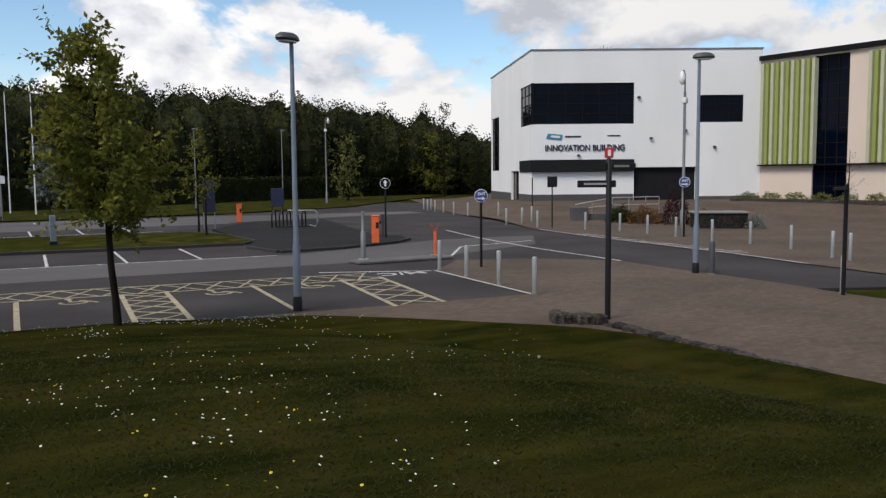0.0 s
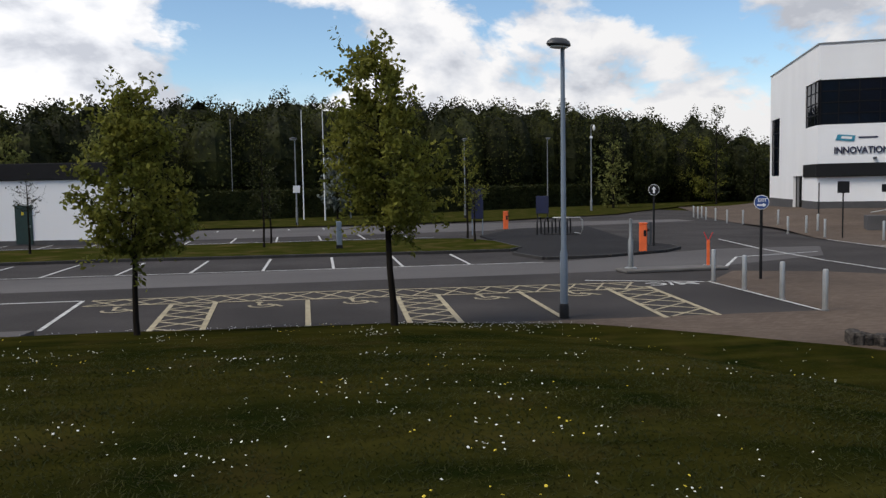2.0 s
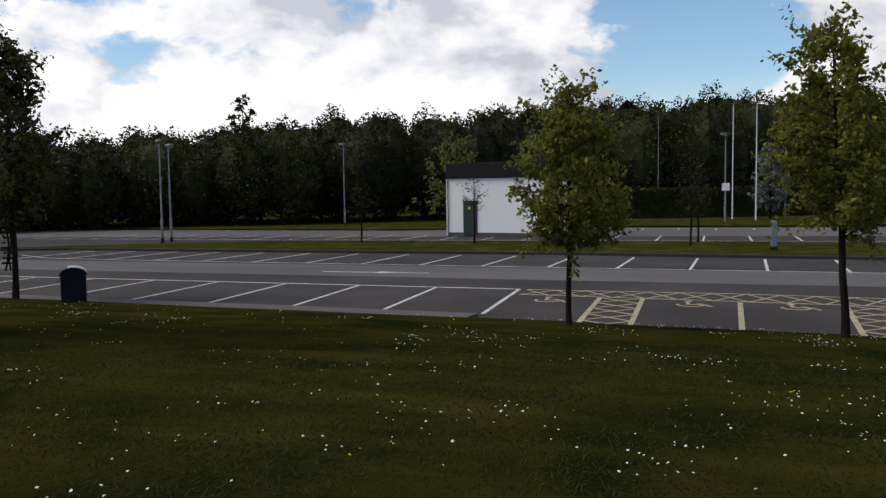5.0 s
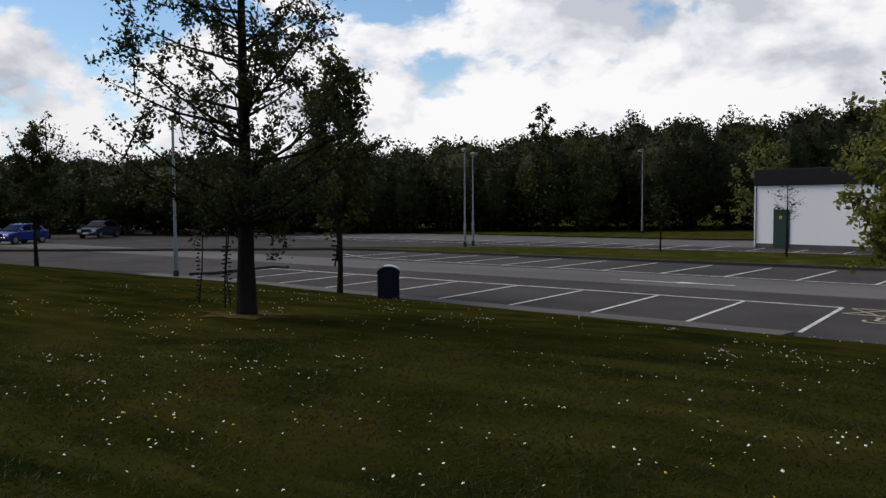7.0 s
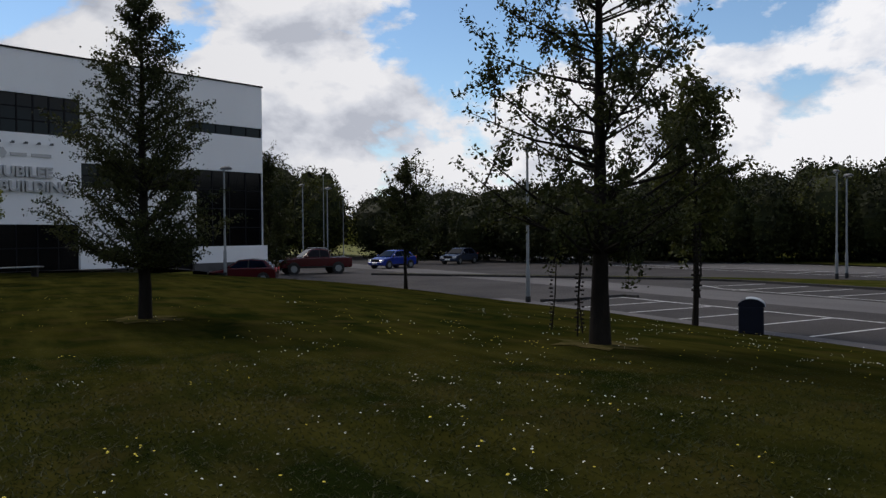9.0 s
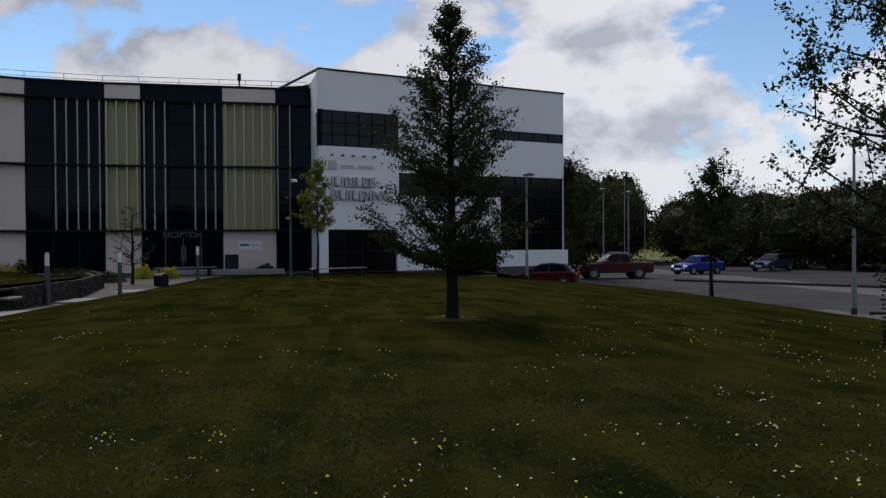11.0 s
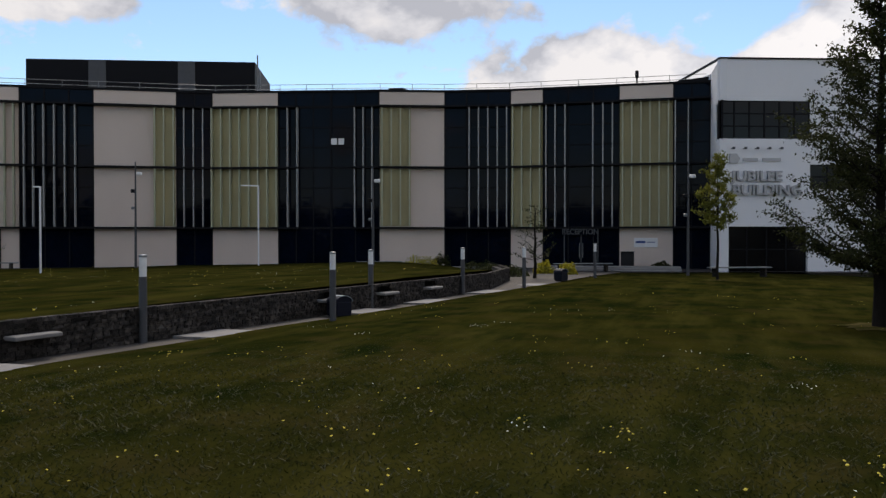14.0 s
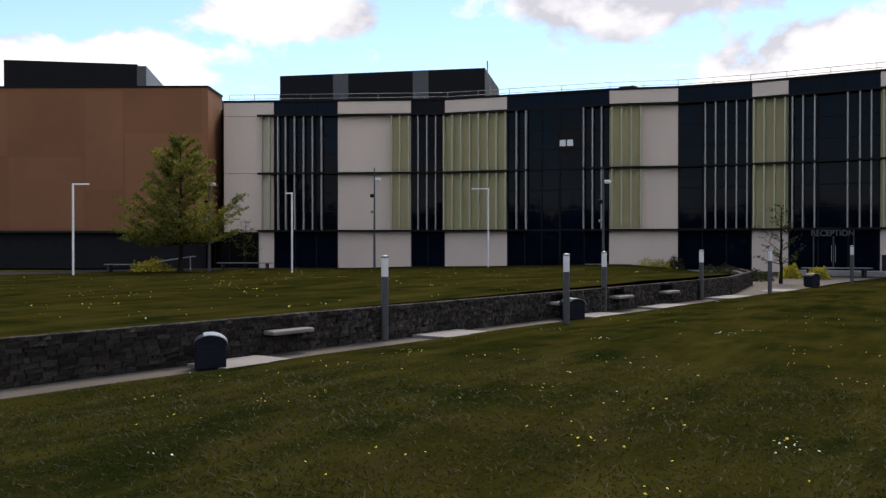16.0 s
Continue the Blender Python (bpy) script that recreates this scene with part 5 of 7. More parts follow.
# camera masts
for x, y, z, tall, turn in ((27.4, 28.11, 0.03, 6.55, 200), (31.6, 83.0, 0.0, 8.1, -20)):
    t = thing("camera_mast", "grey steel mast with a hanging dome camera", "camera mast", pose(x, y, z, 0, 0, turn), "camera masts")
    part("column", Shape().lathe([(0.12, -0.05), (0.12, 1.2), (0.07, 1.3), (0.06, tall)], 12), "galv", t, smooth=True)
    part("arm", Shape().tube([(0, 0, tall - 0.1), (0, 0, tall + 0.75), (0.12, 0, tall + 0.95), (0.3, 0, tall + 0.9)], [0.04, 0.035, 0.03, 0.03], 8), "galv", t, smooth=True)
    part("dome_camera", Shape().lathe([(0.05, tall + 0.3), (0.13, tall + 0.42), (0.15, tall + 0.6), (0.12, tall + 0.75), (0.04, tall + 0.9)], 12, pose(0.3, 0, 0)), "white_paint", t, smooth=True)
    part("bracket", Shape().box(-0.14, -0.1, tall - 0.5, 0.14, 0.1, tall - 0.25, 0.02), "white_paint", t)


def bollard(x, y, z, tall=0.92):
    t = thing("bollard", "brushed steel post bollard set in the paving", "bollard", pose(x, y, z), "bollards on the paving")
    part("post", Shape().lathe([(0.062, -0.03), (0.062, tall - 0.03), (0.05, tall), (0.02, tall + 0.005)], 12), "steel", t, smooth=True)
    part("collar", Shape().lathe([(0.085, -0.005), (0.085, 0.025), (0.066, 0.03)], 12), "galv", t, smooth=True)
    return t


first = bollard(11.57, 22.61, 0.012)
for x, y in ((11.32, 20.58), (11.16, 18.65), (10.98, 16.79)):
    copy_thing(first, pose(x, y, 0.012))
for x, y in ((26.82, 34.37), (27.39, 32.35), (27.12, 30.1), (26.91, 28.04), (26.53, 25.55), (26.47, 23.49), (25.9, 21.11), (24.22, 18.17), (23.9, 17.3), (17.21, 12.88), (25.92, 37.36), (25.99, 40.52), (27.02, 40.41), (28.12, 40.99), (29.35, 46.5), (29.72, 51.03), (29.78, 53.14), (31.0, 56.83), (31.46, 59.03), (32.78, 62.13), (32.02, 61.33), (32.85, 63.58)):
    copy_thing(first, pose(x, y, 0.012 if x < 20 else 0.03 + plaza_height(x, y)))
stub = thing("bollard", "dark grey painted bollard beside the lamp column", "bollard", pose(17.65, 17.36, 0.012), "bollards on the paving")
part("post", Shape().lathe([(0.09, -0.03), (0.09, 0.9), (0.07, 0.95), (0.02, 0.96)], 14), "column_grey", stub, smooth=True)
part("collar", Shape().lathe([(0.11, -0.005), (0.11, 0.025), (0.09, 0.03)], 14), "galv", stub, smooth=True)


def disc(r, y0, y1, cx, cz, n=24):
    return Shape().prism([(cx + r * math.cos(2 * math.pi * i / n), cz + r * math.sin(2 * math.pi * i / n)) for i in range(n)], y0, y1)


def round_sign(x, y, z, tall, turn, words=True, plate="blue_sign", tall_post=None, post=True, r=0.27):
    t = thing("road_sign", "round blue and white direction sign on a black post" if plate == "blue_sign" else "round white sign on a black post", "road sign", pose(x, y, z, 0, 0, turn), "road signs")
    if post:
        part("post", Shape().lathe([(0.045, -0.03), (0.045, tall - 0.02), (0.01, tall)], 10), "black", t, smooth=True)
    c = tall - r - 0.02
    p = part("sign_plate", disc(r, -0.085, -0.06, 0, c), "white_paint" if plate == "blue_sign" else plate, t)
    part("sign_face", disc(r * 0.92, -0.092, -0.0855, 0, c), plate if plate == "blue_sign" else "black", p)
    if plate == "blue_sign":
        lettering("sign_letters", "EXIT", r * 0.42, "white_paint", pose(-r * 0.5, -0.095, c + 0.02), p, 0.003, "", 0.95)
        part("sign_arrow", Shape().prism([(-0.6 * r, c - 0.3 * r), (0.2 * r, c - 0.3 * r), (0.2 * r, c - 0.1 * r), (0.65 * r, c - 0.4 * r), (0.2 * r, c - 0.7 * r), (0.2 * r, c - 0.5 * r), (-0.6 * r, c - 0.5 * r)], -0.098, -0.0925), "white_paint", p)
    else:
        part("sign_arrow", Shape().prism([(-0.04, c - 0.14), (0.04, c - 0.14), (0.04, c + 0.02), (0.1, c + 0.02), (0, c + 0.15), (-0.1, c + 0.02), (-0.04, c + 0.02)], -0.099, -0.0925), "white_paint", p)
    part("bracket", Shape().box(-0.06, -0.06, c - 0.05, 0.06, 0.05, c + 0.05), "black", t)
    return t


round_sign(13.14, 22.7, 0.0, 2.5, -30, r=0.21)
round_sign(27.3, 27.95, 0.03, 2.75, -38, post=True, r=0.24)
round_sign(15.62, 34.96, 0.09, 2.75, -22, plate="white_paint", r=0.24)
t = thing("notice_board", "black square notice on a thin post", "sign", pose(26.55, 36.88, 0.03, 0, 0, -30), "notices")
part("post", Shape().lathe([(0.035, -0.03), (0.035, 2.7)], 8), "black", t, smooth=True)
part("board", Shape().box(-0.27, -0.07, 2.2, 0.27, -0.035, 2.78, 0.01), "black", t)
t = thing("sign_post", "plain thin black post by the building corner", "post", pose(28.6, 41.6, 0.03, 0, 0, -30))
part("post", Shape().lathe([(0.035, -0.03), (0.035, 2.7), (0.01, 2.72)], 8), "black", t, smooth=True)

# finger post
t = thing("finger_post", "black pedestrian finger post with two arms and a red cap sign", "sign", pose(10.17, 13.15, 0.0, 0, 0, -30))
part("post", Shape().lathe([(0.06, -0.05), (0.06, 3.2), (0.03, 3.24)], 12), "black", t, smooth=True)
p = part("cap_sign", Shape().box(-0.085, -0.03, 3.24, 0.085, 0.03, 3.44, 0.01), "red", t, "small square red plate")
part("cap_print", Shape().box(-0.03, -0.036, 3.28, 0.03, -0.031, 3.4), "white_paint", p)
a1 = part("arm", Shape().box(-0.12, -0.03, 3.02, 0.68, 0.03, 3.14, 0.01, pose(0, 0, 0, 0, 0, 30)), "black", t)
a2 = part("arm", Shape().box(-0.62, -0.03, 2.66, 0.14, 0.03, 2.8, 0.01), "black", t)
part("arm_print", Shape().box(0.1, -0.034, 3.06, 0.5, -0.031, 3.1, 0, pose(0, 0, 0, 0, 0, 30)), "fin_grey", a1)
part("arm_print", Shape().box(-0.5, -0.034, 2.71, -0.05, -0.031, 2.75), "fin_grey", a2)
t = thing("height_bar", "thin black post with a side arm on the paving", "post", pose(17.05, 12.75, 0.012, 0, 0, 20))
part("post", Shape().lathe([(0.05, -0.03), (0.05, 2.6), (0.02, 2.63)], 10), "black", t, smooth=True)
part("arm", Shape().box(-1.0, -0.025, 2.5, 0.0, 0.025, 2.56), "black", t)

# barriers
for x, y, z, tall, turn in ((13.91, 32.37, 0.09, 1.18, -25), (13.66, 52.24, 0.09, 1.15, -15)):
    t = thing("barrier_box", "bright orange car park barrier housing", "barrier", pose(x, y, z, 0, 0, turn), "barriers")
    part("housing", Shape().box(-0.16, -0.15, 0, 0.16, 0.15, tall - 0.06, 0.025), "orange", t)
    part("lid", Shape().box(-0.175, -0.165, tall - 0.055, 0.175, 0.165, tall, 0.02), "orange", t)
    part("panel", Shape().box(0.02, -0.16, tall - 0.55, 0.13, -0.152, tall - 0.3), "black", t)
    part("hub", Shape().tube([(0.15, 0, tall - 0.3), (0.24, 0, tall - 0.3)], [0.06, 0.06], 10), "black", t)
t = thing("barrier_rest", "orange forked post that catches the barrier arm", "barrier post", pose(13.2, 25.85, 0.11, 0, 0, -25), "barriers")
part("post", Shape().box(-0.05, -0.05, 0, 0.05, 0.05, 0.85, 0.01), "orange", t)
for sgn in (-1, 1):
    part("fork", Shape().tube([(0, 0, 0.8), (sgn * 0.14, 0, 1.12)], [0.022, 0.018], 6), "red", t)
part("foot", Shape().box(-0.16, -0.16, 0, 0.16, 0.16, 0.03, 0.005), "galv", t)
t = thing("ticket_post", "grey steel entry post on the island plinth", "post", pose(10.45, 25.85, 0.11))
part("post", Shape().lathe([(0.085, 0), (0.085, 0.95), (0.05, 1.0), (0.05, 1.62), (0.02, 1.64)], 12), "galv", t, smooth=True)
part("foot", Shape().lathe([(0.2, 0), (0.2, 0.04), (0.12, 0.06)], 14), "steel", t, smooth=True)
t = thing("pay_post", "slim grey post behind the orange barrier", "post", pose(15.75, 35.6, 0.09))
part("post", Shape().box(-0.06, -0.06, 0, 0.06, 0.06, 1.05, 0.01), "column_grey", t)

# cycle stand
t = thing("cycle_stand", "row of black steel hoops with a longer silver rail", "cycle stand", pose(13.7, 45.7, 0.09, 0, 0, -27))
for i in range(5):
    a = i * 0.42
    part("hoop", Shape().tube([(a, -0.2, 0), (a, -0.2, 0.72), (a + 0.06, -0.05, 0.92), (a + 0.1, 0.2, 0.94), (a + 0.12, 0.42, 0.7), (a + 0.12, 0.45, 0)], [0.045] * 6, 8), "black", t, smooth=True)
part("rail", Shape().tube([(0.3, -0.25, 0.05), (2.5, -0.25, 0.05)], [0.03, 0.03], 8), "black", t, smooth=True)
part("long_hoop", Shape().tube([(2.1, -0.3, 0.12), (2.45, -0.3, 0.05), (2.55, -0.3, 0.3), (2.55, -0.3, 0.8), (2.4, -0.3, 0.95), (0.9, -0.3, 0.95)], [0.035] * 6, 8), "steel", t, smooth=True)
t = thing("shelter_panel", "dark blue notice panel behind the cycle stand", "sign", pose(20.0, 64.0, 0.0, 0, 0, -25))
part("panel", Shape().box(-0.5, -0.05, 0.6, 0.5, 0.05, 2.0, 0.02), "navy", t)
for x in (-0.4, 0.4):
    part("leg", Shape().box(x - 0.04, -0.04, -0.05, x + 0.04, 0.04, 0.65), "black", t)
t = thing("information_board", "tall dark blue information board on two legs", "sign", pose(10.8, 48.2, 0.0, 0, 0, -12))
part("panel", Shape().box(-0.35, -0.05, 0.95, 0.35, 0.05, 2.75, 0.02), "navy", t)
for x in (-0.3, 0.3):
    part("leg", Shape().box(x - 0.03, -0.03, -0.05, x + 0.03, 0.03, 1.0), "blue_grey", t)
t = thing("meter_box", "pale blue service post on the grass verge", "service box", pose(2.01, 39.15, 0.12))
part("post", Shape().box(-0.12, -0.1, -0.05, 0.12, 0.1, 1.25, 0.02), "blue_grey", t)
part("foot", Shape().box(-0.15, -0.13, -0.05, 0.15, 0.13, 0.16, 0.01), "black", t)
t = thing("lane_sign", "small white sign plate on a short post", "sign", pose(0.8, 65.6, 0.1))
part("post", Shape().box(-0.03, -0.03, -0.1, 0.03, 0.03, 3.0), "galv", t)
part("plate", Shape().box(-0.27, -0.06, 2.5, 0.27, -0.035, 3.05, 0.01), "white_paint", t)


def litter_bin(x, y, z, turn, label, up=0.86, size=1.0):
    t = thing("litter_bin", label, "litter bin", pose(x, y, z, 0, 0, turn) @ Matrix.Diagonal((size, size, size, 1)), "litter bins")
    part("body", Shape().box(-0.25, -0.25, 0.03, 0.25, 0.25, up, 0.02), "bin_blue", t)
    arch = [(-0.27, up)] + [(-0.27 * math.cos(a), up + 0.16 * math.sin(a)) for a in np.linspace(0.05, math.pi - 0.05, 10)] + [(0.27, up)]
    part("hood", Shape().prism(arch, -0.24, 0.24), "bin_blue", t, smooth=True)
    skin = [(-0.285 * math.cos(a), up + 0.002 + 0.175 * math.sin(a)) for a in np.linspace(0, math.pi * 0.62, 8)]
    skin += [(-0.272 * math.cos(a), up + 0.002 + 0.162 * math.sin(a)) for a in np.linspace(math.pi * 0.62, 0, 8)]
    part("lid", Shape().prism(skin, -0.26, 0.26), "bin_top", t, "pale grey curved metal lid", True)
    part("mouth", Shape().box(-0.17, -0.252, up - 0.24, 0.17, -0.246, up - 0.06), "black", t)
    part("foot", Shape().box(-0.2, -0.2, -0.02, 0.2, 0.2, 0.04), "black", t)
    return t


litter_bin(-15.74, 17.7, lawn_height(-15.74, 17.7) - 0.02, 220, "dark blue litter bin with curved lid by the parking bays", 0.61, 1.15)
litter_bin(-10.15, -8.22, PATH_Z, -40, "dark blue litter bin with pale lid on the path", 0.42, 0.85)
litter_bin(-19.75, -7.05, PATH_Z, -30, "dark blue litter bin behind a light column", 0.42, 0.85)
litter_bin(-36.7, -4.75, PATH_Z + 0.08, -30, "dark blue litter bin near the reception", 0.42, 0.85)


def light_column(x, y, z, tall=1.55):
    t = thing("light_column", "grey steel light column with an opal lit top", "light column", pose(x, y, z), "light columns along the path")
    part("post", Shape().lathe([(0.07, -0.03), (0.07, tall - 0.4), (0.06, tall - 0.39)], 14), "column_grey", t, smooth=True)
    part("lantern", Shape().lathe([(0.066, tall - 0.39), (0.066, tall - 0.05)], 14), "opal", t, smooth=True)
    part("cap", Shape().lathe([(0.074, tall - 0.05), (0.074, tall - 0.015), (0.02, tall)], 14), "galv", t, smooth=True)
    part("grille", Shape().box(-0.02, -0.071, tall - 0.32, 0.02, -0.066, tall - 0.12), "column_grey", t)
    return t


col = light_column(-14.24, -8.25, PATH_Z)
for x, y in ((-22.25, -7.3), (-28.1, -6.5), (-18.35, -6.55), (-31.54, -5.2), (-39.9, -3.75)):
    copy_thing(col, pose(x, y, PATH_Z + (0.1 if x < -35 else 0)))

# white right-angled posts and camera poles on the upper lawn
for x, y, tall, reach, way in ((-32.6, -28.0, 4.0, 0.3, 180), (-24.9, -34.4, 4.25, 0.75, 0), (-42.0, -22.2, 4.4, 0.95, 180)):
    t = thing("lamp_post", "white square lamp post with a short side arm", "lamp post", pose(x, y, upper_height(x, y) - 0.03, 0, 0, 124), "white lamp posts")
    part("post", Shape().box(-0.04, -0.04, -0.05, 0.04, 0.04, tall, 0.008), "white_paint", t)
    part("arm", Shape().box(0.04, -0.035, tall - 0.07, reach, 0.035, tall, 0.008, pose(0, 0, 0, 0, 0, way)), "white_paint", t)
for x, y, z, tall in ((-40.0, -28.6, 1.15, 5.8), (-39.2, -14.3, 1.2, 5.0), (-31.7, -33.0, 1.15, 5.2), (-43.5, 0.2, 1.0, 5.4)):
    t = thing("camera_pole", "slim grey pole with small camera heads", "camera pole", pose(x, y, z, 0, 0, 110), "camera poles")
    part("pole", Shape().lathe([(0.07, -0.1), (0.06, 2), (0.035, tall)], 10), "column_grey", t, smooth=True)
    part("camera_head", Shape().box(0.05, -0.08, tall - 0.75, 0.35, 0.08, tall - 0.58, 0.03), "white_paint", t)
    part("camera_head", Shape().box(-0.25, -0.07, tall - 1.7, -0.04, 0.07, tall - 1.5, 0.03), "dark_metal", t)
    part("camera_head", Shape().box(-0.22, -0.07, tall - 2.6, -0.04, 0.07, tall - 2.45, 0.03), "galv", t)
# benches in the wall
BENCHES = (-12.0, -20.1, -22.9, -25.7)
for x in BENCHES:
    a = curve_at(wall_y, x)
    t = thing("wall_bench", "pale stone bench seat set into the wall", "bench", pose(x, a + 0.12, PATH_Z, 0, 0, 173), "wall benches")
    part("seat", Shape().box(-0.42, -0.12, 0.32, 0.42, 0.24, 0.39, 0.015), "slab", t)

for x, y, n in ((-37.5, -36.5, 3.4), (-31.5, -39.5, 2.6), (-42.5, 2.5, 3.0), (-46.2, -5.2, 3.2), (-46.6, -17.0, 2.6)):
    t = thing("bench", "low timber slatted bench on the forecourt", "bench", pose(x, y, 1.0, 0, 0, 118), "benches")
    for k in range(3):
        part("slat", Shape().box(-n / 2, -0.22 + k * 0.16, 0.4, n / 2, -0.08 + k * 0.16, 0.45, 0.01), "galv", t)
    for sx in (-0.4, 0.4):
        part("support", Shape().box(sx * n - 0.05, -0.2, -0.05, sx * n + 0.05, 0.22, 0.4), "stone", t)
t = thing("handrail", "short pale steel handrail beside the yellow shrub", "handrail", pose(-32.3, -36.4, 1.0, 0, 0, 124))
for u in (-0.8, 0.8):
    part("post", Shape().tube([(u, 0, -0.05), (u, 0, 0.75 + 0.15 * u)], [0.025, 0.025], 8), "steel", t, smooth=True)
part("rail", Shape().tube([(-1.2, 0, 0.58), (-0.8, 0, 0.63), (0.8, 0, 0.88), (1.1, 0, 0.9)], [0.028] * 4, 8), "steel", t, smooth=True)
t = thing("entrance_steps", "shallow pale stone steps before the reception doors", "steps")
for k in range(3):
    part("step", Shape().box(-1.5 - k * 0.35, -3.4 + 0.02 * k, 0.95, 0.4 - k * 0.35, 4.2 - 0.02 * k, 1.06 + 0.08 * k, 0.015, pose(-47.6, -4.4, 0, 0, 0, 3)), "slab", t)
t = thing("garden_kerb", "long pale stone kerb before the glazed wall", "kerb")
part("kerb_stone", Shape().box(0, -0.15, 0.95, 7.5, 0.15, 1.25, 0.02, wall_frame((-45.4, -15.6), (-44.6, -8.2))[0]), "slab", t)
t = thing("waste_box", "dark waste bin beside the reception wall", "litter bin", pose(-50.6, -3.3, 1.0))
part("body", Shape().box(-0.35, -0.35, 0, 0.35, 0.35, 0.95, 0.03), "black", t)
part("lid", Shape().box(-0.37, -0.37, 0.95, 0.37, 0.37, 1.02, 0.02), "dark_metal", t)

# ramp rail and planters by the white block
rm_, _ = wall_frame((30.1, 39.6), (36.5, 36.0))
t = thing("ramp", "entrance ramp with a dark wall and pale steel handrails", "ramp")
part("ramp_wall", Shape().box(0, 0, 0, 0.95, 1.2, 0.95, 0.02, rm_).box(0.95, 0.2, 0, 5.6, 0.4, 0.55, 0.01, rm_), "plinth", t)
rails = Shape()
for z in (0.4, 0.85):
    rails.tube([tuple(rm_ @ Vector((0.2, 0.3, 0.6 + z * 0.6))), tuple(rm_ @ Vector((2.4, 0.3, 0.65 + z))), tuple(rm_ @ Vector((5.2, 0.3, 0.7 + z)))], [0.03] * 3, 6)
part("handrail", rails, "steel", t, smooth=True)
for u in (1.2, 2.4, 3.4, 4.4, 5.2):
    part("rail_post", Shape().tube([tuple(rm_ @ Vector((u, 0.3, 0.4))), tuple(rm_ @ Vector((u, 0.3, 1.0 + 0.5 * min(1, u / 2.4))))], [0.025, 0.025], 6), "steel", t, smooth=True)
for x, y, w, sz, mat, seed, lab in ((32.0, 37.6, 1.9, 1.0, "leaf_dark", 3, "dark green shrub"), (32.6, 36.2, 2.0, 1.0, "leaf_rust", 4, "rust-leaved shrub"), (33.6, 34.8, 1.7, 1.9, "leaf_purple", 5, "dark purple shrub"), (34.3, 33.6, 1.4, 0.8, "leaf_rust", 6, "brown shrub")):
    bush("shrub", lab + " beside the entrance ramp", x, y, 0.02 + plaza_height(x, y), w, 1.8, sz, 2200, 0.11, mat, seed)
t = thing("stone_planter", "low grey stone planter with pale coping", "planter", pose(33.6, 31.3, 0.03, 0, 0, -38))
part("wall", Shape().box(-1.6, -0.6, 0, 1.1, 0.9, 0.78, 0.02), "stone", t)
part("coping", Shape().box(-1.68, -0.68, 0.78, 1.18, 0.98, 0.87, 0.02), "slab", t)
bush("shrub", "grey-green shrub in front of the stone planter", 34.4, 29.9, 0.05, 1.3, 1.1, 0.75, 900, 0.09, "leaf_silver", 8)
t = thing("planting_bed", "long low stone bed with yellow-green plants", "planter", gm @ pose(4.0, -4.5, 0.6))
part("wall", Shape().box(-3, -0.8, -0.4, 14, 0.8, 0.42, 0.02), "stone", t)
for i in range(7):
    p = gm @ Vector((2.0 + i * 1.9, -4.5, 0))
    bush("bed_plant", "yellow-green low plant in the stone bed", p.x, p.y, 1.0, 2.1, 1.2, 0.5, 500, 0.12, "leaf_pale", 20 + i)
p = gm @ Vector((9.6, -4.5, 0))
tree("bare_sapling", "bare young sapling in the stone bed", p.x, p.y, 1.0, 3.6, 0.8, 2.2, 60, 0.12, "leaf_dark", 12, 0.05, "round", 18)
FORECOURT_PLANTS = [(-48.0, -14.9, 4.2, 0.8, "leaf_gold", 31), (-48.9, -14.0, 1.8, 0.9, "leaf_dark", 32), (-43.6, -6.8, 1.7, 0.65, "leaf_gold", 33), (-43.0, -5.5, 1.7, 0.6, "leaf_gold", 34), (-41.6, -9.0, 3.2, 0.55, "leaf_dark", 35), (-44.2, -10.4, 3.0, 0.6, "leaf_dark", 37), (-40.3, -7.6, 2.4, 0.5, "leaf_dark", 38), (-29.6, -34.9, 2.6, 0.85, "leaf_gold", 36), (-50.6, -1.4, 1.8, 0.5, "leaf_dark", 39)]
for x, y, sx, sz, mat, seed in FORECOURT_PLANTS:
    bush("shrub", "bright yellow clipped shrub on the forecourt" if mat == "leaf_gold" else "low dark green shrub on the forecourt", x, y, 0.95, sx, sx * 0.6, sz, 1600, 0.1, mat, seed)

# bare rings round the trunks on the lawn
for cx, cy, rad in ((-12.64, 10.41, 1.0), (-19.06, 4.2, 0.9), (-37.5, 1.5, 0.6)):
    s = Shape()
    n = 22
    s.v.append((cx, cy, lawn_height(cx, cy) + 0.03))
    for k in range(n):
        a = 2 * math.pi * k / n
        r = rad * (0.75 + 0.3 * math.sin(k * 2.3) * math.sin(k * 0.7))
        s.v.append((cx + r * math.cos(a), cy + r * math.sin(a), lawn_height(cx + r * math.cos(a), cy + r * math.sin(a)) + 0.012))
    s.f = [(0, 1 + k, 1 + (k + 1) % n) for k in range(n)]
    single("turf_ring", s, "dry_turf", "bare dry turf ring round a tree trunk", "turf ring", "structure")

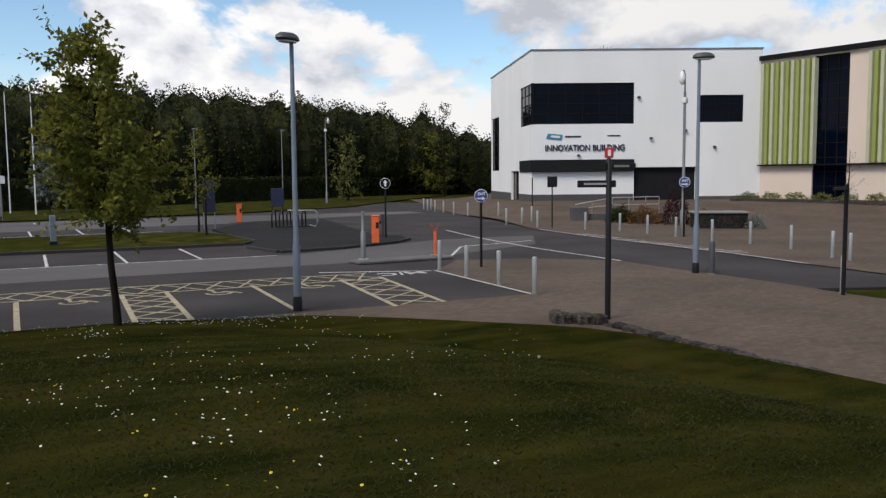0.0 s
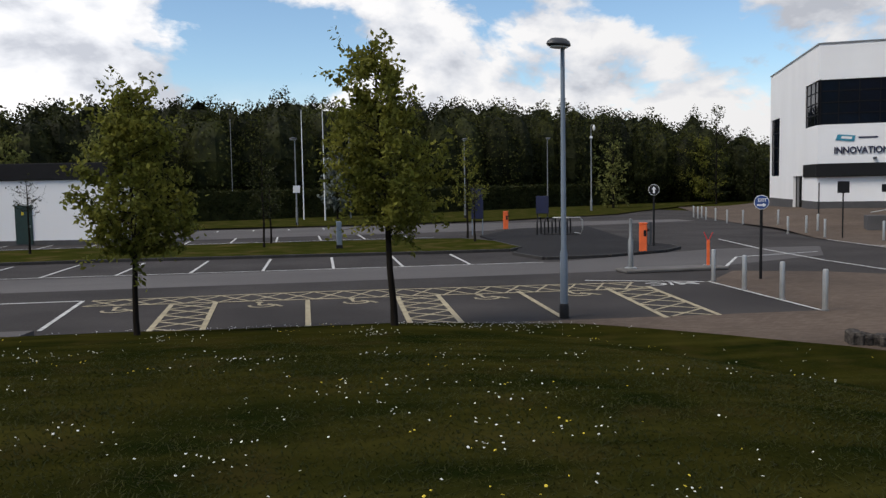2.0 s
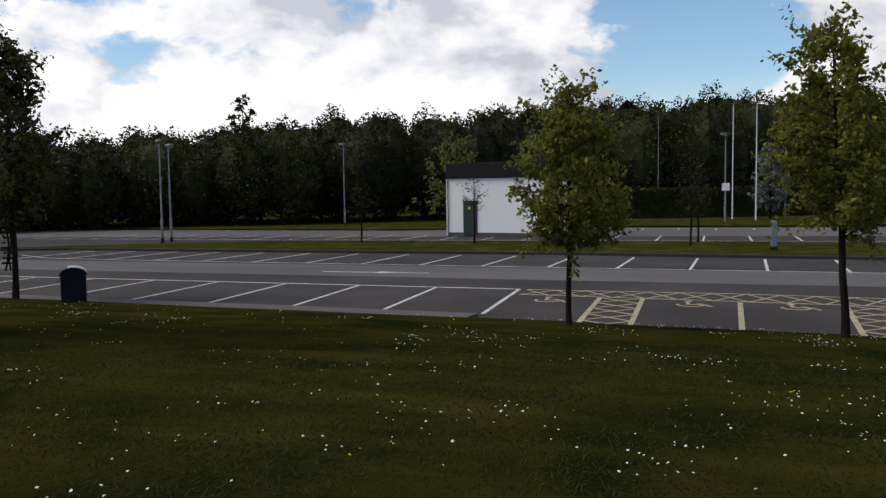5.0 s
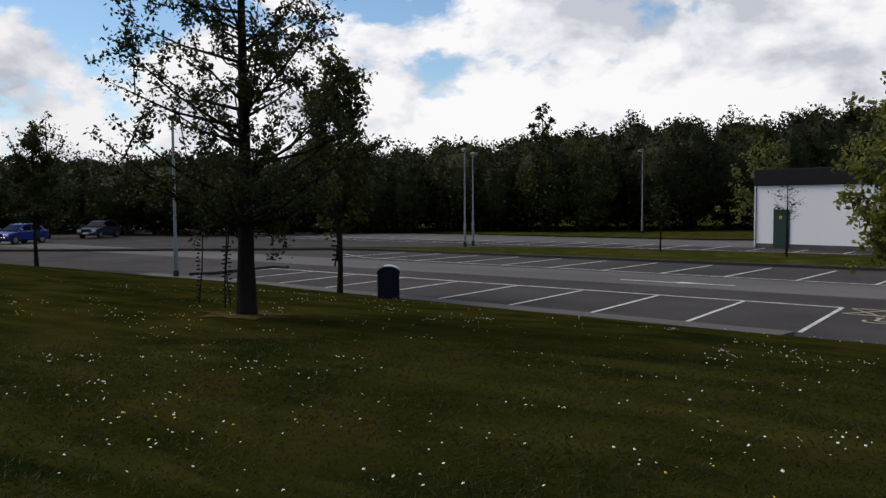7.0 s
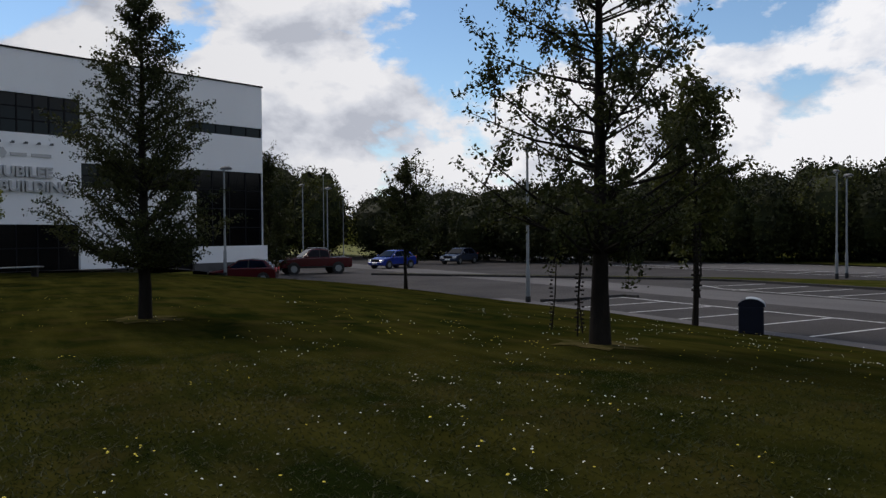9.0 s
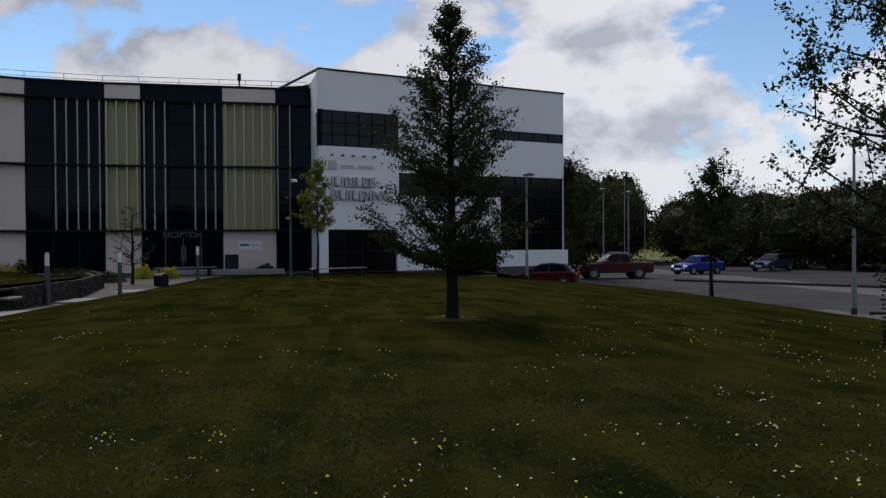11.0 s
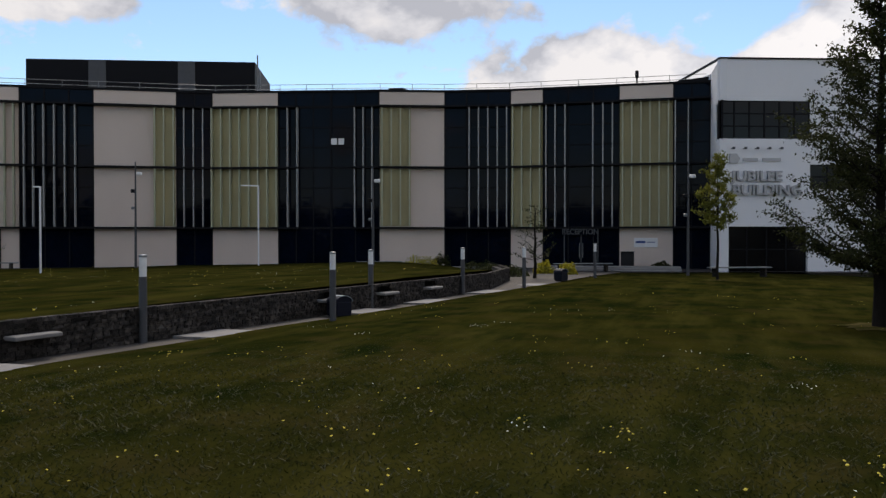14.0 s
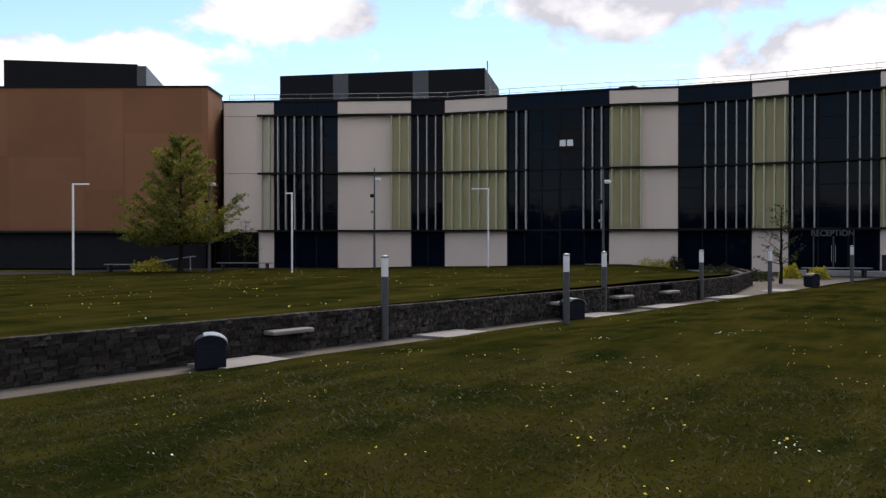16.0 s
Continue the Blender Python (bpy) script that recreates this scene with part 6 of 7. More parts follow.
# low stone edging at the lawn corner
es = Shape()
rng = np.random.default_rng(5)
for i in range(26):
    k = i / 25
    x, y = (9.1 + 0.75 * k * 4, 13.4 - 0.1 * i) if i < 5 else (9.75 - 0.25 * (i - 5) / 20, 12.9 - (i - 5) * 0.33)
    w = rng.uniform(0.14, 0.24)
    es.box(-w, -0.12, -0.05, w, 0.12, (0.2 if i < 6 else 0.07) + rng.uniform(-0.03, 0.05), 0.04, pose(x, y, 0.0, rng.uniform(-6, 6), rng.uniform(-6, 6), 90 + rng.uniform(-25, 25)))
single("edging_stones", es, "stone", "rough low grey stones edging the lawn corner", "edging stones", "stuff")
single("soil_patch", Shape().slab([(9.25, 3.0), (9.75, 3.0), (9.8, 8.9), (9.4, 9.0), (9.2, 6.0)], 0.0, 0.05), "soil", "bare brown soil strip at the lawn edge", "soil", "structure")


# ---------------------------------------------------------------- vehicles
def wheel(parent, x, y, r, side):
    w = part("wheel", Shape().tube([(x, y - 0.1, r), (x, y + 0.1, r)], [r, r], 20), "tyre", parent, smooth=True)
    part("rim", Shape().tube([(x, y + side * 0.085, r), (x, y + side * 0.112, r)], [r * 0.66, r * 0.6], 14), "galv", w, smooth=True)


def soften(ob, width):
    mod = ob.modifiers.new("soft_edges", "BEVEL")
    mod.width, mod.segments, mod.limit_method = width, 3, "ANGLE"
    return ob


def car(name, label, x, y, z, turn, paint, pickup=False):
    """Front towards +x."""
    t = thing(name, label, "car", pose(x, y, z, 0, 0, turn), "parked cars")
    if pickup:
        L, W, r, wx = 5.2, 1.85, 0.38, (1.65, -1.55)
        low = [(-2.6, 0.5), (-2.6, 1.12), (-1.05, 1.15), (0.95, 1.15), (2.2, 1.05), (2.55, 0.92), (2.6, 0.5), (2.4, 0.42), (-2.5, 0.42)]
        cab = [(-1.05, 1.14), (-0.92, 1.70), (-0.3, 1.77), (0.35, 1.74), (1.05, 1.14)]
        glass = [(-0.93, 1.2), (-0.84, 1.63), (-0.3, 1.69), (0.31, 1.67), (0.86, 1.2)]
    else:
        L, W, r, wx = 4.0, 1.72, 0.31, (1.25, -1.25)
        low = [(-1.95, 0.35), (-2.0, 0.85), (-1.75, 0.98), (0.85, 0.95), (1.75, 0.78), (1.98, 0.6), (2.0, 0.35), (1.8, 0.24), (-1.85, 0.24)]
        cab = [(-1.8, 0.95), (-1.35, 1.40), (-0.5, 1.48), (0.2, 1.42), (0.95, 0.92)]
        glass = [(-1.5, 0.98), (-1.2, 1.34), (-0.5, 1.41), (0.15, 1.36), (0.75, 0.96)]
    h = W / 2
    soften(part("body", Shape().prism(low, -h, h), paint, t, smooth=True), 0.09)
    if pickup:
        part("load_bed", Shape().box(-2.5, -h + 0.14, 1.121, -1.1, h - 0.14, 1.155), "black", t)
        part("roof_bar", Shape().tube([(-1.15, -0.7, 1.15), (-1.1, -0.62, 1.62), (-1.1, 0.62, 1.62), (-1.15, 0.7, 1.15)], [0.03] * 4, 6), "black", t)
        for sgn in (-1, 1):
            part("roof_rail", Shape().tube([(-0.85, sgn * 0.6, 1.72), (-0.75, sgn * 0.6, 1.82), (0.2, sgn * 0.6, 1.83), (0.32, sgn * 0.6, 1.74)], [0.022] * 4, 6), "steel", t)
    c = Shape()
    k = len(cab)
    c.v = [(a, -(h - 0.06 - 0.22 * max(0, b - cab[0][1]) / 0.5), b) for a, b in cab] + [(a, h - 0.06 - 0.22 * max(0, b - cab[0][1]) / 0.5, b) for a, b in cab]
    c.f = [tuple(range(k)), tuple(range(2 * k - 1, k - 1, -1))] + [(i, i + k, (i + 1) % k + k, (i + 1) % k) for i in range(k)]
    soften(part("cabin", c, paint, t, smooth=True), 0.07)
    for sgn in (-1, 1):
        g = Shape()
        g.v = [(a, sgn * (h - 0.052 - 0.22 * max(0, b - cab[0][1]) / 0.5), b) for a, b in glass] + [(a, sgn * (h - 0.07 - 0.22 * max(0, b - cab[0][1]) / 0.5), b) for a, b in glass]
        k2 = len(glass)
        g.f = [tuple(range(k2)), tuple(range(2 * k2 - 1, k2 - 1, -1))] + [(i, i + k2, (i + 1) % k2 + k2, (i + 1) % k2) for i in range(k2)]
        part("side_window", g, "glass", t)
        mid = -0.28 if pickup else -0.42
        top = cab[1][1] - 0.02
        ins = 0.22 * (top - cab[0][1]) / 0.5
        part("pillar", Shape().add([(mid, sgn * (h - 0.045), cab[0][1]), (mid + 0.09, sgn * (h - 0.045), cab[0][1]), (mid + 0.07, sgn * (h - 0.045 - ins), top), (mid, sgn * (h - 0.045 - ins), top), (mid, sgn * (h - 0.09), cab[0][1]), (mid + 0.09, sgn * (h - 0.09), cab[0][1]), (mid + 0.07, sgn * (h - 0.09 - ins), top), (mid, sgn * (h - 0.09 - ins), top)], [(0, 1, 2, 3), (7, 6, 5, 4), (0, 4, 5, 1), (1, 5, 6, 2), (2, 6, 7, 3), (3, 7, 4, 0)]), "black", t)
        part("sill", Shape().box(-L * 0.26, sgn * h - 0.012, low[-1][1] + 0.03, L * 0.24, sgn * h + 0.012, low[-1][1] + 0.13, 0.01), "black", t)
        for px in wx:
            part("wheel_arch", Shape().tube([(px, sgn * (h - 0.02), r + 0.02), (px, sgn * (h + 0.006), r + 0.02)], [r * 1.2, r * 1.18], 22), "black", t, smooth=False)
        part("mirror", Shape().box(0.62, sgn * (h + 0.02), cab[0][1] + 0.02, 0.78, sgn * (h + 0.18), cab[0][1] + 0.16, 0.03), paint, t)
        part("headlight", Shape().box(L / 2 - 0.2, sgn * (h - 0.42), low[4][1] - 0.22, L / 2 - 0.015, sgn * (h - 0.03), low[4][1] - 0.06, 0.03), "lens", t)
        part("tail_light", Shape().box(-L / 2 - 0.01, sgn * (h - 0.3), 0.72, -L / 2 + 0.08, sgn * (h - 0.03), 0.95, 0.02), "red", t)
        for px in wx:
            wheel(t, px, sgn * (h - 0.07), r, sgn)
    (ax_, az_), (bx_, bz_) = cab[-2], cab[-1]
    ws = Shape().add([(ax_ + 0.05, -0.58, az_ - 0.03), (ax_ + 0.05, 0.58, az_ - 0.03), (bx_ + 0.02, 0.7, bz_ + 0.06), (bx_ + 0.02, -0.7, bz_ + 0.06), (ax_ + 0.03, -0.58, az_ - 0.045), (ax_ + 0.03, 0.58, az_ - 0.045), (bx_, 0.7, bz_ + 0.045), (bx_, -0.7, bz_ + 0.045)], [(0, 1, 2, 3), (7, 6, 5, 4), (0, 4, 5, 1), (1, 5, 6, 2), (2, 6, 7, 3), (3, 7, 4, 0)])
    part("windscreen", ws, "glass", t)
    part("bumper", Shape().box(L / 2 - 0.12, -h + 0.06, 0.3, L / 2 + 0.04, h - 0.06, 0.55, 0.04), "black" if pickup else paint, t)
    part("grille", Shape().box(L / 2 - 0.05, -0.45, 0.58, L / 2 + 0.02, 0.45, 0.78, 0.02), "steel" if pickup else "black", t)
    part("number_plate", Shape().box(L / 2 + 0.03, -0.26, 0.38, L / 2 + 0.05, 0.26, 0.49), "white_paint", t)
    return t


car("pickup_truck", "dark red double-cab pickup parked in a bay", -57.9, 22.2, 0.0, -95, "car_red", True)
car("hatchback", "dark red hatchback parked by the lawn", -50.9, 15.2, -0.12, -115, "car_red")
car("hatchback", "bright blue hatchback parked in a bay", -62.6, 30.7, 0.0, -70, "car_blue")
car("hatchback", "silver hatchback parked at the far edge", -67.4, 39.8, 0.0, -62, "car_silver")

# ---------------------------------------------------------------- trees
tree("young_tree", "young broadleaf tree in fresh green leaf by the bays", 1.38, 16.65, 0.12, 5.7, 2.25, 2.8, 12500, 0.115, "leaf", 1, 0.065, "young", 72, lean=-0.055, loose=0.9)
tree("young_tree", "slim young broadleaf tree with bright leaves by the bays", -3.4, 16.55, 0.12, 4.75, 1.9, 2.55, 10500, 0.115, "leaf", 2, 0.052, "young", 64, lean=0.01, loose=0.9)
tree("spreading_tree", "tall open-crowned tree with a thick bare trunk", -12.64, 10.41, lawn_height(-12.64, 10.41) - 0.02, 9.4, 2.0, 4.7, 29000, 0.085, "leaf_dark", 3, 0.19, "wide", 90, least=0.4, loose=0.62, taper=0.55)
tree("young_tree", "dark leafed young tree behind the litter bin", -18.29, 18.5, 0.15, 7.0, 2.6, 3.2, 13000, 0.15, "leaf_olive", 4, 0.075, "young", 60)
tree("conical_tree", "conical dark tree with layered feathery branches", -19.06, 4.2, lawn_height(-19.06, 4.2) - 0.02, 6.85, 1.35, 3.75, 54000, 0.068, "leaf_dark", 5, 0.14, "layered", 150, least=0.35, taper=0.75, spray=6)
tree("young_tree", "slender dark tree at the lawn edge", -36.0, 18.5, 0.2, 6.0, 2.1, 2.8, 11000, 0.14, "leaf_dark", 6, 0.08, "oval", 44)
tree("young_tree", "small round-headed green tree before the college wing", -37.5, 1.5, 0.95, 5.4, 2.5, 1.9, 6500, 0.11, "leaf", 7, 0.05, "oval", 36)
tree("garden_tree", "broad green tree in front of the brick block", -30.6, -33.9, 1.1, 7.4, 1.9, 6.8, 34000, 0.14, "leaf", 8, 0.13, "dome", 100, spray=7)
tree("garden_tree", "small bare-branched tree before the reception", -38.4, -6.2, 0.95, 3.5, 1.1, 2.2, 800, 0.1, "leaf_dark", 9, 0.07, "wide", 26, spray=4)
tree("garden_tree", "thin young tree by the cream wall", -38.5, -37.5, 1.0, 3.2, 1.0, 2.2, 500, 0.1, "leaf", 10, 0.05, "round", 24)
tree("conical_tree", "dark conical tree beside the white wing", -57.6, 18.9, 0.0, 8.8, 0.9, 4.8, 14000, 0.17, "leaf_dark", 11, 0.12, "cone", 50)
for k, (x, y, tall, bare, wide, n, mat, form) in enumerate(((-18.67, 43.0, 3.3, 1.6, 2.0, 350, "leaf_wood", "round"), (-12.0, 41.9, 3.7, 2.2, 1.8, 120, "leaf_wood", "wide"), (-1.42, 41.6, 5.8, 1.6, 1.8, 900, "leaf_dark", "oval"), (-1.1, 44.2, 4.2, 1.6, 1.6, 500, "leaf_dark", "oval"), (9.22, 44.0, 5.5, 1.8, 2.3, 1600, "leaf", "oval"), (8.88, 40.96, 3.0, 1.6, 0.9, 60, "leaf", "oval"))):
    tree("young_tree", "spindly young tree with sparse leaves on the verge" if n < 1000 else "young leafy tree on the verge", x, y, 0.1, tall, bare, wide, n, 0.14, mat, 40 + k, 0.05, form, 30)
for k, (x, y, tall, wide, n, mat) in enumerate(((4.75, 77.0, 6.6, 3.6, 3000, "leaf_silver"), (-20.0, 66.5, 7.4, 5.5, 2600, "leaf_pale"), (-14.0, 70.0, 8.2, 6.0, 2600, "leaf_pale"), (37.0, 90.0, 8.0, 5.0, 1600, "leaf_pale"), (55.5, 100.0, 13.2, 5.0, 1500, "leaf_dark"), (58.0, 108.0, 9.5, 7.0, 3000, "leaf"), (63.5, 104.0, 8.0, 5.5, 2600, "leaf_dark"), (-69.5, 36.5, 10.2, 7.0, 1700, "leaf_dark"), (48.0, 108.0, 10.5, 8.0, 3600, "leaf_dark"), (-39.3, 66.0, 12.0, 3.6, 2600, "leaf_dark"))):
    tree("background_tree", {"leaf_silver": "silvery-leaved tree before the hedge", "leaf_pale": "pale spring-leaved tree before the wood", "leaf_dark": "thin dark tree at the edge of the wood", "leaf": "round green tree at the edge of the wood"}[mat], x, y, 0.0, tall, 1.2, wide, n, 0.32, mat, 60 + k, 0.12, "round", 40)

# hanging stems below the spreading tree
vine = Shape()
for x, y, a in ((-15.2, 11.3, 0.3), (-14.6, 11.6, -0.3), (-14.0, 11.0, 0.05), (-11.4, 11.3, 0.1), (-11.2, 11.2, -0.08)):
    z = lawn_height(x, y)
    foot = 0.0 if x < -12 else 0.9
    vine.tube([(x, y, z + foot), (x + a * 0.4, y, z + 0.7 + foot * 0.4), (x + a * 0.3, y + 0.05, z + 1.3), (x, y, z + 2.1)], [0.016, 0.014, 0.014, 0.01], 5)
    for i in range(14):
        vine.box(x - 0.05 + 0.03 * (i % 3), y - 0.03, z + foot + 0.1 + i * 0.08, x + 0.03 * (i % 2), y + 0.02, z + foot + 0.13 + i * 0.08, 0, pose(0, 0, 0))
single("hanging_stems", vine, "bark", "thin drooping stems hanging below the tree", "stems", "stuff")

# hedge and wood
def foliage_band(name, label, spots, leaf, mat, seed, category):
    rng = np.random.default_rng(seed)
    me = quads(name, leaf_cloud(rng, spots, leaf, 0.7), mat)
    return tagged(new(name, me), label, category, kind="stuff")


rng = np.random.default_rng(77)
HEDGE = [(-9, 78), (16, 89), (37, 101), (56, 113), (74, 112)]
pts = []
core = Shape()
for (xa, ya), (xb, yb) in zip(HEDGE, HEDGE[1:]):
    m, l = wall_frame((xa, ya), (xb, yb))
    n = int(l * 210)
    loc = np.stack([rng.uniform(0, l, n), rng.uniform(-0.15, 1.4, n), rng.uniform(0, 1, n) ** 0.8 * 2.95], 1)
    front = rng.uniform(size=n) < 0.6
    loc[front, 1] = rng.normal(0, 0.08, front.sum())
    R3 = np.array(m.to_3x3())
    pts.append(loc @ R3.T + np.array(m.translation))
    # solid box behind the leaves, in the hedge's own leaf material
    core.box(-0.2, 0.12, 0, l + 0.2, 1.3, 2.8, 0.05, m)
foliage_band("hedge", "long clipped dark green hedge", np.concatenate(pts), 0.24, "leaf_dark", 5, "hedge")
single("hedge_core", core, "leaf_dark", "solid box core inside the hedge", "hedge", "stuff")

# height of the wood by bearing to the left of the far side of the car park
SKYLINE = [(-34, 1.4), (-31, 3.2), (-29, 4.3), (-24, 5.0), (-15, 5.85), (-8, 6.1), (0, 6.3), (9.6, 6.1), (17, 5.6), (23, 5.4), (29, 4.85), (35, 4.3), (41, 3.85), (55, 3.4), (61, 3.0), (65, 3.1), (69, 4.3), (73, 5.1), (76, 5.3)]
RANGE = [(-34, 138), (-24, 118), (-10, 100), (2, 92), (12, 84), (20, 79), (40, 77), (55, 79), (62, 92), (76, 105)]
clumps, olive, stems, inside = [], [], Shape(), Shape()
eye = np.array([-1.0, 0.8, 2.8])
bearing = -34.0
while bearing < 76:
    for row in range(3):
        b = bearing + rng.uniform(-0.6, 0.6)
        d = curve_at(RANGE, b) + row * 6.5 + rng.uniform(-2.5, 2.5)
        if 65 < b < 68.5:
            continue
        top = 2.8 + d * math.tan(radians(curve_at(SKYLINE, b) + rng.uniform(-0.6, 0.4) - (0.5 if row == 0 else 0.0)))
        x, y = eye[0] - d * math.sin(radians(b)), eye[1] + d * math.cos(radians(b))
        wide = rng.uniform(2.4, 4.2)
        n = 2900
        dirs = rng.normal(size=(n, 3))
        dirs /= np.linalg.norm(dirs, axis=1)[:, None]
        rad = rng.uniform(0.7, 1, n) * (1 + 0.15 * np.sin(dirs[:, 0] * 7 + b) * np.cos(dirs[:, 2] * 6 + b * 3))
        c = dirs * rad[:, None] * (wide, wide, top * 0.5)
        c += (x, y, top * 0.5)
        c = c[c[:, 2] > 0.1]
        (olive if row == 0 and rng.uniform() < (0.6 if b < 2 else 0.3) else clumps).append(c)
        # a closed lump added inside each clump so no light passes through
        ring, turns = 9, 6
        k0 = len(inside.v)
        for i in range(turns + 1):
            for j in range(ring):
                u, v = math.pi * i / turns, 2 * math.pi * j / ring
                g = 0.8 * (1 + 0.12 * math.sin(3 * v + b) * math.sin(2 * u + d))
                inside.v.append((x + wide * g * math.sin(u) * math.cos(v), y + wide * g * math.sin(u) * math.sin(v), max(0.0, top * 0.5 - top * 0.5 * g * math.cos(u))))
        for i in range(turns):
            inside.f += [(k0 + i * ring + j, k0 + i * ring + (j + 1) % ring, k0 + (i + 1) * ring + (j + 1) % ring, k0 + (i + 1) * ring + j) for j in range(ring)]
        m = 60
        low = np.stack([x + rng.normal(0, 2.5, m), y + rng.normal(0, 1.5, m), rng.uniform(0, 3.2, m)], 1)
        clumps.append(low)
        stems.tube([(x, y, -0.1), (x + rng.uniform(-0.3, 0.3), y, top * 0.45), (x + rng.uniform(-0.6, 0.6), y, top * 0.9)], [0.22, 0.15, 0.03], 6, False)
    bearing += 150 / curve_at(RANGE, bearing)
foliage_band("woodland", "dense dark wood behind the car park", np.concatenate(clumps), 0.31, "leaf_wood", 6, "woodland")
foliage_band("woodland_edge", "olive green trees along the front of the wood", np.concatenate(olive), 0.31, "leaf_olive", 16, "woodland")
# unseen belt that closes the place behind the walk, added as dark window reflections
belt = []
for k in range(120):
    b, d = radians(-38 - 168 * k / 119 + rng.uniform(-0.5, 0.5)), 112 + rng.uniform(-8, 8)
    top = rng.uniform(9, 13)
    x, y = -d * math.sin(b), d * math.cos(b)
    dirs = rng.normal(size=(700, 3))
    dirs /= np.linalg.norm(dirs, axis=1)[:, None]
    belt.append(dirs * rng.uniform(0.55, 1, 700)[:, None] * (4.6, 4.6, top * 0.52) + (x, y, top * 0.5))
    stems.tube([(x, y, -0.1), (x, y, top * 0.8)], [0.25, 0.05], 6, False)
belt = np.concatenate(belt)
foliage_band("tree_belt", "unseen far belt of dark trees added for window reflections", belt[belt[:, 2] > 0.1], 0.9, "leaf_wood", 26, "woodland")
# these hidden lumps keep the wood dark between its leaves
single("woodland_depths", inside, "leaf_wood", "closed lumps added inside the wood to stop light passing", "woodland", "stuff")
single("woodland_stems", stems, "bark", "trunks inside the dark wood", "woodland", "stuff")
# sunlit field beyond the gap, far low rise
single("field", Shape().add([(-150, 50, 0.1), (-95, 30, 0.1), (-95, 62, 0.1), (-150, 90, 2.5)], [(0, 1, 2, 3)]), "meadow", "sunlit yellow-green field beyond the trees", "field", "structure")
rise = []
for i in range(70):
    a = radians(58 + i * 0.9)
    d = 190 + 30 * math.sin(i * 1.3)
    c = rng.normal(size=(1500, 3)) * (3.6, 3.6, 1.9) + (-d * math.sin(a), d * math.cos(a), 3.2)
    rise.append(c[(c[:, 2] > 0) & (c[:, 2] < 7.5)])
foliage_band("far_trees", "far low line of green trees", np.concatenate(rise), 0.6, "leaf", 9, "trees")

# ---------------------------------------------------------------- stone wall of single stones
wall = thing("stone_wall", "dark grey rough stone retaining wall with uneven courses", "wall", kind="structure")
rng = np.random.default_rng(21)
backing = Shape()
rest, made = Shape(), 0
block = []
for k in range(14):
    w, h = rng.uniform(0.9, 1.0), 1.0
    s = Shape().box(-0.5, -0.05, -0.5, 0.5, 0.12, 0.5, 0.035)
    s.v = [(x + rng.normal() * 0.02, y + rng.normal() * 0.012, z + rng.normal() * 0.035) for x, y, z in s.v]
    block.append(s)
stone_mesh = [s.mesh("stone", M["stone"]) for s in block]
for (xa, ya), (xb, yb) in zip(WALL[1:], WALL[2:]):
    m, l = wall_frame((xb, yb), (xa, ya))
    flip = m @ pose(l, 0, 0, 0, 0, 180)
    niche = []
    for bx_ in BENCHES:
        u = (flip.inverted() @ Vector((bx_, curve_at(wall_y, bx_), 0))).x
        if 0.4 < u < l - 0.4:
            niche.append((u - 0.4, u + 0.4))
    cut = -0.02
    for p, q in sorted(niche) + [(l + 0.02, l + 0.02)]:
        backing.box(cut, 0.09, PATH_Z - 0.2, p, 0.4, 1.43, 0, flip)
        if q > p:
            backing.box(p, 0.09, PATH_Z - 0.2, q, 0.4, PATH_Z + 0.33, 0, flip)
            backing.box(p, 0.36, PATH_Z + 0.33, q, 0.4, 1.43, 0, flip)
        cut = q
    z = PATH_Z - 0.06
    for course in range(10):
        h = (0.07, 0.06, 0.08, 0.055, 0.08, 0.065, 0.07, 0.06, 0.075, 0.06)[course]
        x = -rng.uniform(0, 0.2)
        while x < l - 0.05:
            w = min(rng.uniform(0.08, 0.27), l + 0.05 - x)
            if w > 0.08 and not (0.36 < z + h / 2 - PATH_Z < 0.56 and any(p < x + w / 2 < q for p, q in niche)):
                k = int(rng.integers(14))
                mm = flip @ pose(x + w / 2, 0.05, z + h / 2, 0, rng.uniform(-2, 2), rng.uniform(-2.5, 2.5)) @ Matrix.Diagonal((w * 0.99, 1, h * 1.0, 1))
                if made < 300 and xa > -22:
                    ob = new("stone", stone_mesh[k])
                    ob.parent = wall
                    ob.matrix_basis = mm
                    made += 1
                else:
                    rest.add(block[k].v, block[k].f, mm)
            x += w
        z += h
part("backing", backing, "mortar", wall)
part("stones", rest, "stone", wall, kind="stuff")

# ---------------------------------------------------------------- flowers and grass blades
rng = np.random.default_rng(9)


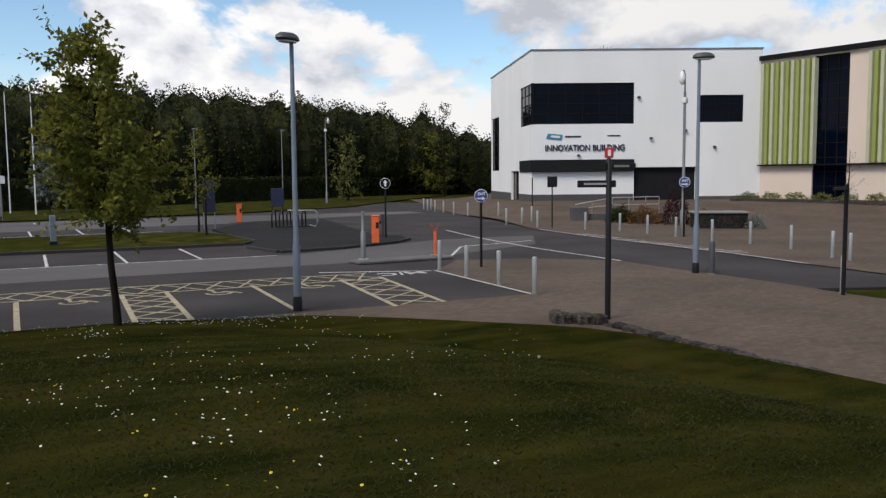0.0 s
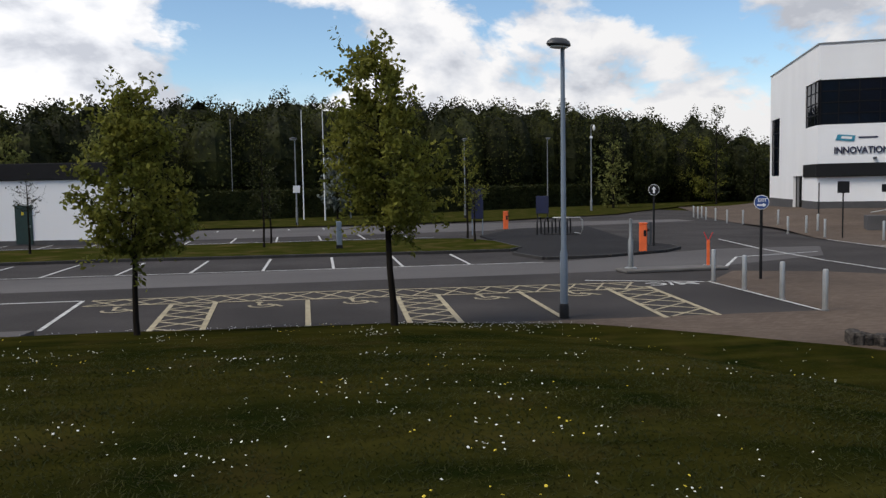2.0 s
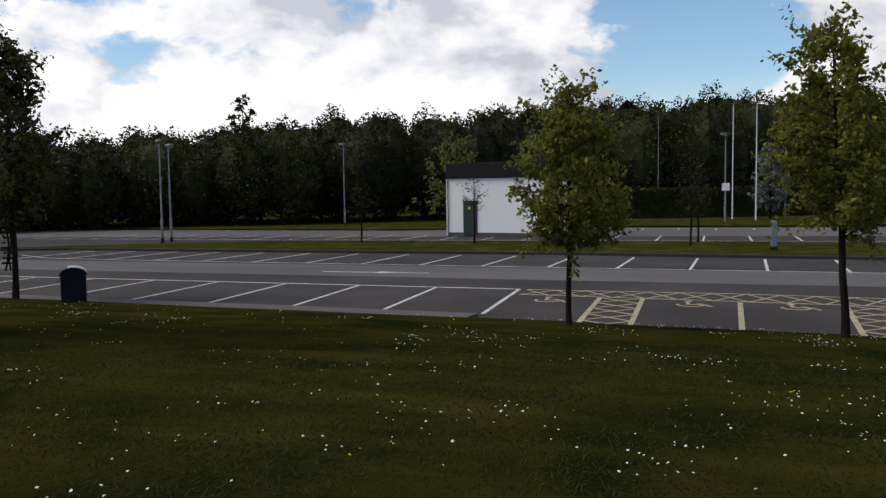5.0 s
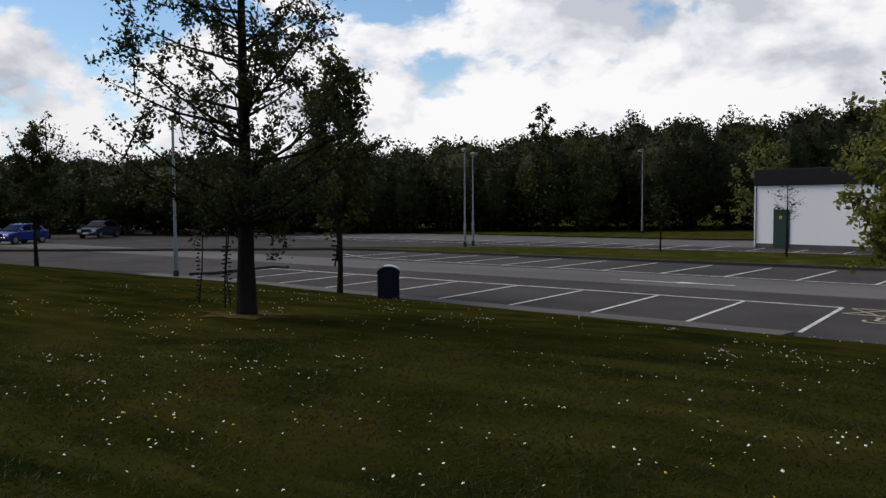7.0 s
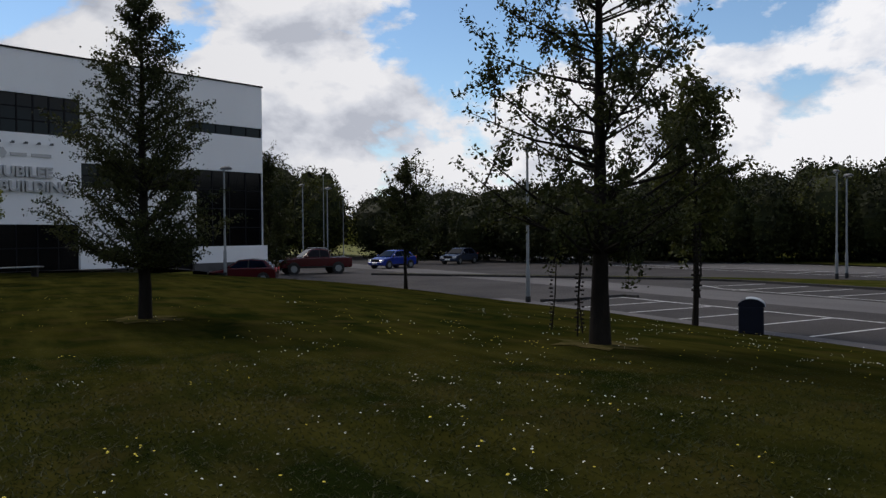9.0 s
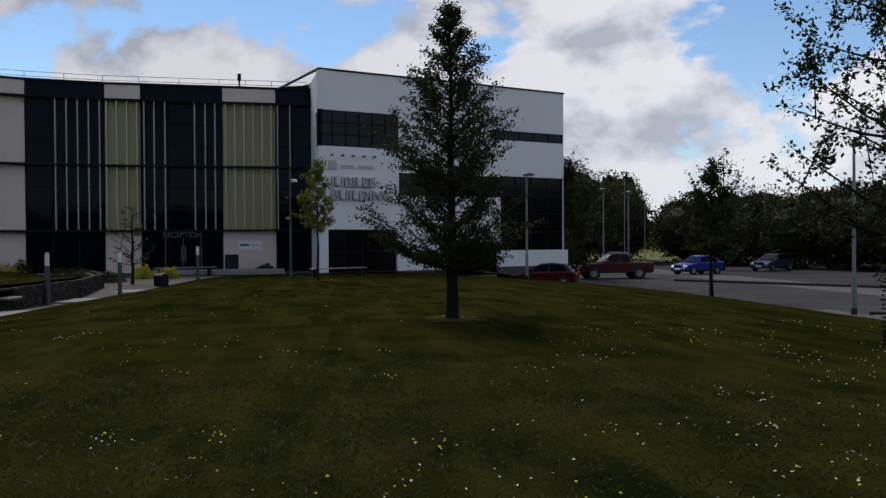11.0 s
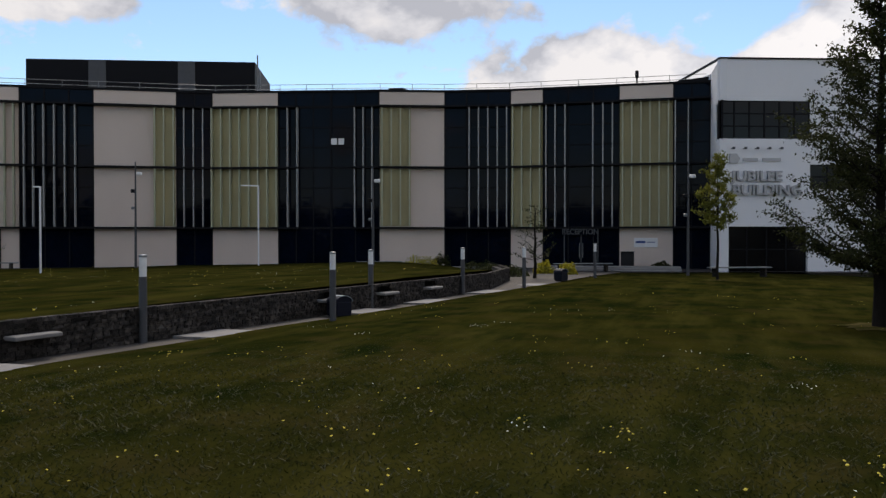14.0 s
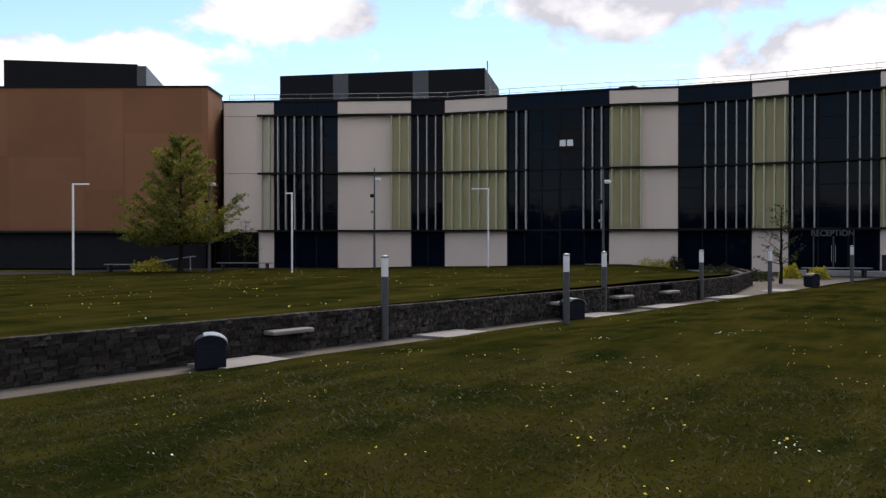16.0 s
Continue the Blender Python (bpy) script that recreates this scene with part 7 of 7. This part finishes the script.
def flower_mesh(name, n, size, mat, patches):
    spots = []
    while len(spots) < n:
        r, a = rng.uniform(1.8, 26) ** 1.0, rng.uniform(-0.75, 2.45)
        if rng.uniform() < (smooth_step(0.9, 1.6, a) * 0.88 if mat == "petal" else 0.75 * (1 - smooth_step(0.5, 1.4, a))):
            continue
        cx, cy = -1.2 - r * math.sin(a), 0.8 + r * math.cos(a)
        spread = rng.uniform(0.08, 0.45)
        for _ in range(int(rng.integers(1, patches))):
            x, y = cx + rng.normal() * spread, cy + rng.normal() * spread
            if -48 < x < 9.2 and curve_at(LOW, x) + 0.15 < y < curve_at(HIGH, x) - 0.1:
                spots.append((x, y))
    # the thick fringe of daisies along the top of the slope
    if mat == "petal":
        for _ in range(260):
            x = rng.normal(3.4, 1.1) if rng.uniform() < 0.7 else rng.normal(-1.5, 1.6)
            if -12 < x < 7:
                spots.append((x, curve_at(HIGH, x) - abs(rng.normal(0.2, 0.5)) - 0.05))
    s = Shape()
    for x, y in spots:
        z = lawn_height(x, y) + rng.uniform(0.03, 0.055)
        r = size * rng.uniform(0.7, 1.25)
        m = pose(x, y, z, rng.uniform(-30, 30), rng.uniform(-30, 30), rng.uniform(0, 90))
        s.add([(r * math.cos(i * math.pi / 3), r * math.sin(i * math.pi / 3), 0) for i in range(6)] + [(0, 0, 0.006)], [(i, (i + 1) % 6, 6) for i in range(6)], m)
    me = bpy.data.meshes.new(name)
    me.from_pydata(s.v, [], s.f)
    me.materials.append(M[mat])
    return me


def upper_flowers(name, n, size, mat):
    s = Shape()
    while len(s.f) < n * 6:
        cx, cy = rng.uniform(-40, -3), rng.uniform(-34, -7)
        for _ in range(int(rng.integers(1, 4))):
            x, y = cx + rng.normal() * 0.4, cy + rng.normal() * 0.4
            if y < curve_at(wall_y, x) - 0.4 and x > -43:
                r = size * rng.uniform(0.7, 1.3)
                m = pose(x, y, upper_height(x, y) + 0.05, rng.uniform(-30, 30), rng.uniform(-30, 30), 0)
                s.add([(r * math.cos(i * math.pi / 3), r * math.sin(i * math.pi / 3), 0) for i in range(6)] + [(0, 0, 0.006)], [(i, (i + 1) % 6, 6) for i in range(6)], m)
    me = bpy.data.meshes.new(name)
    me.from_pydata(s.v, [], s.f)
    me.materials.append(M[mat])
    return me


single("dandelions", upper_flowers("dandelions", 380, 0.015, "dandelion"), "dandelion", "yellow dandelions on the raised lawn", "flowers", "stuff")
single("daisies", upper_flowers("daisies", 200, 0.012, "petal"), "petal", "white daisies on the raised lawn", "flowers", "stuff")
single("daisies", flower_mesh("daisies", 1500, 0.0105, "petal", 11), "petal", "white daisies scattered over the lawn", "flowers", "stuff")
single("dandelions", flower_mesh("dandelions", 800, 0.0115, "dandelion", 7), "dandelion", "yellow dandelions scattered over the lawn", "flowers", "stuff")
n = 200000
r = 2.4 + 12 * rng.uniform(0, 1, n) ** 1.1
a = rng.uniform(-1.25, 2.6, n)
bx, by = -1.3 - r * np.sin(a), 0.8 + r * np.cos(a)
hi = np.interp(bx, [p[0] for p in HIGH], [p[1] for p in HIGH])
lo = np.interp(bx, [p[0] for p in LOW], [p[1] for p in LOW])
keep = (by < hi - 0.05) & (by > lo + 0.05) & (bx < 9.3)
bx, by, r = bx[keep], by[keep], r[keep]
bz = np.array([lawn_height(float(x), float(y)) for x, y in zip(bx, by)])
n = len(bx)
patch = np.array([noise.noise((float(x) * 0.9, float(y) * 0.9, 7.0)) for x, y in zip(bx, by)])
tall = (0.020 + 0.012 * patch) * rng.uniform(0.6, 1.5, n) * np.clip((15 - r) / 5, 0.3, 1)
wide = 0.003 + 0.0006 * r
ang = rng.uniform(0, 2 * math.pi, n)
side = np.stack([np.cos(ang), np.sin(ang), 0 * ang], 1) * wide[:, None]
lean = rng.normal(size=(n, 3)) * (1.3, 1.3, 0) * tall[:, None]
root = np.stack([bx, by, bz - 0.004], 1)
tip = root + lean + np.stack([0 * ang, 0 * ang, tall], 1)
grass = np.stack([root - side, root + side, tip + side * 0.25, tip - side * 0.25], 1)
tagged(new("grass", quads("grass", grass, "blade")), "short mown grass blades of the lawn", "grass", kind="stuff")
